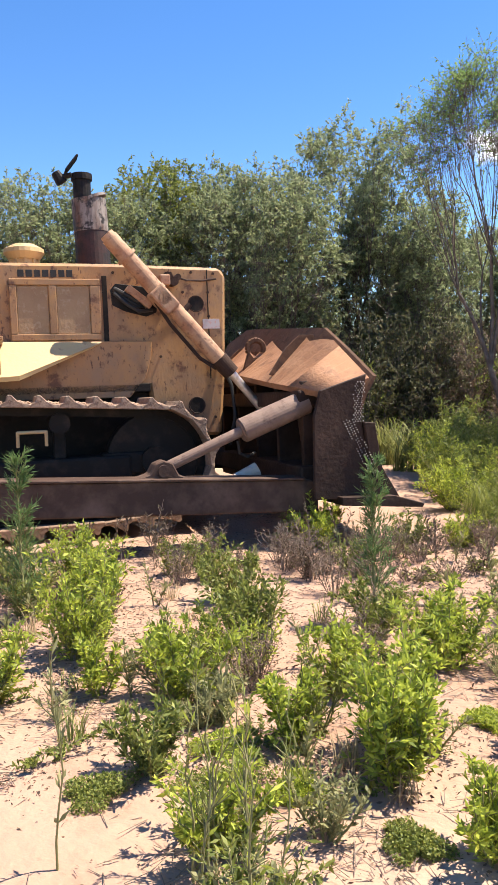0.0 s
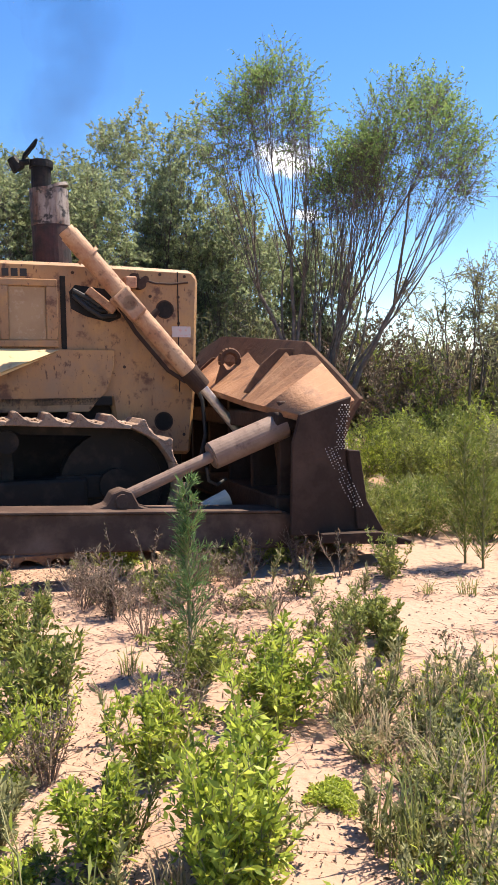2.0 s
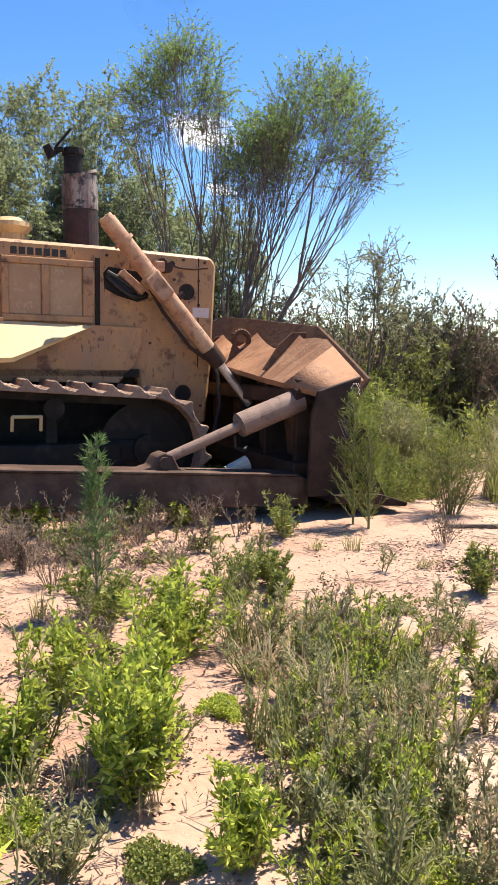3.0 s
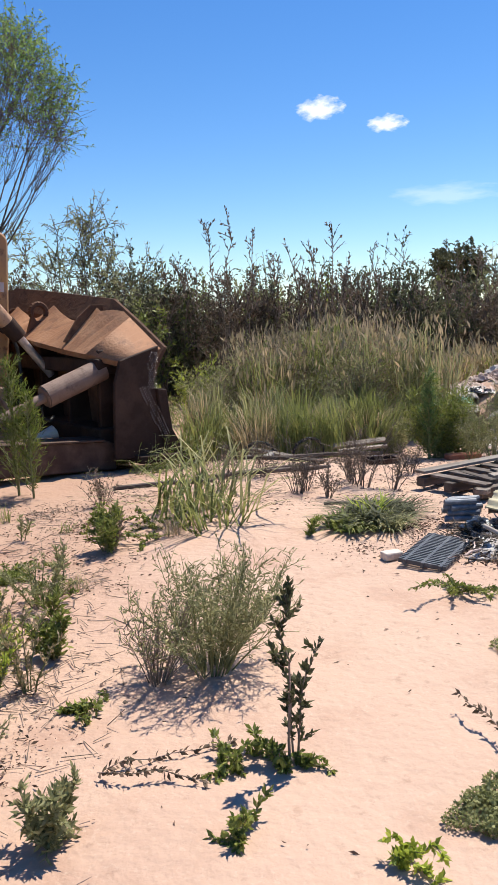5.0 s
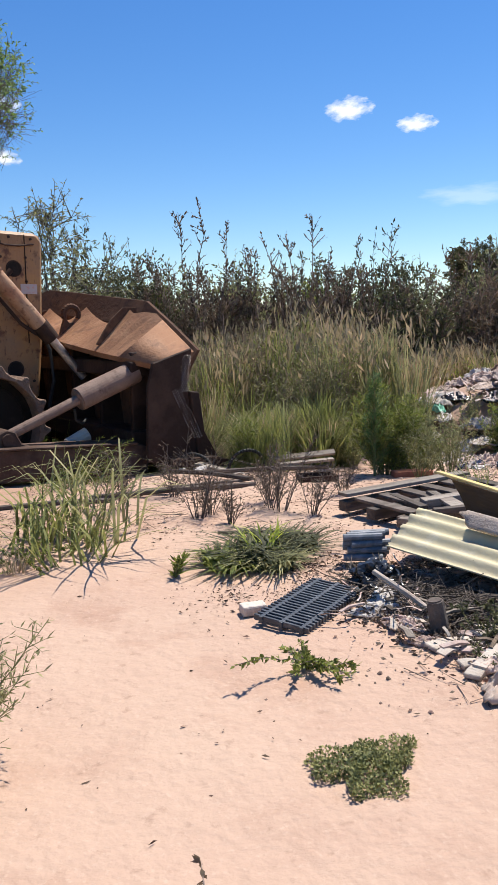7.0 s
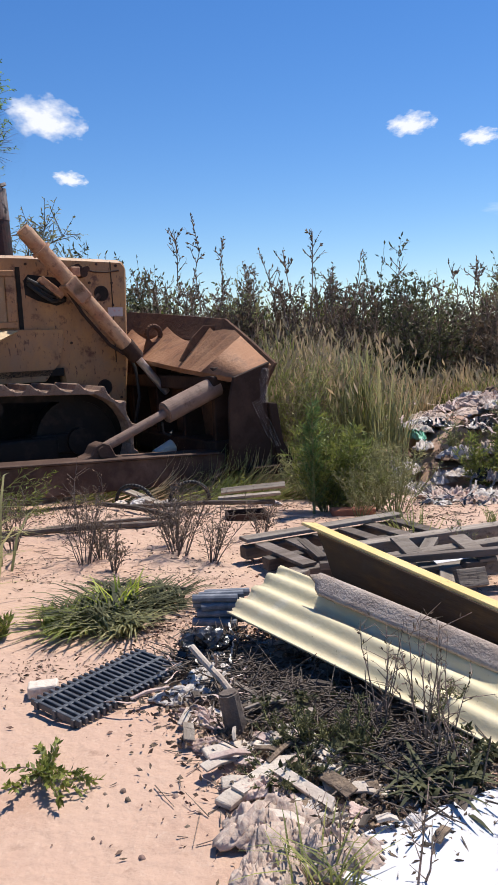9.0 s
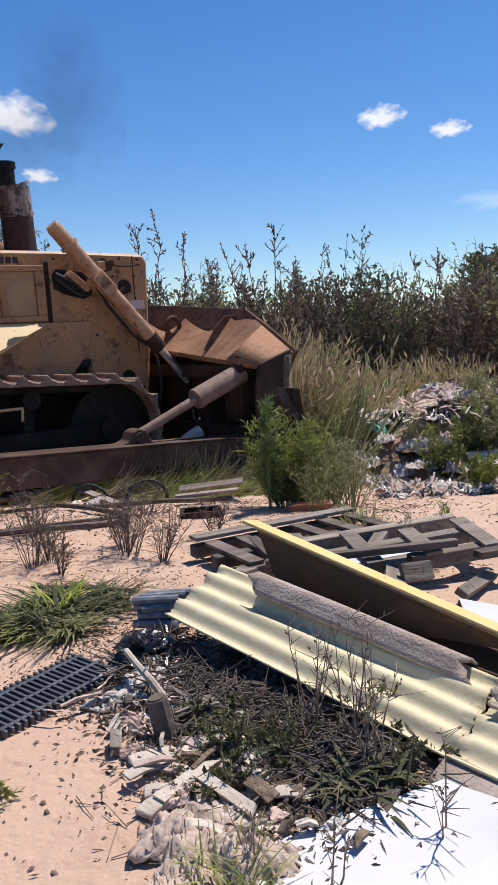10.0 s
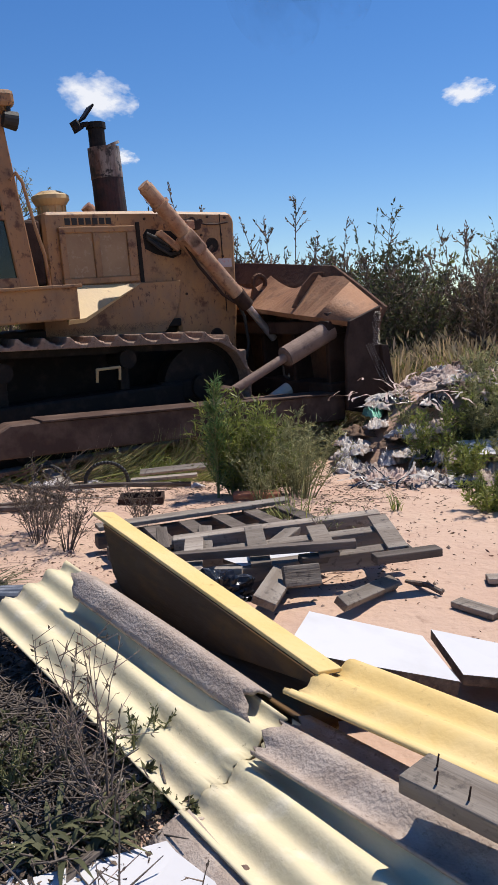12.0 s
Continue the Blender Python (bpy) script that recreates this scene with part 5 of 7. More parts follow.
for k in range(40):
    s, o = rq.uniform(-1.2, 3.0), rq.uniform(0.3, 1.2)
    x, y = -4.2 - 0.55 * s + 0.84 * o, 4.96 - 0.84 * s - 0.54 * o
    if k % 4 == 0:
        tall_weed(x, y, rq.uniform(0.3, 0.55), 830 + k, 3, LEAFBROWN, "withered brown weed with seed heads", 0.5, TWIG, 3, 0.03, 0.012)
    elif k % 4 == 1:
        leafy_shrub(x, y, rq.uniform(0.24, 0.42), 0.36, 830 + k, LEAFMID, 10, 8, 6, 0.036, 0.012, "grey-green low shrub among dry weeds")
    else:
        dry_bush(x, y, rq.uniform(0.15, 0.36), 0.4, 830 + k, 16, 11, 2, LEAFBROWN, "dry brown twiggy bush on sand")
for k, (x, y, h) in enumerate(((3.0, 9.0, 0.55), (3.5, 9.5, 0.7), (2.75, 8.7, 0.45), (3.9, 9.9, 0.8), (3.3, 9.2, 0.5), (2.6, 9.2, 0.5), (3.7, 9.0, 0.6))):
    leafy_shrub(x, y, h + 0.1, 0.5, 860 + k, LEAFGREY if k % 2 else LEAFMID, 12, 9, 6, 0.05, 0.011, "green weedy bush growing through rubbish")
for k in range(16):
    x, y = rp.uniform(-0.3, 1.2), rp.uniform(8.1, 9.4)
    if x < 0.95 and corner_reaches(x, y) is None:
        continue
    wayside(grass_tuft(x, y, rp.uniform(0.45, 0.75), 0.8, 590 + k, 240, (GRASS, LEAFGREY, STRAW)[k % 3], 0.007, 0.45, "half-dry grass clump at the rubbish heap", "tall_grass"))
for k in range(20):
    x = rp.uniform(-4.6, -0.6)
    y = x + 12.6 + rp.uniform(-1.6, 1.4) if x > -3 else rp.uniform(9.4, 11.6)
    wayside(leafy_shrub(x, y, rp.uniform(0.6, 1.1), 0.9, 750 + k, (LEAFMID, LEAF, LEAFGREY)[k % 3], 16, 9, 6, 0.06, 0.016, "dense green roadside bush before the thicket"))
for k, (x, y) in enumerate(((-0.3, 8.3), (0.2, 8.0), (0.55, 8.6), (-0.8, 8.6), (0.9, 9.2), (0.1, 9.0), (1.15, 8.4), (0.75, 7.75))):
    if x < 1.0 and corner_reaches(x, y) is None:
        continue
    wayside(leafy_shrub(x, y, 0.55, 0.6, 570 + k, LEAFMID if k % 2 else LEAFGREY, 14, 10, 5, 0.05, 0.011, "green weedy bush in tall grass"))

for k in range(26):
    u = rq.random()
    x, y = -8.2 + 6.0 * u + rq.gauss(0, 0.35), 9.0 + 3.3 * u + rq.gauss(0, 0.5)
    if k % 2:
        wayside(leafy_shrub(x, y, rq.uniform(0.7, 1.2), 1.0, 3000 + k, (LEAFMID, LEAF, LEAFMID)[k % 3], 16, 9, 7, 0.07, 0.02, "dense green bush at the foot of the thicket"))
    else:
        wayside(grass_tuft(x, y, rq.uniform(0.5, 0.95), 1.0, 3000 + k, 260, GRASS, 0.010, 0.45, "rank green grass at the foot of the thicket", "tall_grass"))
for k, (x, y, h) in enumerate(((-4.3, 6.9, 0.55), (-4.6, 7.6, 0.7), (-5.1, 8.2, 0.8), (-4.0, 7.1, 0.5), (-5.6, 9.0, 0.9), (-4.9, 8.9, 0.9), (-4.2, 8.3, 0.7))):
    wayside(leafy_shrub(x, y, h, 0.85, 3040 + k, YELLOWLEAF if k % 2 else LEAF, 22, 10, 8, 0.05, 0.012, "bright green bush beside the track"))
for k in range(26):
    x, y = rq.uniform(-1.2, 1.1), rq.uniform(7.7, 9.4)
    if x < 0.95 and corner_reaches(x, y) is None:
        continue
    wayside(grass_tuft(x, y, rq.uniform(0.75, 1.2), 0.8, 3060 + k, 190, (GRASS, STRAW, LEAFGREY, GRASS)[k % 4], 0.007, 0.55, "tall half-dry grass clump", "tall_grass"))

for k in range(26):
    x, y = rq.uniform(0.6, 3.4), rq.uniform(11.2, 13.0)
    wayside(grass_tuft(x, y, rq.uniform(1.0, 1.6), 0.9, 3100 + k, 200, (STRAW, STRAW, GRASS)[k % 3], 0.009, 0.6, "tall pale dry grass before the thicket", "tall_grass"))

# -- thicket behind: five shrubs built once, then repeated


def thicket(seed, h, w, mat, leaf_mat, each):
    rng = np.random.RandomState(seed)
    st, q0, q1 = shoots(rng, h, w, 30, 18, 0.22 * h, segs=6, lift=0.7, r=0.009, lean=1.0, low=0.05)
    lf = leaf_along(rng, q0, q1, each, 0.075, 0.030, 1.1)
    return plant("thicket_shrub", "dense dusty brown-green thicket shrub with thin stems", "shrub", 0, 40, 0, st, lf, mat, leaf_mat, "thicket")


THICK = [thicket(601, 2.1, 1.9, BARK, LEAFDARK, 9), thicket(602, 2.0, 2.2, BARK, LEAFBROWN, 8), thicket(603, 2.35, 1.5, BARK, LEAFDARK, 9),
         thicket(604, 1.7, 2.2, BARK, LEAFMID, 8), thicket(605, 2.2, 1.8, BARK, LEAFGREY, 7)]
for k, ob in enumerate(THICK):
    ob.matrix_world = pose(9 + 1.4 * k, 17.5, 0)
LINE = [(-17, 4.5), (-13.5, 7.5), (-10.5, 9.3), (-8.6, 10.6), (-6.8, 12.2), (-4.6, 13.0), (-2.2, 14.2), (0.5, 14.6), (2.6, 13.6), (5.5, 12.8), (9, 13.5)]
LINE_S = np.concatenate([[0], np.cumsum([math.hypot(c[0] - a[0], c[1] - a[1]) for a, c in zip(LINE, LINE[1:])])])
rp = random.Random(21)
for rank in range(4):
    s = rp.uniform(0, 0.6)
    while s < LINE_S[-1]:
        x = float(np.interp(s, LINE_S, [p[0] for p in LINE]))
        y = float(np.interp(s, LINE_S, [p[1] for p in LINE]))
        ob = THICK[rp.randrange(5)]
        grow = rp.uniform(0.85, 1.15) * (1.25 if x < -3 else 1.1) * (1 + 0.06 * rank)
        x, y = x + rp.gauss(0, 0.25) - 0.3 * rank * (x < -4), y + rank * 0.95 + rp.gauss(0, 0.2)
        copy_thing(ob, pose(x, y, gz(x, y) - 0.03, 0, 0, rp.uniform(0, 360)) @ Matrix.Diagonal((1, 1, grow, 1)))
        s += rp.uniform(0.85, 1.35)
for k, (x, y, h) in enumerate(((0.8, 13.4, 3.0), (-1.0, 13.7, 3.0), (-0.5, 13.9, 2.8), (2.0, 14.6, 2.8), (0.45, 13.8, 2.7), (3.6, 12.8, 2.75), (3.85, 13.0, 2.6), (4.8, 13.3, 2.5), (1.4, 13.9, 2.5), (-2.2, 13.9, 2.7), (4.4, 12.6, 2.3), (2.7, 13.3, 2.4), (-0.1, 14.2, 2.7), (0.3, 13.5, 2.5), (1.1, 14.3, 2.7), (1.75, 13.7, 2.4), (2.3, 13.9, 2.5), (3.2, 13.2, 2.5), (5.2, 12.9, 2.5), (-1.5, 14.0, 2.6), (-1.9, 14.4, 2.8), (4.1, 13.4, 2.6), (0.9, 13.7, 2.8), (-0.7, 13.6, 2.6))):
    rng = np.random.RandomState(640 + k)
    st, q0, q1 = shoots(rng, h * 1.10, 0.8, 5, 20, 0.36, segs=7, lift=1.6, r=0.018, low=0.45)
    plant("tall_stalk", "tall dark dry stalk standing above the thicket", "weed", x, y, 40 * k, st, leaf_along(rng, q0, q1, 5, 0.07, 0.028, 0.8), TWIG, LEAFBROWN, "tall stalks")
for k in range(5):
    x, y = -4.9 + 0.35 * k, 14.2 + 0.2 * (k % 2)
    grass_tuft(x, y, 2.5, 0.9, 660 + k, 60, STRAW, 0.02, 0.5, "pampas grass with pale plumes", "pampas_grass")

# -- trees


def tree(name, label, x, y, height, crown_w, seed, n=9, bare=0.45, leaf_mat=LEAFTREE, leaf_n=26, sub=16, lean=1.25, spread0=0.12, r=0.05, lift=0.9, skew=(0, 0), llen=0.085, lwid=0.02, tip_len=0.5, rise=0.5, follow=0.6):
    """Several stems that fan out from the root, branch twice and carry leaves on the outer twigs."""
    rng = np.random.RandomState(seed)
    segs = 9
    a = np.arange(n) * math.tau * 0.382 + rng.uniform(0, 0.5, n)
    rad = crown_w / 2 * np.sqrt((np.arange(n) + 0.5) / n)
    top = np.stack([np.cos(a) * rad + skew[0], np.sin(a) * rad + skew[1], height * (1 - 0.30 * (rad / (crown_w / 2)) ** 2) * rng.uniform(0.9, 1.0, n)], 1)
    base = np.stack([np.cos(a) * spread0, np.sin(a) * spread0, np.full(n, -0.1)], 1)
    t = np.linspace(0, 1, segs + 1)
    pts = base[:, None] + (top - base)[:, None] * np.stack([t ** lean, t ** lean, t ** 0.92], 1)[None]
    pts += np.cumsum(rng.normal(0, 0.035, pts.shape), 1) * t[None, :, None]
    fade = np.tile((1 - 0.88 * t), (n, 1)) * rng.uniform(0.7, 1.1, (n, 1))
    trunk = stems(pts[:, :-1].reshape(-1, 3), pts[:, 1:].reshape(-1, 3), (r * fade[:, :-1]).ravel(), (r * fade[:, 1:]).ravel())
    m = n * sub
    si = np.repeat(np.arange(n), sub)
    u = (bare * 0.75 + (1 - bare * 0.75) * rng.uniform(0, 1, m) ** 0.8) * segs * 0.999
    k = u.astype(int)
    f = (u - k)[:, None]
    q0 = pts[si, k] * (1 - f) + pts[si, k + 1] * f
    out = unit(q0 - np.array([[skew[0] * 0.5, skew[1] * 0.5, height * 0.5]]))
    d = unit(rng.normal(size=(m, 3)) * 0.7 + out * 0.7 + np.array([0, 0, lift]))
    L = crown_w * 0.19 * rng.uniform(0.5, 1.2, (m, 1))
    q1 = q0 + d * L
    limbs = stems(q0, q1, r * 0.22, r * 0.08)
    tw = 7
    ti = np.repeat(np.arange(m), tw)
    g = rng.uniform(0.35, 1.0, (m * tw, 1))
    w0 = q0[ti] * (1 - g) + q1[ti] * g
    wd = unit(rng.normal(size=(m * tw, 3)) + d[ti] * follow + np.array([0, 0, rise]))
    w1 = w0 + wd * tip_len * rng.uniform(0.4, 1.0, (m * tw, 1))
    keep = w1[:, 2] > bare * height * rng.uniform(0.8, 1.15, m * tw)
    w0, w1 = w0[keep], w1[keep]
    twigs = stems(w0, w1, 0.006, 0.003)
    lf = leaf_along(rng, w0, w1, leaf_n, llen, lwid, 1.0, 0.25)
    ob = thing(name, label, "tree", "trees", pose(x, y, gz(x, y), 0, 0, 0))
    raw("trunk", *both(trunk, limbs, twigs), BARK, ob)
    raw("crown", *lf, leaf_mat, ob)
    return ob


def branching(name, label, x, y, lobes, seed, counts, r, leaf_mat, twigs, each, llen, lwid, twig_len, low=-0.1, lean=1.0, reach=(0.34, 0.58, 0.8), rise=0.25):
    """A tree whose stems part again and again on the way to the outside of its rounded lobes, where the leaves are. A lobe: its middle and its radii."""
    rng = np.random.RandomState(seed)
    tips, ways = [], []
    total = sum(l[3] * l[5] for l in lobes)
    for cx, cy, cz, rx, ry, rz in lobes:
        m = int(counts[3] * rx * rz / total)
        d = unit(rng.normal(size=(m * 3, 3)))
        d = d[d[:, 2] > low][:m]
        lump = 0.86 + 0.12 * np.sin(4 * d[:, :1] + cx) + 0.10 * np.sin(5 * d[:, 1:2] + 2 * d[:, 2:] + cz)
        tips.append(np.array([[cx, cy, cz]]) + d * np.array([[rx, ry, rz]]) * lump * rng.uniform(0.42, 1.05, (len(d), 1)) ** 0.5)
        ways.append(d)
    tips, ways = np.concatenate(tips), np.concatenate(ways)
    nodes, weight = [tips], [np.ones(len(tips))]
    ups = []
    for c, s_ in zip(counts[2::-1], reach[::-1]):
        child = nodes[-1]
        mid = child[rng.permutation(len(child))[:c]]
        for _ in range(3):
            near = ((child[:, None] - mid[None]) ** 2).sum(2).argmin(1)
            mid = np.array([child[near == q].mean(0) if (near == q).any() else mid[q] for q in range(len(mid))])
        ups.append((near, s_))
        nodes.append(mid)
        weight.append(np.array([weight[-1][near == q].sum() for q in range(len(mid))]))
    segs = []
    placed = None
    level_places = [tips]
    for (near, s_), mid in zip(ups, nodes[1:]):
        level_places.append(mid * np.array([[s_ ** lean, s_ ** lean, s_]]) + rng.normal(0, 0.03, mid.shape))
    level_places.append(np.zeros((1, 3)))
    links = [u[0] for u in ups] + [np.zeros(len(nodes[-1]), int)]
    for k, near in enumerate(links):
        lo, hi = level_places[k + 1][near], level_places[k]
        wl = weight[k]
        if k == len(links) - 1:
            lo = lo + np.column_stack([hi[:, 0] * 0.06, hi[:, 1] * 0.06, np.full(len(hi), -0.1)])
        r1 = r * (wl / weight[-1].max()) ** 0.62 * 0.85
        r0 = r * np.minimum(1.0, wl * 1.4 / weight[-1].max()) ** 0.62
        n = 4
        before = lo
        bow = rng.normal(0, 0.035, hi.shape) * np.linalg.norm(hi - lo, axis=1)[:, None]
        for q in range(1, n + 1):
            u = q / n
            now = lo + (hi - lo) * u + bow * math.sin(math.pi * u) + (rng.normal(0, 0.012, hi.shape) if q < n else 0)
            segs.append(stems(before, now, r0 + (r1 - r0) * (u - 1 / n), r0 + (r1 - r0) * u))
            before = now
    ti = np.repeat(np.arange(len(tips)), twigs)
    w0 = tips[ti] - ways[ti] * rng.uniform(0, 0.3, (len(ti), 1))
    wd = unit(unit(rng.normal(size=w0.shape)) + ways[ti] * 0.55 + np.array([[0, 0, rise]]))
    w1 = w0 + wd * twig_len * rng.uniform(0.45, 1.1, (len(ti), 1))
    ob = thing(name, label, "tree", "trees", pose(x, y, gz(x, y), 0, 0, 0))
    raw("trunk", *both(*segs, stems(w0, w1, 0.0028, 0.0014)), BARK, ob)
    leafy = (ways[ti][:, 2] > 0.1) | (rng.uniform(size=len(ti)) < 0.4)
    w0, w1 = w0[leafy], w1[leafy]
    raw("crown", *leaf_along(rng, w0 * 0.55 + w1 * 0.45, w1, each, llen, lwid, 1.1, 0.2), leaf_mat, ob)
    return ob


branching("tree", "open fan-shaped tree with bare dark stems and a thin leafy crown", -5.15, 10.4,
          ((-0.45, -0.35, 4.6, 0.95, 0.8, 1.35), (1.50, 0.2, 4.0, 1.35, 1.2, 1.45), (0.55, 0.3, 3.75, 0.8, 0.8, 1.2)), 701, (5, 19, 120, 640), 0.065, FANLEAF, 7, 8, 0.055, 0.020, 0.40, -0.35, 0.95, (0.30, 0.56, 0.80), 0.7)
for k, (x, y, h, w, mat) in enumerate(((-9.5, 13.6, 7.5, 3.7, WILLOW), (-11.5, 12.0, 6.4, 3.9, WILLOW), (-13.2, 11.6, 6.8, 3.4, LEAFMID), (-14.6, 9.0, 6.1, 4.0, WILLOW), (-13.4, 10.2, 5.9, 3.6, WILLOW), (-7.6, 15.8, 5.2, 3.4, WILLOW), (-10.2, 11.2, 5.9, 3.8, WILLOW), (-16.5, 7.2, 6.2, 4.2, LEAFTREE), (-8.3, 13.4, 5.4, 3.2, WILLOW))):
    branching("tree", "round-crowned willow with pale thin stems and grey-green leaves", x, y,
              ((-0.22 * w, 0.1, h * 0.60, 0.34 * w, 0.4 * w, h * 0.38), (0.24 * w, -0.2, h * 0.55, 0.34 * w, 0.38 * w, h * 0.36), (0.0, 0.3, h * 0.36, 0.5 * w, 0.45 * w, h * 0.26)),
              710 + k, (9, 34, 120, 520), 0.06, mat, 10, 11, 0.075, 0.031, 0.29, -0.45)
tree("tree", "small dark round-topped tree above the thicket", 10.4, 45.0, 5.4, 3.6, 730, 9, 0.3, LEAFDARK, 30, 20, 1.1, 0.2, 0.1, 0.2, (0, 0), 0.14, 0.06, 0.5)
tree("tree", "pale leafy branch end of a young tree", -3.3, 12.9, 3.3, 2.2, 731, 7, 0.5, LEAFGREY, 10, 10, 1.3, 0.15, 0.03, 0.6)

# -- exhaust smoke in loose rigid puffs, carried by the machine's pipe
puffs = []
for k, (t0, t1, wide, tall, shift) in enumerate(((0.95, 2.1, 0.22, 0.45, (0.1, 0.2, 1.9)), (1.1, 2.4, 0.34, 0.60, (0.4, 0.1, 2.2)), (1.35, 2.6, 0.42, 0.75, (0.8, -0.1, 2.2)), (1.6, 2.9, 0.46, 0.80, (1.0, 0.1, 2.3)), (1.9, 3.2, 0.46, 0.70, (1.3, 0.2, 2.3)),
                                                  (8.9, 10.4, 0.45, 0.60, (0.9, -0.2, 1.6)), (9.2, 10.8, 0.65, 0.70, (1.6, -0.2, 1.6)), (9.5, 11.1, 0.75, 0.70, (2.1, -0.2, 1.5)), (9.9, 11.5, 0.75, 0.65, (2.5, 0.2, 1.5)), (10.4, 12.0, 0.70, 0.60, (2.5, 0.1, 1.6)))):
    t = B()
    bmesh.ops.create_icosphere(t, subdivisions=4, radius=1)
    bmesh.ops.transform(t, verts=t.verts, matrix=Matrix.Diagonal((wide, 0.35, tall, 1)))
    o = part("smoke_puff", t, smoke(wide, tall), dozer, "thin dark diesel smoke", True)
    o.visible_shadow = False
    puffs.append((o, t0, t1, shift))

# ---- rubble ----


def along(p, q):
    """A frame at p whose x axis runs to q and whose z axis is as upright as it can be."""
    p, q = Vector(p), Vector(q)
    x = (q - p).normalized()
    y = Vector((0, 0, 1)).cross(x).normalized()
    z = x.cross(y)
    m = Matrix((x, y, z)).transposed().to_4x4()
    return Matrix.Translation(p) @ m


def corrugated(length, width, pitch, depth, thick, seed, ragged=0.0, skew=0.0):
    """A corrugated sheet: x along the flutes, y across."""
    rng = np.random.RandomState(seed)
    nx, ny = 26, int(width / pitch * 12)
    xs, ys = np.linspace(0, length, nx), np.linspace(-width / 2, width / 2, ny)
    X, Y = np.meshgrid(xs, ys, indexing="ij")
    Z = depth / 2 * np.cos(Y / pitch * math.tau) + 0.004 * np.sin(X * 3 + Y * 4)
    if ragged:
        X = X + ragged * (np.interp(Y, ys, rng.normal(0, 1, ny)) * np.where(X < length / 2, 1, 1) * (np.abs(X / length - 0.5) > 0.47))
    X = X - skew * (Y + width / 2)
    up = np.stack([X, Y, Z + thick / 2], -1).reshape(-1, 3)
    lo = np.stack([X, Y, Z - thick / 2], -1).reshape(-1, 3)
    n = nx * ny
    i = np.arange(n).reshape(nx, ny)
    q = np.stack([i[:-1, :-1], i[1:, :-1], i[1:, 1:], i[:-1, 1:]], -1).reshape(-1, 4)
    rim = np.concatenate([i[:, 0], i[-1, 1:], i[-2::-1, -1], i[0, -2:0:-1]])
    r2 = np.roll(rim, -1)
    side = np.stack([rim, rim + n, r2 + n, r2], -1)
    return np.concatenate([up, lo]), np.concatenate([q, q[:, ::-1] + n, side])


def sheet(name, label, p, q, width, pitch, depth, thick, mat, seed, roll=0, ragged=0.006, skew=0.0):
    m = along(p, q) @ Matrix.Rotation(radians(roll), 4, "X")
    ob = raw(name, *corrugated((Vector(q) - Vector(p)).length, width, pitch, depth, thick, seed, ragged, skew), mat, None, "", True)
    ob.matrix_world = m
    return tagged(ob, label, "roof sheet", "roof sheets")


# cream sheet, broken in two, the far half lying a little lower
sheet("roof_sheet", "long cream corrugated fibre-cement roof sheet on rubble", (1.165, 4.50, 0.222), (2.17, 3.635, 0.100), 0.36, 0.098, 0.028, 0.009, CREAM, 1, 17, 0.004, 0.12)
sheet("roof_sheet", "cracked-off cream corrugated sheet piece on rubble", (2.175, 3.630, 0.098), (3.05, 2.76, 0.10), 0.38, 0.098, 0.028, 0.009, CREAM, 2, 12, 0.004, 0.12)
sheet("roof_sheet", "grey-brown sheet edge under a cream one", (2.02, 3.485, 0.035), (2.78, 2.64, 0.03), 0.12, 0.30, 0.02, 0.010, CEMENT, 6, 22, 0.004)
sheet("roof_sheet", "grey broken fibre-cement sheet, rough side up", (1.44, 4.37, 0.312), (2.17, 3.83, 0.180), 0.12, 0.14, 0.05, 0.012, CEMENT, 3, 8, 0.02)
sheet("roof_sheet", "grey broken fibre-cement sheet under a yellow one", (2.25, 3.71, 0.165), (3.29, 2.90, 0.14), 0.20, 0.142, 0.035, 0.012, CEMENT, 4, 4, 0.02)
sheet("roof_sheet", "yellow corrugated sheet piece lying on grey ones", (2.33, 3.885, 0.225), (3.3, 3.22, 0.20), 0.29, 0.135, 0.028, 0.009, OCHRE, 5, -4)
# same shade-darkened brown as the strip's underside
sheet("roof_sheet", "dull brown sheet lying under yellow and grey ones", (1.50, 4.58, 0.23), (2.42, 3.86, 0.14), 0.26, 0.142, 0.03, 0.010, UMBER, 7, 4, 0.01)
# tall yellow strip on edge; its underside has the shade painted into its brown
b = B()
L = (Vector((2.36, 3.91, 0.235)) - Vector((1.372, 4.76, 0.45))).length
box(b, 0, L, -0.05, 0.045, -0.005, 0.008, 0.003)
strip = part("roof_strip", b, OCHRE)
strip.matrix_world = along((1.372, 4.76, 0.45), (2.36, 3.91, 0.235)) @ Matrix.Rotation(radians(-12), 4, "X")
tagged(strip, "long yellow folded sheet edge propped over rubble", "roof sheet", "roof sheets")
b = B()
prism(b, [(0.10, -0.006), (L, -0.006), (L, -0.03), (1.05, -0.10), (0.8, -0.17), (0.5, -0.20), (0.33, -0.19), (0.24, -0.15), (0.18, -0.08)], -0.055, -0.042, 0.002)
under = part("underside", b, UMBER, strip, "dark brown underside of the folded sheet, shade in its colour")
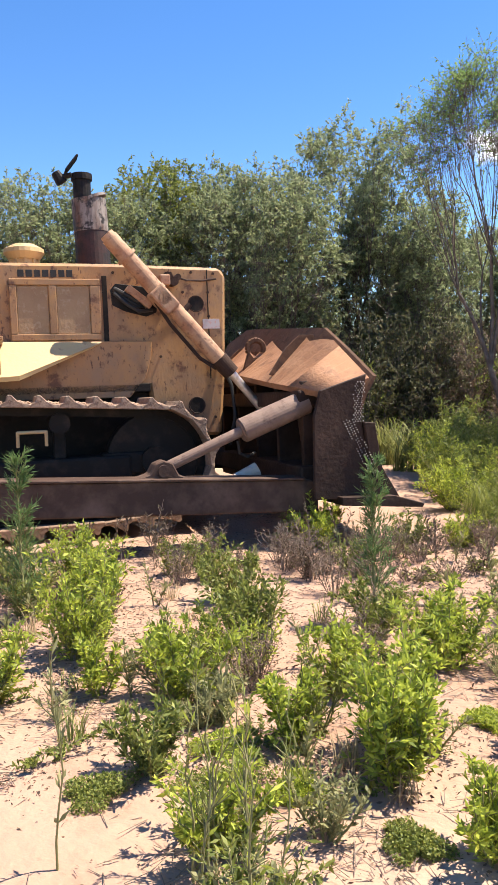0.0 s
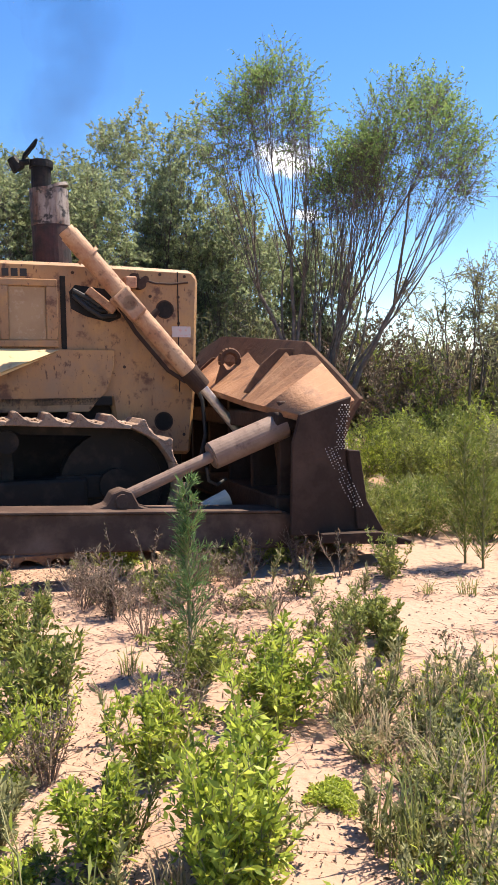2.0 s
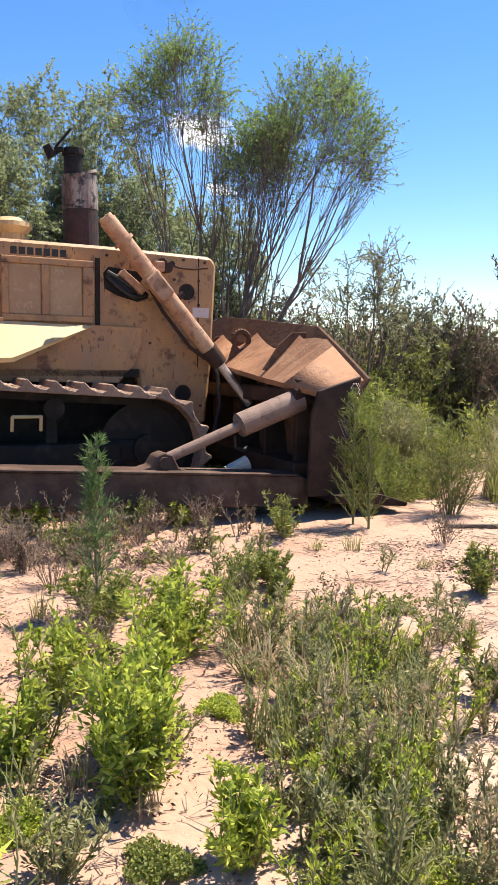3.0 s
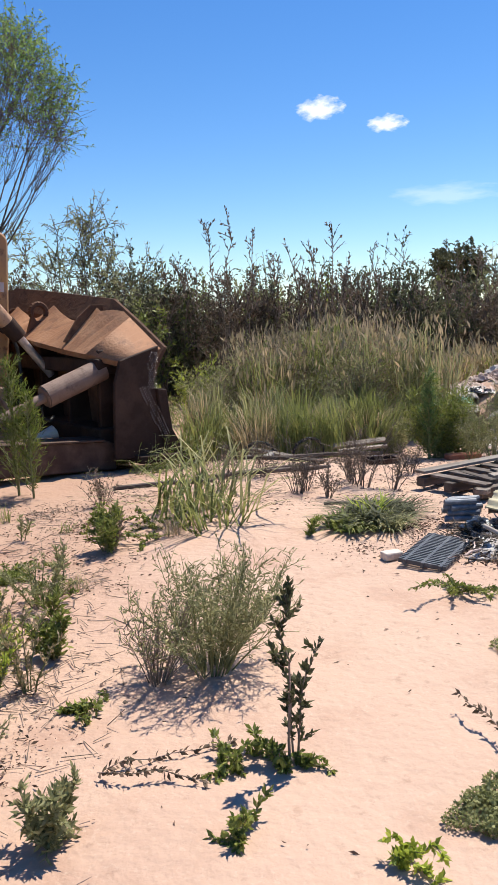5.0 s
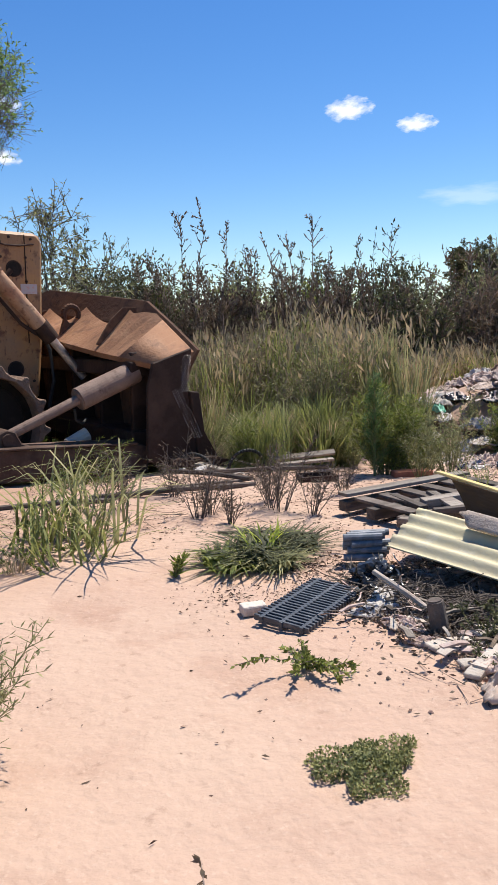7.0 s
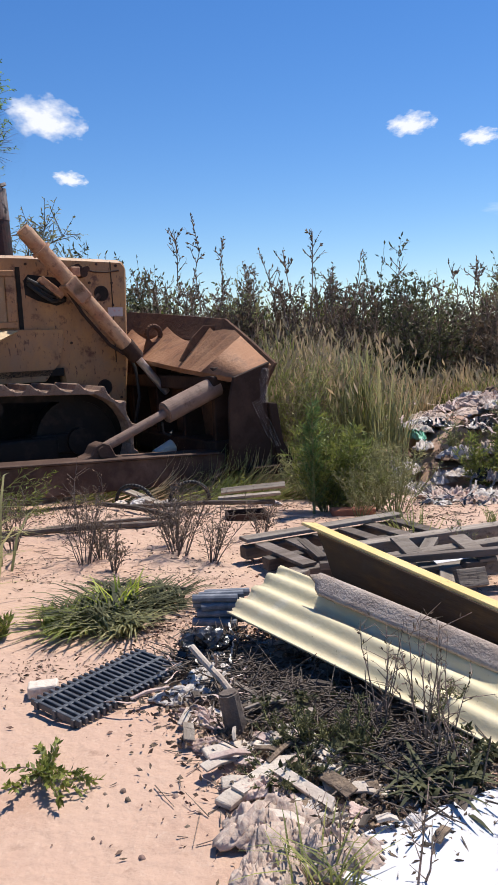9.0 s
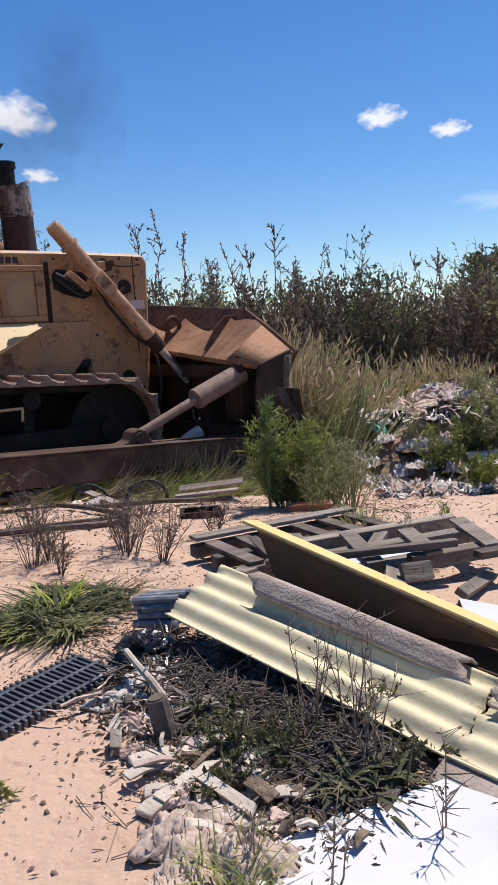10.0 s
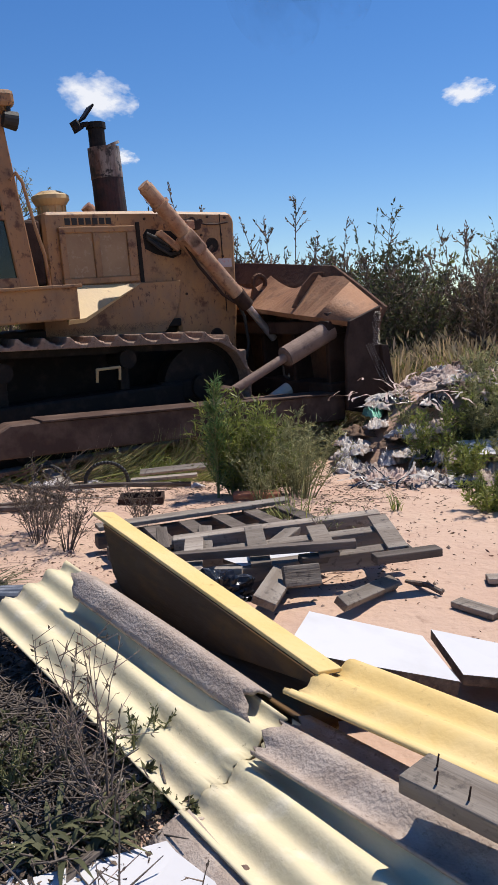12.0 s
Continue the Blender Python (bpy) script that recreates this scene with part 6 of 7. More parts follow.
# boards under the sheets
for k, (p, q, w, th, mat) in enumerate((((1.5, 4.5, 0.08), (2.9, 3.3, 0.06), 0.14, 0.05, DARKWOOD), ((1.2, 4.75, 0.08), (1.9, 4.35, 0.1), 0.2, 0.04, DARKWOOD))):
    b = B()
    ln_ = (Vector(q) - Vector(p)).length
    box(b, 0, ln_, -w / 2, w / 2, -th / 2, th / 2, 0.004)
    o = part("plank", b, mat)
    o.matrix_world = along(p, q)
    tagged(o, "dark rotten plank under roof sheets", "plank", "planks")
# broken rubble that props the sheets
rr = random.Random(31)
for k in range(60):
    u = rr.random()
    x, y = 1.25 + 1.9 * u + rr.gauss(0, 0.10), 4.42 - 1.75 * u + rr.gauss(0, 0.10)
    s = rr.uniform(0.03, 0.08) * (1 - 0.4 * u)
    b = B()
    box(b, -s, s, -s * rr.uniform(0.4, 1), s * rr.uniform(0.4, 1), -s * 0.3, s * 0.3, s * 0.08)
    o = part("rubble_piece", b, (PLASTER, CEMENT, DARKWOOD, STONE)[k % 4])
    o.matrix_world = pose(x, y, gz(x, y) + 0.005 + 0.02 * rr.random(), rr.uniform(-25, 25), rr.uniform(-25, 25), rr.uniform(0, 360))
    tagged(o, "small broken piece of building rubble", "rubble", "rubble")


def slab(name, label, category, corners, thick, top, edge, group="", z_turn=0):
    """A broken board: its outline on top, a rough edge below."""
    b = B()
    f = b.faces.new([b.verts.new(c) for c in corners])
    f.normal_update()
    n = f.normal * (1 if f.normal.z > 0 else -1)
    if f.normal.z < 0:
        f.normal_flip()
    n = n.copy()
    hi = list(f.verts)
    low = [b.verts.new(v.co - n * thick) for v in hi]
    k = len(hi)
    for i in range(k):
        b.faces.new((hi[i], low[i], low[(i + 1) % k], hi[(i + 1) % k]))
    b.faces.new(low[::-1])
    me = bpy.data.meshes.new(name)
    b.normal_update()
    b.to_mesh(me)
    b.free()
    ob = finish(name, me, top)
    me.materials.append(edge)
    for p in me.polygons:
        p.material_index = 0 if p.index == 0 else 1
    return tagged(ob, label, category, group)


# white laminated boards
slab("white_board", "broken white laminated chipboard slab on rubble", "board", ((2.23, 4.46, 0.19), (2.61, 4.50, 0.10), (2.715, 4.14, 0.115), (2.47, 4.095, 0.17), (2.21, 4.065, 0.225)), 0.045, WHITEBOARD, CHIP, "white boards")
slab("white_board", "broken white laminated chipboard slab on rubble", "board", ((2.64, 4.56, 0.10), (2.92, 4.46, 0.09), (2.95, 4.24, 0.08), (2.73, 4.24, 0.09)), 0.035, WHITEBOARD, CHIP, "white boards")
slab("white_board", "broken white laminated chipboard slab on rubble", "board", ((2.92, 4.6, 0.06), (3.3, 4.55, 0.06), (3.3, 4.3, 0.06), (2.98, 4.3, 0.06)), 0.03, WHITEBOARD, CHIP, "white boards")
slab("white_board", "white broken board end beside a slab", "board", ((2.84, 4.22, 0.09), (3.15, 4.2, 0.09), (3.15, 4.0, 0.09), (2.84, 4.02, 0.09)), 0.03, WHITEBOARD, CHIP, "white boards")
slab("white_board", "large clean white board lying on weeds", "board", ((2.075, 3.46, 0.04), (2.25, 3.20, 0.06), (1.95, 2.78, 0.05), (1.42, 3.06, 0.035)), 0.018, WHITEBOARD, WHITEBOARD, "white boards")
slab("white_board", "second white board lying over a first one", "board", ((2.29, 3.20, 0.10), (2.62, 2.80, 0.09), (2.1, 2.45, 0.08), (1.78, 2.82, 0.085)), 0.018, WHITEBOARD, WHITEBOARD, "white boards")
slab("white_board", "narrow white board strip under a roof sheet", "board", ((1.59, 3.70, 0.04), (1.60, 3.75, 0.05), (1.97, 3.58, 0.035), (1.95, 3.53, 0.025)), 0.015, WHITEBOARD, WHITEBOARD, "white boards")
slab("white_board", "white board among broken pallets", "board", ((1.742, 5.204, 0.13), (1.937, 5.345, 0.13), (2.172, 5.477, 0.13), (2.156, 5.273, 0.13), (1.854, 5.107, 0.13)), 0.02, WHITEBOARD, CHIP, "white boards")
slab("white_board", "white board lying on rubbish", "board", ((2.95, 8.75, 0.08), (3.5, 8.85, 0.10), (3.52, 8.45, 0.02), (3.05, 8.42, 0.02)), 0.03, WHITEBOARD, CHIP, "white boards")

slab("white_board", "narrow white board leaning on broken slabs", "board", ((2.98, 4.34, 0.13), (3.05, 4.35, 0.13), (3.1, 4.0, 0.12), (3.02, 3.99, 0.12)), 0.02, WHITEBOARD, CHIP, "white boards")
slab("white_board", "small white board scrap on sand", "board", ((2.95, 4.95, 0.04), (3.2, 4.9, 0.04), (3.18, 4.78, 0.05), (2.96, 4.82, 0.05)), 0.02, WHITEBOARD, CHIP, "white boards")
for k, (x, y, ln_, rz) in enumerate(((2.9, 5.35, 0.5, 8), (3.0, 5.1, 0.45, -6), (3.05, 5.6, 0.5, 4), (2.75, 5.05, 0.2, -40))):
    o = part("plank", box(B(), 0, ln_, -0.035, 0.035, -0.012, 0.012, 0.003), WOOD)
    o.matrix_world = pose(x, y, gz(x, y) + 0.016, 2, 0, rz)
    tagged(o, "loose grey plank lying on reddish sand", "plank", "planks")
# plank with nails on the yellow sheet
b = B()
box(b, 0, 0.75, -0.055, 0.055, -0.02, 0.02, 0.004)
nailed = part("nailed_plank", b, WOOD)
nailed.matrix_world = along((2.58, 3.40, 0.275), (3.2, 2.98, 0.25))
tagged(nailed, "weathered grey plank with bent nails on a yellow sheet", "plank", "planks")
for x, y in ((0.04, 0.02), (0.07, -0.03), (0.14, -0.03)):
    b = B()
    rod(b, (x, y, 0.015), (x + 0.004, y, 0.05), 0.0025, 0.002, 6)
    part("nail", b, DARKRUST, nailed)


def pallet(name, label, m, wide=1.14, deep=0.7, boards=5, mat=WOOD):
    ob = thing(name, label, "pallet", "pallets", m)
    r = random.Random(len(bpy.data.objects))
    for y in (0, deep / 2, deep):
        b = B()
        box(b, 0, wide, y - 0.04, y + 0.04, 0.015, 0.085, 0.005)
        part("stringer", b, mat, ob)
    for k in range(boards):
        x = 0.05 + (wide - 0.15) * k / (boards - 1)
        b = B()
        box(b, x, x + 0.09, -0.05, deep * r.uniform(0.7, 1.05), 0.09, 0.108, 0.003, Matrix.Rotation(radians(r.uniform(-3, 3)), 4, "Z"))
        part("board", b, mat, ob)
    return ob


h = math.degrees(math.atan2(0.66, 0.93))
pallet("pallet", "weathered broken wooden pallet behind roof sheets", pose(0.92, 5.70, 0.0, 0, 0, h), 1.14, -0.55, 6, DARKWOOD)
b = B()
box(b, 0, 1.14, -0.05, 0.05, 0, 0.022, 0.003)
o = part("plank", b, WOOD)
o.matrix_world = pose(0.92, 5.72, 0.112, 0, 0, h)
tagged(o, "pale weathered plank on a pallet", "plank", "planks")
pallet("pallet", "collapsed wooden pallet with split boards", pose(1.55, 5.05, 0.02, 3, -4, 16), 1.05, 0.5, 4, WOOD)
for k, (x, y, z, ln_, w, rz, rx) in enumerate(((1.40, 5.08, 0.16, 0.95, 0.045, 8, 0), (1.75, 5.02, 0.10, 0.12, 0.10, 5, 90), (2.05, 5.0, 0.12, 0.16, 0.09, 25, 60), (2.1, 5.15, 0.15, 0.55, 0.05, 32, 10), (1.9, 5.3, 0.12, 0.5, 0.07, 75, 0),
                                              (1.62, 5.35, 0.1, 0.45, 0.07, 105, 5), (1.4, 5.4, 0.1, 0.42, 0.06, 110, 0), (2.3, 4.85, 0.07, 0.4, 0.06, 60, 30), (2.0, 4.8, 0.08, 0.35, 0.1, 85, 20), (2.42, 5.12, 0.17, 0.3, 0.07, 25, 0), (2.2, 5.35, 0.1, 0.4, 0.06, 130, 0), (1.25, 5.2, 0.07, 0.4, 0.08, 60, 0))):
    b = B()
    box(b, 0, ln_, -w / 2, w / 2, -0.018, 0.018, 0.004)
    o = part("plank", b, WOOD if k % 3 else DARKWOOD)
    o.matrix_world = pose(x, y, z, rx, -3 + 2 * (k % 4), rz)
    tagged(o, "grey split plank of a broken pallet", "plank", "planks")


def crumple(name, label, category, x, y, z, sx, sy, sz, mat, seed, rz=0, group="", fold=1.0):
    b = B()
    bmesh.ops.create_icosphere(b, subdivisions=4, radius=1)
    off = Vector((seed * 3.1, seed * 1.7, 0))
    for v in b.verts:
        c = v.co.copy()
        a = noise.noise(c * 1.6 + off) * 0.45 + noise.noise(Vector((c.x * 4, c.y * 2, c.z * 3)) + off) * 0.30 * fold + abs(noise.noise(c * 7 + off)) * 0.22 * fold
        v.co = c * (0.8 + a)
        v.co = Vector((v.co.x * sx, v.co.y * sy, max(-0.15, v.co.z) * sz))
    ob = part(name, b, mat)
    ob.matrix_world = pose(x, y, z, 0, 0, rz)
    return tagged(ob, label, category, group)


def cloth(name, label, category, x, y, z, sx, sy, h, mat, seed, rz=0, group="", tilt=0):
    """A limp piece of cloth or film: a folded sheet with a ragged outline and a thickness."""
    n = 30
    off = Vector((seed * 2.3, seed * 1.1, 0.5))
    top = []
    for i in range(n + 1):
        for j in range(n + 1):
            u, v = 2 * i / n - 1, 2 * j / n - 1
            a, d = math.atan2(v, u), max(abs(u), abs(v))
            rim = d * (0.82 + 0.28 * noise.noise(Vector((math.cos(a) * 1.6, math.sin(a) * 1.6, seed))))
            c = Vector((rim * math.cos(a), rim * math.sin(a), 0))
            fold = 1 - abs(noise.noise(Vector((c.x * 1.8, c.y * 6.0, 0)) + off)) * 2.8
            crease = 1 - abs(noise.noise(Vector((c.x * 9.0, c.y * 5.0, 3)) + off)) * 2.4
            hump = 0.5 + 0.5 * noise.noise(c * 1.5 + off)
            hh = h * (0.38 * hump + 0.42 * max(0, fold) + 0.26 * max(0, crease)) * (1 - 0.75 * d ** 3)
            top.append((c.x * sx + 0.12 * sx * noise.noise(c * 3 + off), c.y * sy + 0.12 * sy * noise.noise(c * 3 - off), 0.006 + hh))
    top = np.array(top)
    low = top - np.array([[0, 0, 0.005]])
    q = np.arange((n + 1) ** 2).reshape(n + 1, n + 1)
    f = np.stack([q[:-1, :-1], q[1:, :-1], q[1:, 1:], q[:-1, 1:]], -1).reshape(-1, 4)
    edge = np.concatenate([q[:, 0], q[-1, 1:], q[-2::-1, -1], q[0, -2:0:-1]])
    e2 = np.roll(edge, -1)
    m = len(top)
    ob = raw(name, np.concatenate([top, low]), np.concatenate([f, f[:, ::-1] + m, np.stack([edge, edge + m, e2 + m, e2], -1)]), mat, None, "", True)
    ob.matrix_world = pose(x, y, z, tilt, 0, rz)
    return tagged(ob, label, category, group)


def ribbons(rng, n, mid, size, length, width):
    """Narrow strips of film that bend and tangle."""
    p = np.array([mid]) + rng.normal(0, 1, (n, 3)) * np.array([size])
    p[:, 2] = np.maximum(p[:, 2], mid[2])
    d = unit(rng.normal(size=(n, 3)) * np.array([1, 1, 0.5]))
    vs, segs = [], 6
    for k in range(segs + 1):
        side = unit(np.cross(d, rng.normal(0, 0.3, (n, 3)) + np.array([[0, 0, 1]]))) * width / 2
        vs += [p - side, p + side]
        p = p + d * length / segs * rng.uniform(0.5, 1.3, (n, 1))
        p[:, 2] = np.maximum(p[:, 2], mid[2] - size[2])
        d = unit(d + rng.normal(0, 0.3, (n, 3)) * np.array([1, 1, 0.5]) - np.array([[0, 0, 0.12]]))
    v = np.stack(vs, 1).reshape(-1, 3)
    i = np.arange(n)[:, None] * (2 * segs + 2)
    return v, np.concatenate([i + np.array([[2 * k, 2 * k + 1, 2 * k + 3, 2 * k + 2]]) for k in range(segs)])


crumple("bin_bag", "black plastic bag torn among broken pallets", "bag", 1.78, 4.95, 0.06, 0.16, 0.11, 0.11, BINBAG, 3, 20, "bags")
crumple("bin_bag", "dark grey plastic film caught on rubble", "bag", 0.98, 4.28, 0.05, 0.13, 0.09, 0.08, BINBAG, 5, 50, "bags")
cloth("sack", "dusty half-buried woven sack", "sack", 1.37, 3.16, 0.015, 0.18, 0.14, 0.11, SACK, 6, 30, "sacks")
cloth("sack", "dusty flattened woven sack", "sack", 1.53, 3.09, 0.015, 0.15, 0.12, 0.09, SACK, 7, -20, "sacks")
cloth("sack", "crumpled corner of a dusty woven sack", "sack", 1.38, 3.01, 0.01, 0.14, 0.10, 0.08, SACK, 17, 70, "sacks")
for k, (x, y, sx, sy, h, rz, mat) in enumerate(((1.03, 4.08, 0.15, 0.10, 0.07, 40, RAGWHITE), (0.98, 3.93, 0.15, 0.08, 0.05, 10, RAGWHITE), (1.14, 3.95, 0.13, 0.08, 0.05, 80, RAGPINK), (1.05, 3.78, 0.13, 0.07, 0.045, -30, RAGPINK),
                                                 (1.00, 4.22, 0.10, 0.08, 0.08, 120, RAGWHITE), (1.32, 3.36, 0.12, 0.08, 0.05, 15, RAGPINK), (1.46, 3.24, 0.11, 0.07, 0.04, 65, RAGWHITE), (1.12, 3.60, 0.09, 0.05, 0.03, 10, RAGPINK))):
    cloth("rag", "dirty white rag on rubble" if mat is RAGWHITE else "dusty pinkish rag on rubble", "rag", x, y, gz(x, y), sx, sy, h, mat, 300 + k, rz, "rags")
for k, (x, y, ln_, w, rz) in enumerate(((1.12, 3.52, 0.2, 0.07, 30), (1.26, 3.62, 0.26, 0.05, -38), (1.34, 3.18, 0.2, 0.05, -20), (1.2, 3.36, 0.1, 0.06, 15), (1.48, 3.2, 0.12, 0.05, 80), (1.30, 3.42, 0.24, 0.07, 25), (1.42, 3.30, 0.22, 0.05, -30), (1.55, 3.58, 0.24, 0.07, -35), (1.52, 3.42, 0.12, 0.04, 70), (1.22, 3.26, 0.14, 0.06, 60), (1.62, 3.35, 0.10, 0.05, 10), (1.38, 3.5, 0.1, 0.06, 0))):
    b = B()
    prism(b, [(0, 0.012), (ln_ * 0.3, w * 0.0 + 0.018), (ln_, 0.010), (ln_, -0.002), (0, -0.004)], -w / 2, w / 2, 0.003)
    o = part("plaster_piece", b, PLASTER)
    o.matrix_world = pose(x, y, gz(x, y) + 0.012, 4 * (k % 3), 3, rz)
    tagged(o, "pale broken piece of plaster board", "rubble", "plaster pieces")

for label, corners in (("long pale broken board lying on a sack", ((1.235, 3.324, 0.05), (1.276, 3.291, 0.05), (1.402, 3.484, 0.06), (1.344, 3.473, 0.06))), ("narrow pale broken board lying on a sack", ((1.347, 3.389, 0.06), (1.516, 3.223, 0.06), (1.525, 3.26, 0.07), (1.377, 3.403, 0.07))),
                       ("curled pale piece of card on rubble", ((1.319, 3.696, 0.045), (1.482, 3.49, 0.04), (1.535, 3.506, 0.05), (1.417, 3.68, 0.055))), ("small pale scrap of board on rubble", ((1.463, 3.462, 0.05), (1.50, 3.322, 0.05), (1.535, 3.34, 0.05), (1.52, 3.455, 0.05)))):
    slab("board_shard", label, "rubble", corners, 0.012, PLASTER, PLASTER, "shards")
rs = random.Random(53)
for k in range(46):  # shards of board and bark among the rags
    u = rs.random()
    x, y = 1.0 + 0.75 * u + rs.gauss(0, 0.10), 3.95 - 0.85 * u + rs.gauss(0, 0.13)
    ln_, w = rs.uniform(0.05, 0.17), rs.uniform(0.015, 0.05)
    b = B()
    prism(b, [(0, 0.002), (ln_ * 0.4, 0.012), (ln_, 0.004), (ln_ * 0.96, -0.004), (ln_ * 0.4, 0.002), (0, -0.004)], -w / 2, w / 2 * rs.uniform(0.4, 1), 0.001)
    o = part("board_shard", b, (PLASTER, DARKWOOD, RAGPINK, CHIP, WOOD)[k % 5])
    o.matrix_world = pose(x, y, gz(x, y) + rs.uniform(0.015, 0.05), rs.uniform(-20, 20), rs.uniform(-15, 15), rs.uniform(0, 360))
    tagged(o, ("pale splintered shard of plaster board on rubble", "dark splintered piece of bark on rubble", "dusty pink shard of card on rubble", "broken chipboard shard on rubble", "grey splintered shard of wood on rubble")[k % 5], "rubble", "shards")

rs = random.Random(52)
for k in range(60):
    x, y = rs.uniform(1.0, 1.75), rs.uniform(3.15, 4.5)
    if y > 4.75 - 0.75 * (x - 0.9) or y < 4.0 - 1.2 * (x - 0.9):
        continue
    crumple("scrap", "small crumpled scrap of cloth or film on rubble", "scrap", x, y, gz(x, y) + 0.01, rs.uniform(0.025, 0.07), rs.uniform(0.02, 0.04), rs.uniform(0.012, 0.03), (RAGWHITE, BINBAG, RAGPINK, SACK)[k % 4], 200 + k, rs.uniform(0, 180), "scraps", 1.3)
# tangle of dark twigs, bark and rotten leaves between the sacks and the sheets
tr_ = np.random.RandomState(91)
m = 2600
u = tr_.uniform(0, 1, m)
px = 0.98 + 0.85 * u + tr_.normal(0, 0.10, m)
py = 4.30 - 0.85 * u + tr_.normal(0, 0.13, m)
p = np.stack([px, py, ground_z(px, py) + tr_.uniform(0.004, 0.05, m)], 1)
q = p + unit(tr_.normal(size=p.shape) * np.array([1, 1, 0.25])) * tr_.uniform(0.03, 0.16, (m, 1))
q[:, 2] = np.maximum(q[:, 2], p[:, 2] - 0.02)
tagged(raw("twig_tangle", *stems(p, q, 0.0035, 0.0015), DARKWOOD), "tangle of dark dead twigs and bark on rubble", "litter", kind="stuff")
m = 15000
u = tr_.uniform(0, 1, m)
px = 1.0 + 0.85 * u + tr_.normal(0, 0.13, m)
py = 4.22 - 0.85 * u + tr_.normal(0, 0.19, m)
p = np.stack([px, py, ground_z(px, py) + tr_.uniform(0.003, 0.03, m)], 1)
tagged(raw("rotten_leaves", *leaves(tr_, p, unit(tr_.normal(size=p.shape) * np.array([1, 1, 0.4])), 0.028, 0.013), CHIP), "rotten dark leaves matted over rubble", "litter", kind="stuff")
# plastic grating on the sand
grate = thing("plastic_grating", "dark grey slatted plastic grating lying on sand", "grating", "", pose(0.635, 3.70, 0.012, 4, 0, 61.5))
b = B()
for y in (-0.01, 0.085, 0.18):
    part("rail", box(B(), -0.02, 0.53, y - 0.008, y + 0.008, 0.0, 0.03, 0.002), BLACKPLASTIC, grate)
for k in range(20):
    b = B()
    box(b, k * 0.0272 - 0.013, k * 0.0272, -0.04, 0.215, 0.006, 0.031, 0.003)
    part("slat", b, BLACKPLASTIC, grate)
# bundle of grey plastic tubes
bundle = thing("tube_bundle", "bundle of short blue-grey plastic tubes on rubble", "tubes", "", pose(0.86, 4.58, 0.05, 0, 0, 0))
for k in range(12):
    r_, c_ = divmod(k, 4)
    b = B()
    rod(b, (0, 0, 0), (0.20, 0.02 * (k % 3), 0.0), 0.019, 0.019, 10)
    o = part("tube", b, TUBEGREY, bundle)
    o.matrix_local = pose(0.02 * (k % 3), r_ * 0.034 + 0.012 * (c_ % 2), c_ * 0.034, 0, 0, rr.uniform(-5, 5))
# stump, sticks, brick, tray
b = B()
rod(b, (0, 0, -0.02), (-0.02, 0.02, 0.15), 0.038, 0.034, 10, 0.006)
o = part("stump", b, BARK)
o.matrix_world = pose(1.198, 3.69, 0, 6, -4, 0)
tagged(o, "short grey wooden stump standing in litter", "stump")
b = B()
bent(b, [(0.966, 4.077, 0.14), (1.03, 4.0, 0.115), (1.10, 3.93, 0.085), (1.167, 3.852, 0.05)], 0.013)
o = part("pale_stick", b, PLASTER)
tagged(o, "bleached pale stick on rubble", "stick", "sticks")
b = B()
box(b, -0.055, 0.055, -0.035, 0.035, 0, 0.045, 0.008)
o = part("brick", b, PLASTER)
o.matrix_world = pose(0.43, 3.93, gz(0.43, 3.93), 0, 0, 20)
tagged(o, "pale loose brick lying on sand", "brick")
tray = thing("metal_tray", "small rusty tray frame lying on sand", "tray", "", pose(0.78, 6.82, gz(0.78, 6.82), 0, 0, 15))
b = B()
for x0, x1, y0, y1 in ((-0.15, 0.15, -0.1, -0.08), (-0.15, 0.15, 0.08, 0.1), (-0.15, -0.13, -0.08, 0.08), (0.13, 0.15, -0.08, 0.08)):
    box(b, x0, x1, y0, y1, 0, 0.05, 0.003)
part("rim", b, DARKRUST, tray)
b = B()
box(b, -0.13, 0.13, -0.08, 0.08, 0.004, 0.012, 0)
part("base", b, DARKRUST, tray)
for k, (p, q, r) in enumerate((((-0.5, 7.4, -0.02), (0.25, 6.75, 0.03), 0.02), ((-0.9, 6.2, 0.02), (0.3, 6.62, 0.01), 0.022), ((-0.6, 6.45, 0.01), (0.5, 7.0, -0.02), 0.014), ((-1.5, 5.95, 0.01), (-0.7, 6.15, 0.01), 0.02), ((0.15, 5.2, 0.02), (0.75, 5.05, 0.04), 0.012),
                                ((2.55, 5.3, 0.01), (2.7, 5.15, 0.02), 0.012), ((3.3, 13.1, 0.9), (3.7, 12.3, 0.6), 0.03), ((1.1, 4.35, 0.03), (1.3, 4.2, 0.06), 0.015), ((1.35, 4.05, 0.02), (1.5, 3.95, 0.06), 0.014), ((-3.4, 3.3, 0.02), (-3.0, 3.6, 0.02), 0.008), ((-0.2, 7.2, 0), (0.9, 7.6, -0.05), 0.02))):
    b = B()
    a, c = Vector(p), Vector(q)
    m_ = (a + c) / 2 + Vector((0.02, -0.03, 0.02))
    bent(b, [a, a * 0.7 + m_ * 0.3 + Vector((0.01, 0, 0)), m_, c], r, 7)
    o = part("branch", b, BARK if k % 2 else DARKWOOD)
    tagged(o, "dead grey branch lying on the ground", "branch", "branches")
# scattered bricks, tile and jerrycan lid seen behind the machine
b = B()
box(b, -0.16, 0.16, -0.06, 0.06, 0, 0.05, 0.01)
o = part("clay_tile", b, TERRACOTTA)
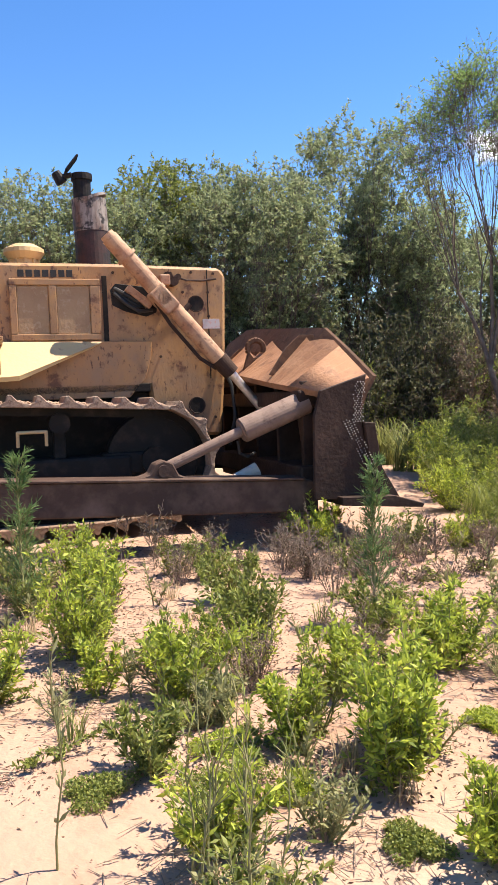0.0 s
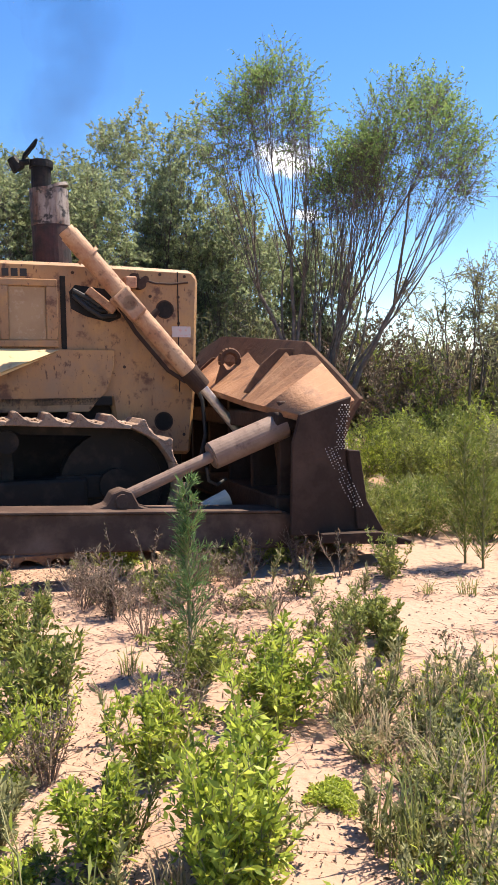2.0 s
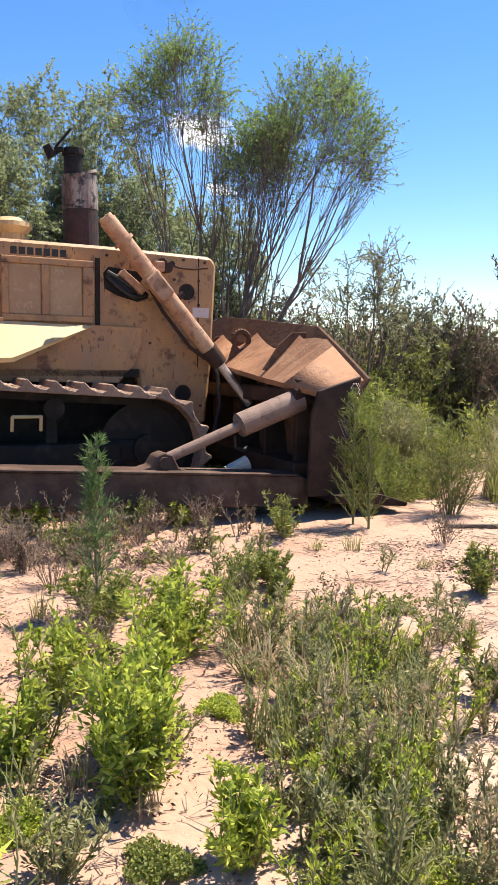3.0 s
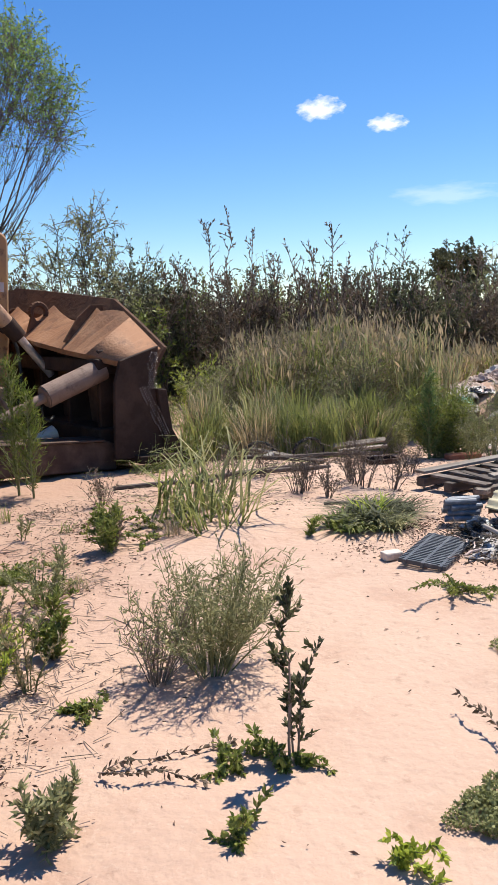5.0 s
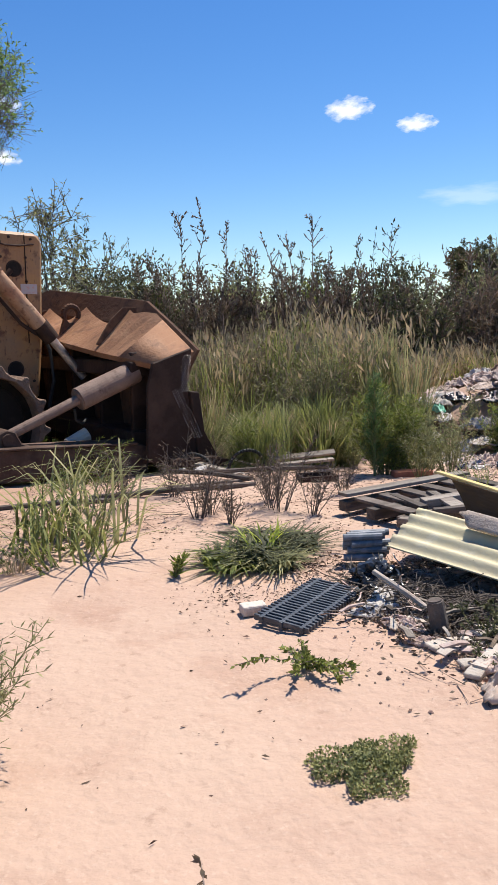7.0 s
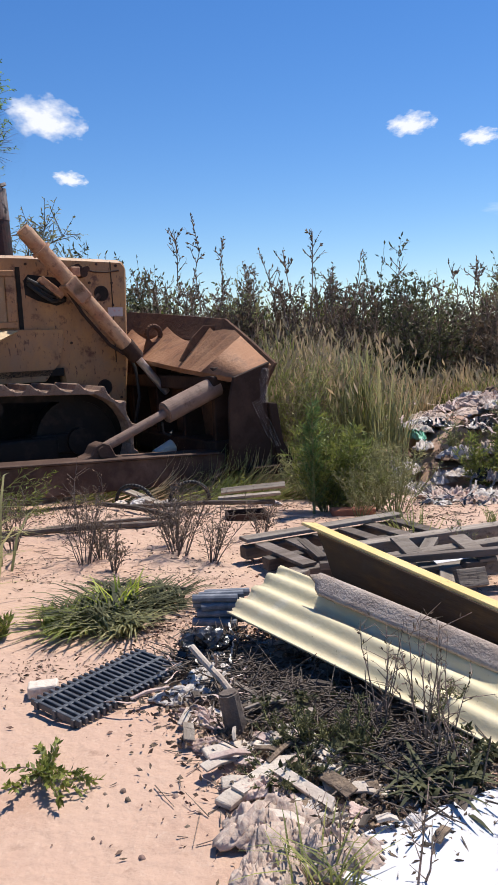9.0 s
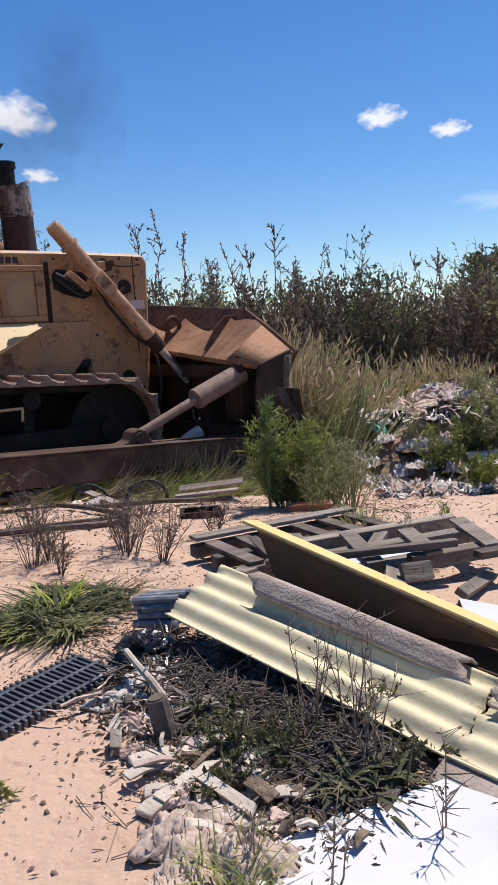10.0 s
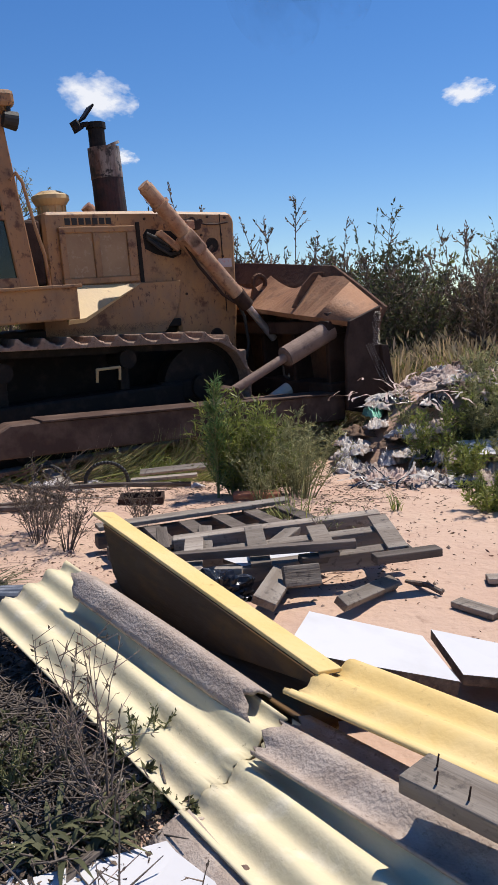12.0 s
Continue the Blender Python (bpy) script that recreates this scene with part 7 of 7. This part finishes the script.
o.matrix_world = pose(1.55, 6.95, gz(1.55, 6.95), 0, 0, 10)
tagged(o, "red clay tile on sand", "tile")
b = B()
box(b, -0.22, 0.22, -0.05, 0.05, 0, 0.10, 0.02)
o = part("blue_crate", b, BLUEPLASTIC)
o.matrix_world = pose(-4.6, 8.1, gz(-4.6, 8.1), 0, 0, 30)
tagged(o, "blue plastic crate in grass", "crate")

# things thrown down before the tall grass
for k, (p, q, w) in enumerate((((0.42, 7.80, 0.0), (0.97, 7.84, 0.05), 0.06), ((-0.50, 8.0, -0.02), (0.12, 7.25, -0.03), 0.07), ((0.45, 7.5, 0.0), (0.95, 7.62, 0.02), 0.06))):
    o = part("plank", box(B(), 0, (Vector(q) - Vector(p)).length, -w / 2, w / 2, -0.012, 0.012, 0.003), WOOD)
    o.matrix_world = along(p, q) @ Matrix.Rotation(radians(35 if k == 0 else 5), 4, "X")
    tagged(o, "pale weathered plank caught in tall grass", "plank", "planks")
for k, (x, y, z, rr_, rz) in enumerate(((0.16, 7.72, -0.06, 0.17, 20), (-0.33, 7.75, -0.10, 0.18, -10))):
    b = B()
    ring = [(rr_ * math.cos(a), 0, rr_ * math.sin(a)) for a in np.linspace(-0.2, 3.34, 22)]
    bent(b, ring, 0.016, 8)
    o = part("hose", b, RUBBER, None, "", True)
    o.matrix_world = pose(x, y, z, 12, 0, rz)
    tagged(o, "stiff black hose bent up out of the sand", "hose", "hoses")
for k, (x, y, s_) in enumerate(((0.72, 7.9, 0.09), (0.88, 7.8, 0.08), (-0.25, 7.55, 0.13), (-0.42, 7.62, 0.10), (0.1, 7.5, 0.07), (-0.05, 7.95, 0.09))):
    crumple("rag", "dirty white rag at the edge of tall grass", "rag", x, y, gz(x, y), s_, s_ * 0.6, s_ * 0.5, RAGWHITE if k % 3 else PLASTER, 160 + k, 37 * k, "rags")

# rubbish heap
heap = B()
bmesh.ops.create_grid(heap, x_segments=40, y_segments=40, size=1)
for v in heap.verts:
    x, y = v.co.x * 1.5, v.co.y * 1.5
    d = math.hypot(x, y) / 1.5
    v.co = Vector((x, y, max(0, 1 - d * d) * 0.86 + 0.10 * noise.noise(Vector((x * 3, y * 3, 2))) * (1 - min(1, d)) - 0.10))
o = part("earth_mound", heap, SAND, None, "", True)
o.matrix_world = pose(3.2, 10.05, gz(3.2, 9.9) - 0.02)
tagged(o, "low mound of earth under household rubbish", "mound")
rr = random.Random(44)
for k in range(130):
    a, d = rr.uniform(0, math.tau), math.sqrt(rr.random())
    x, y = 3.15 + 1.25 * d * math.cos(a), 9.55 + 1.4 * d * math.sin(a) - 0.25
    z = gz(x, y) + 0.79 * max(0, 1 - ((x - 3.2) ** 2 + (y - 10.05) ** 2) / 2.25) - 0.04
    mat = (RAGWHITE, RAGPINK, RAGWHITE, SACK, BINBAG if k % 2 else RAGPINK, RAGWHITE, LITTER)[k % 7]
    if k in (7, 40):
        mat = TEALBAG
    if k in (15, 29):
        mat = MINTBAG
    nm = {BINBAG: ("bin_bag", "torn black plastic bag on a rubbish heap", "bag", "bags"), TEALBAG: ("plastic_bag", "teal plastic bag on a rubbish heap", "bag", "bags"),
          MINTBAG: ("plastic_bag", "mint green plastic bag on a rubbish heap", "bag", "bags")}.get(mat, ("rag", "crumpled dirty cloth on a rubbish heap", "rag", "rags"))
    cloth(nm[0], nm[1], nm[2], x, y, z + 0.02, rr.uniform(0.14, 0.34), rr.uniform(0.10, 0.22), rr.uniform(0.08, 0.20), mat, 20 + k, rr.uniform(0, 360), nm[3], rr.uniform(0, 14))
for k in range(14):
    x, y = rr.uniform(2.1, 3.6), rr.uniform(7.7, 8.6)
    crumple("rag", "pale rubbish scrap on trodden ground", "rag", x, y, gz(x, y), rr.uniform(0.05, 0.16), rr.uniform(0.04, 0.08), rr.uniform(0.02, 0.06), (RAGWHITE, RAGPINK, BINBAG)[k % 3], 120 + k, rr.uniform(0, 180), "rags")

hr = np.random.RandomState(61)
for mid, size, n, mat, label in (((2.9, 9.35, 0.46), (0.40, 0.30, 0.08), 60, RAGPINK, "torn strips of dusty cloth on a rubbish heap"), ((3.5, 9.2, 0.40), (0.4, 0.3, 0.08), 40, RAGWHITE, "torn pale strips of film on a rubbish heap"),
                                 ((2.42, 7.98, -0.16), (0.20, 0.10, 0.03), 60, BINBAG, "tangle of black film and cable on the ground"), ((2.5, 8.15, -0.16), (0.26, 0.14, 0.03), 36, RAGWHITE, "torn pale strips of film on the ground"),
                                 ((1.02, 4.05, 0.04), (0.12, 0.12, 0.02), 14, RAGPINK, "torn pale strips of film on rubble"), ((1.1, 4.2, 0.04), (0.14, 0.10, 0.02), 26, BINBAG, "torn black strips of film on rubble")):
    tagged(raw("plastic_strips", *ribbons(hr, n, mid, size, 0.30 if mid[1] > 5 else 0.16, 0.020 if mid[1] > 5 else 0.009), mat), label, "litter", kind="stuff")

# ---- loose litter and pebbles ----
rng = np.random.RandomState(77)


def scatter(n, zones):
    out = []
    for x0, x1, y0, y1, share in zones:
        m = int(n * share)
        c = max(6, int((x1 - x0) * (y1 - y0) * 9))
        mid = np.stack([rng.uniform(x0, x1, c), rng.uniform(y0, y1, c)], 1)
        pick = mid[(rng.uniform(0, 1, m) ** 1.6 * c).astype(int)]
        out.append(pick + rng.normal(0, 0.13, (m, 2)) * rng.uniform(0.3, 1.6, (m, 1)))
    p = np.concatenate(out)
    return np.column_stack([p, ground_z(p[:, 0], p[:, 1])])


p = scatter(30000, ((-6, -1.0, 0.8, 5.5, 0.75), (1.05, 2.0, 3.1, 4.7, 0.24), (0.3, 1.1, 4.0, 4.9, 0.06), (-1.5, 2.5, 5.2, 8.5, 0.24), (-0.6, 3, 1.3, 5, 0.008), (2, 4, 5, 8, 0.03)))
d = unit(rng.normal(size=p.shape) * np.array([1, 1, 0.12]))
half = len(p) // 3
rng.shuffle(p)
v, f = both(leaves(rng, p[:half] + np.array([[0, 0, 0.006]]), d[:half], 0.026, 0.009), leaves(rng, p[half:] + np.array([[0, 0, 0.005]]), d[half:], 0.013, 0.005))
tagged(raw("leaf_litter", v, f, LITTER), "dead leaves and bits of straw strewn over sand", "litter", kind="stuff")
p = scatter(6500, ((-6, -0.9, 0.8, 5.5, 0.95), (1.3, 2.0, 3.35, 4.5, 0.2), (-1.5, 2.5, 5.2, 8.5, 0.28)))
d = unit(rng.normal(size=p.shape) * np.array([1, 1, 0.15]))
v, f = stems(p + np.array([[0, 0, 0.008]]), p + d * rng.uniform(0.02, 0.13, (len(p), 1)) + np.array([[0, 0, 0.006]]), 0.002, 0.001)
tagged(raw("twig_litter", v, f, TWIG), "thin dry twigs strewn over sand", "litter", kind="stuff")
p = scatter(1200, ((-5, -0.8, 0.8, 5, 0.4), (0.2, 1.2, 1.2, 1.8, 0.06), (0.9, 2, 2.8, 4.6, 0.08), (-1, 3, 5, 8, 0.30)))
s = rng.uniform(0.003, 0.012, (len(p), 1)) * np.where(rng.uniform(size=(len(p), 1)) > 0.97, 2.0, 1)
base = np.array([[1, 0, 0], [0, 1, 0], [-1, 0, 0], [0, -1, 0], [0.5, 0, 0.7], [0, 0.5, 0.8], [-0.5, 0, 0.7], [0, -0.5, 0.75]])
v = (p[:, None] + base[None] * s[:, None] * rng.uniform(0.7, 1.3, (len(p), 8, 1))).reshape(-1, 3)
i = np.arange(len(p))[:, None] * 8
f = np.concatenate([i + np.array([[0, 1, 5, 4]]), i + np.array([[1, 2, 6, 5]]), i + np.array([[2, 3, 7, 6]]), i + np.array([[3, 0, 4, 7]]), i + np.array([[4, 5, 6, 7]])])
tagged(raw("pebbles", v, f, STONE), "small dark pebbles and clods on sand", "pebbles", kind="stuff")


def between(rows, t):
    for a, c in zip(rows, rows[1:]):
        if t <= c[0]:
            u = (t - a[0]) / (c[0] - a[0])
            return [p + (q - p) * u for p, q in zip(a, c)]
    return rows[-1]


def motions():
    walk(dozer, [(r[0], pose(*r[1:])) for r in DOZER_ROWS])
    # how far the machine has gone along its heading
    run, gone, last = [], 0.0, DOZER_ROWS[0]
    for r in DOZER_ROWS:
        h = radians(r[6])
        gone += (r[1] - last[1]) * math.cos(h) + (r[2] - last[2]) * math.sin(h)
        run.append((r[0], gone))
        last = r
    times = [k * 0.25 for k in range(49)]
    for shoe, s0, y in tracks:
        rows = []
        for t in times:
            x, z, a = on_loop(s0 + between(run, t)[1])
            rows.append((t, pose(x, y, z, 0, -a, 0)))
        walk(shoe, rows)
    for ob, home, t0, t1, turn in crushed:
        x, y, z, rz = home
        lie = pose(0, 0, 0, 0, 0, turn) @ pose(0, 0, 0, 0, 84, 0) @ pose(0, 0, 0, 0, 0, rz - turn)
        up = pose(0, 0, 0, 0, 0, rz)
        at = Matrix.Translation((x, y, z))
        low = Matrix.Translation((x, y, z - 0.12))
        walk(ob, [(0, at @ up), (t0, at @ up), (t1, low @ lie), (12, low @ lie)])
    for ob, t0, t1, shift in puffs:
        inside, mouth = Vector((1.4, 0, 1.4)), Vector((1.03, 0, 3.3))
        rows = [(0, Matrix.Translation(inside)), (t0 - 0.3, Matrix.Translation(inside))]
        for k in range(7):
            u = k / 6
            rows.append((t0 + (t1 - t0) * u, Matrix.Translation(mouth + Vector(shift) * u) @ pose(0, 0, 0, 0, 40 * u, 0)))
        if t1 < 12:
            rows.append((12, Matrix.Translation(mouth + Vector(shift) * (1 + (12 - t1) * 0.8)) @ pose(0, 0, 0, 0, 40, 0)))
        walk(ob, rows)


motions()
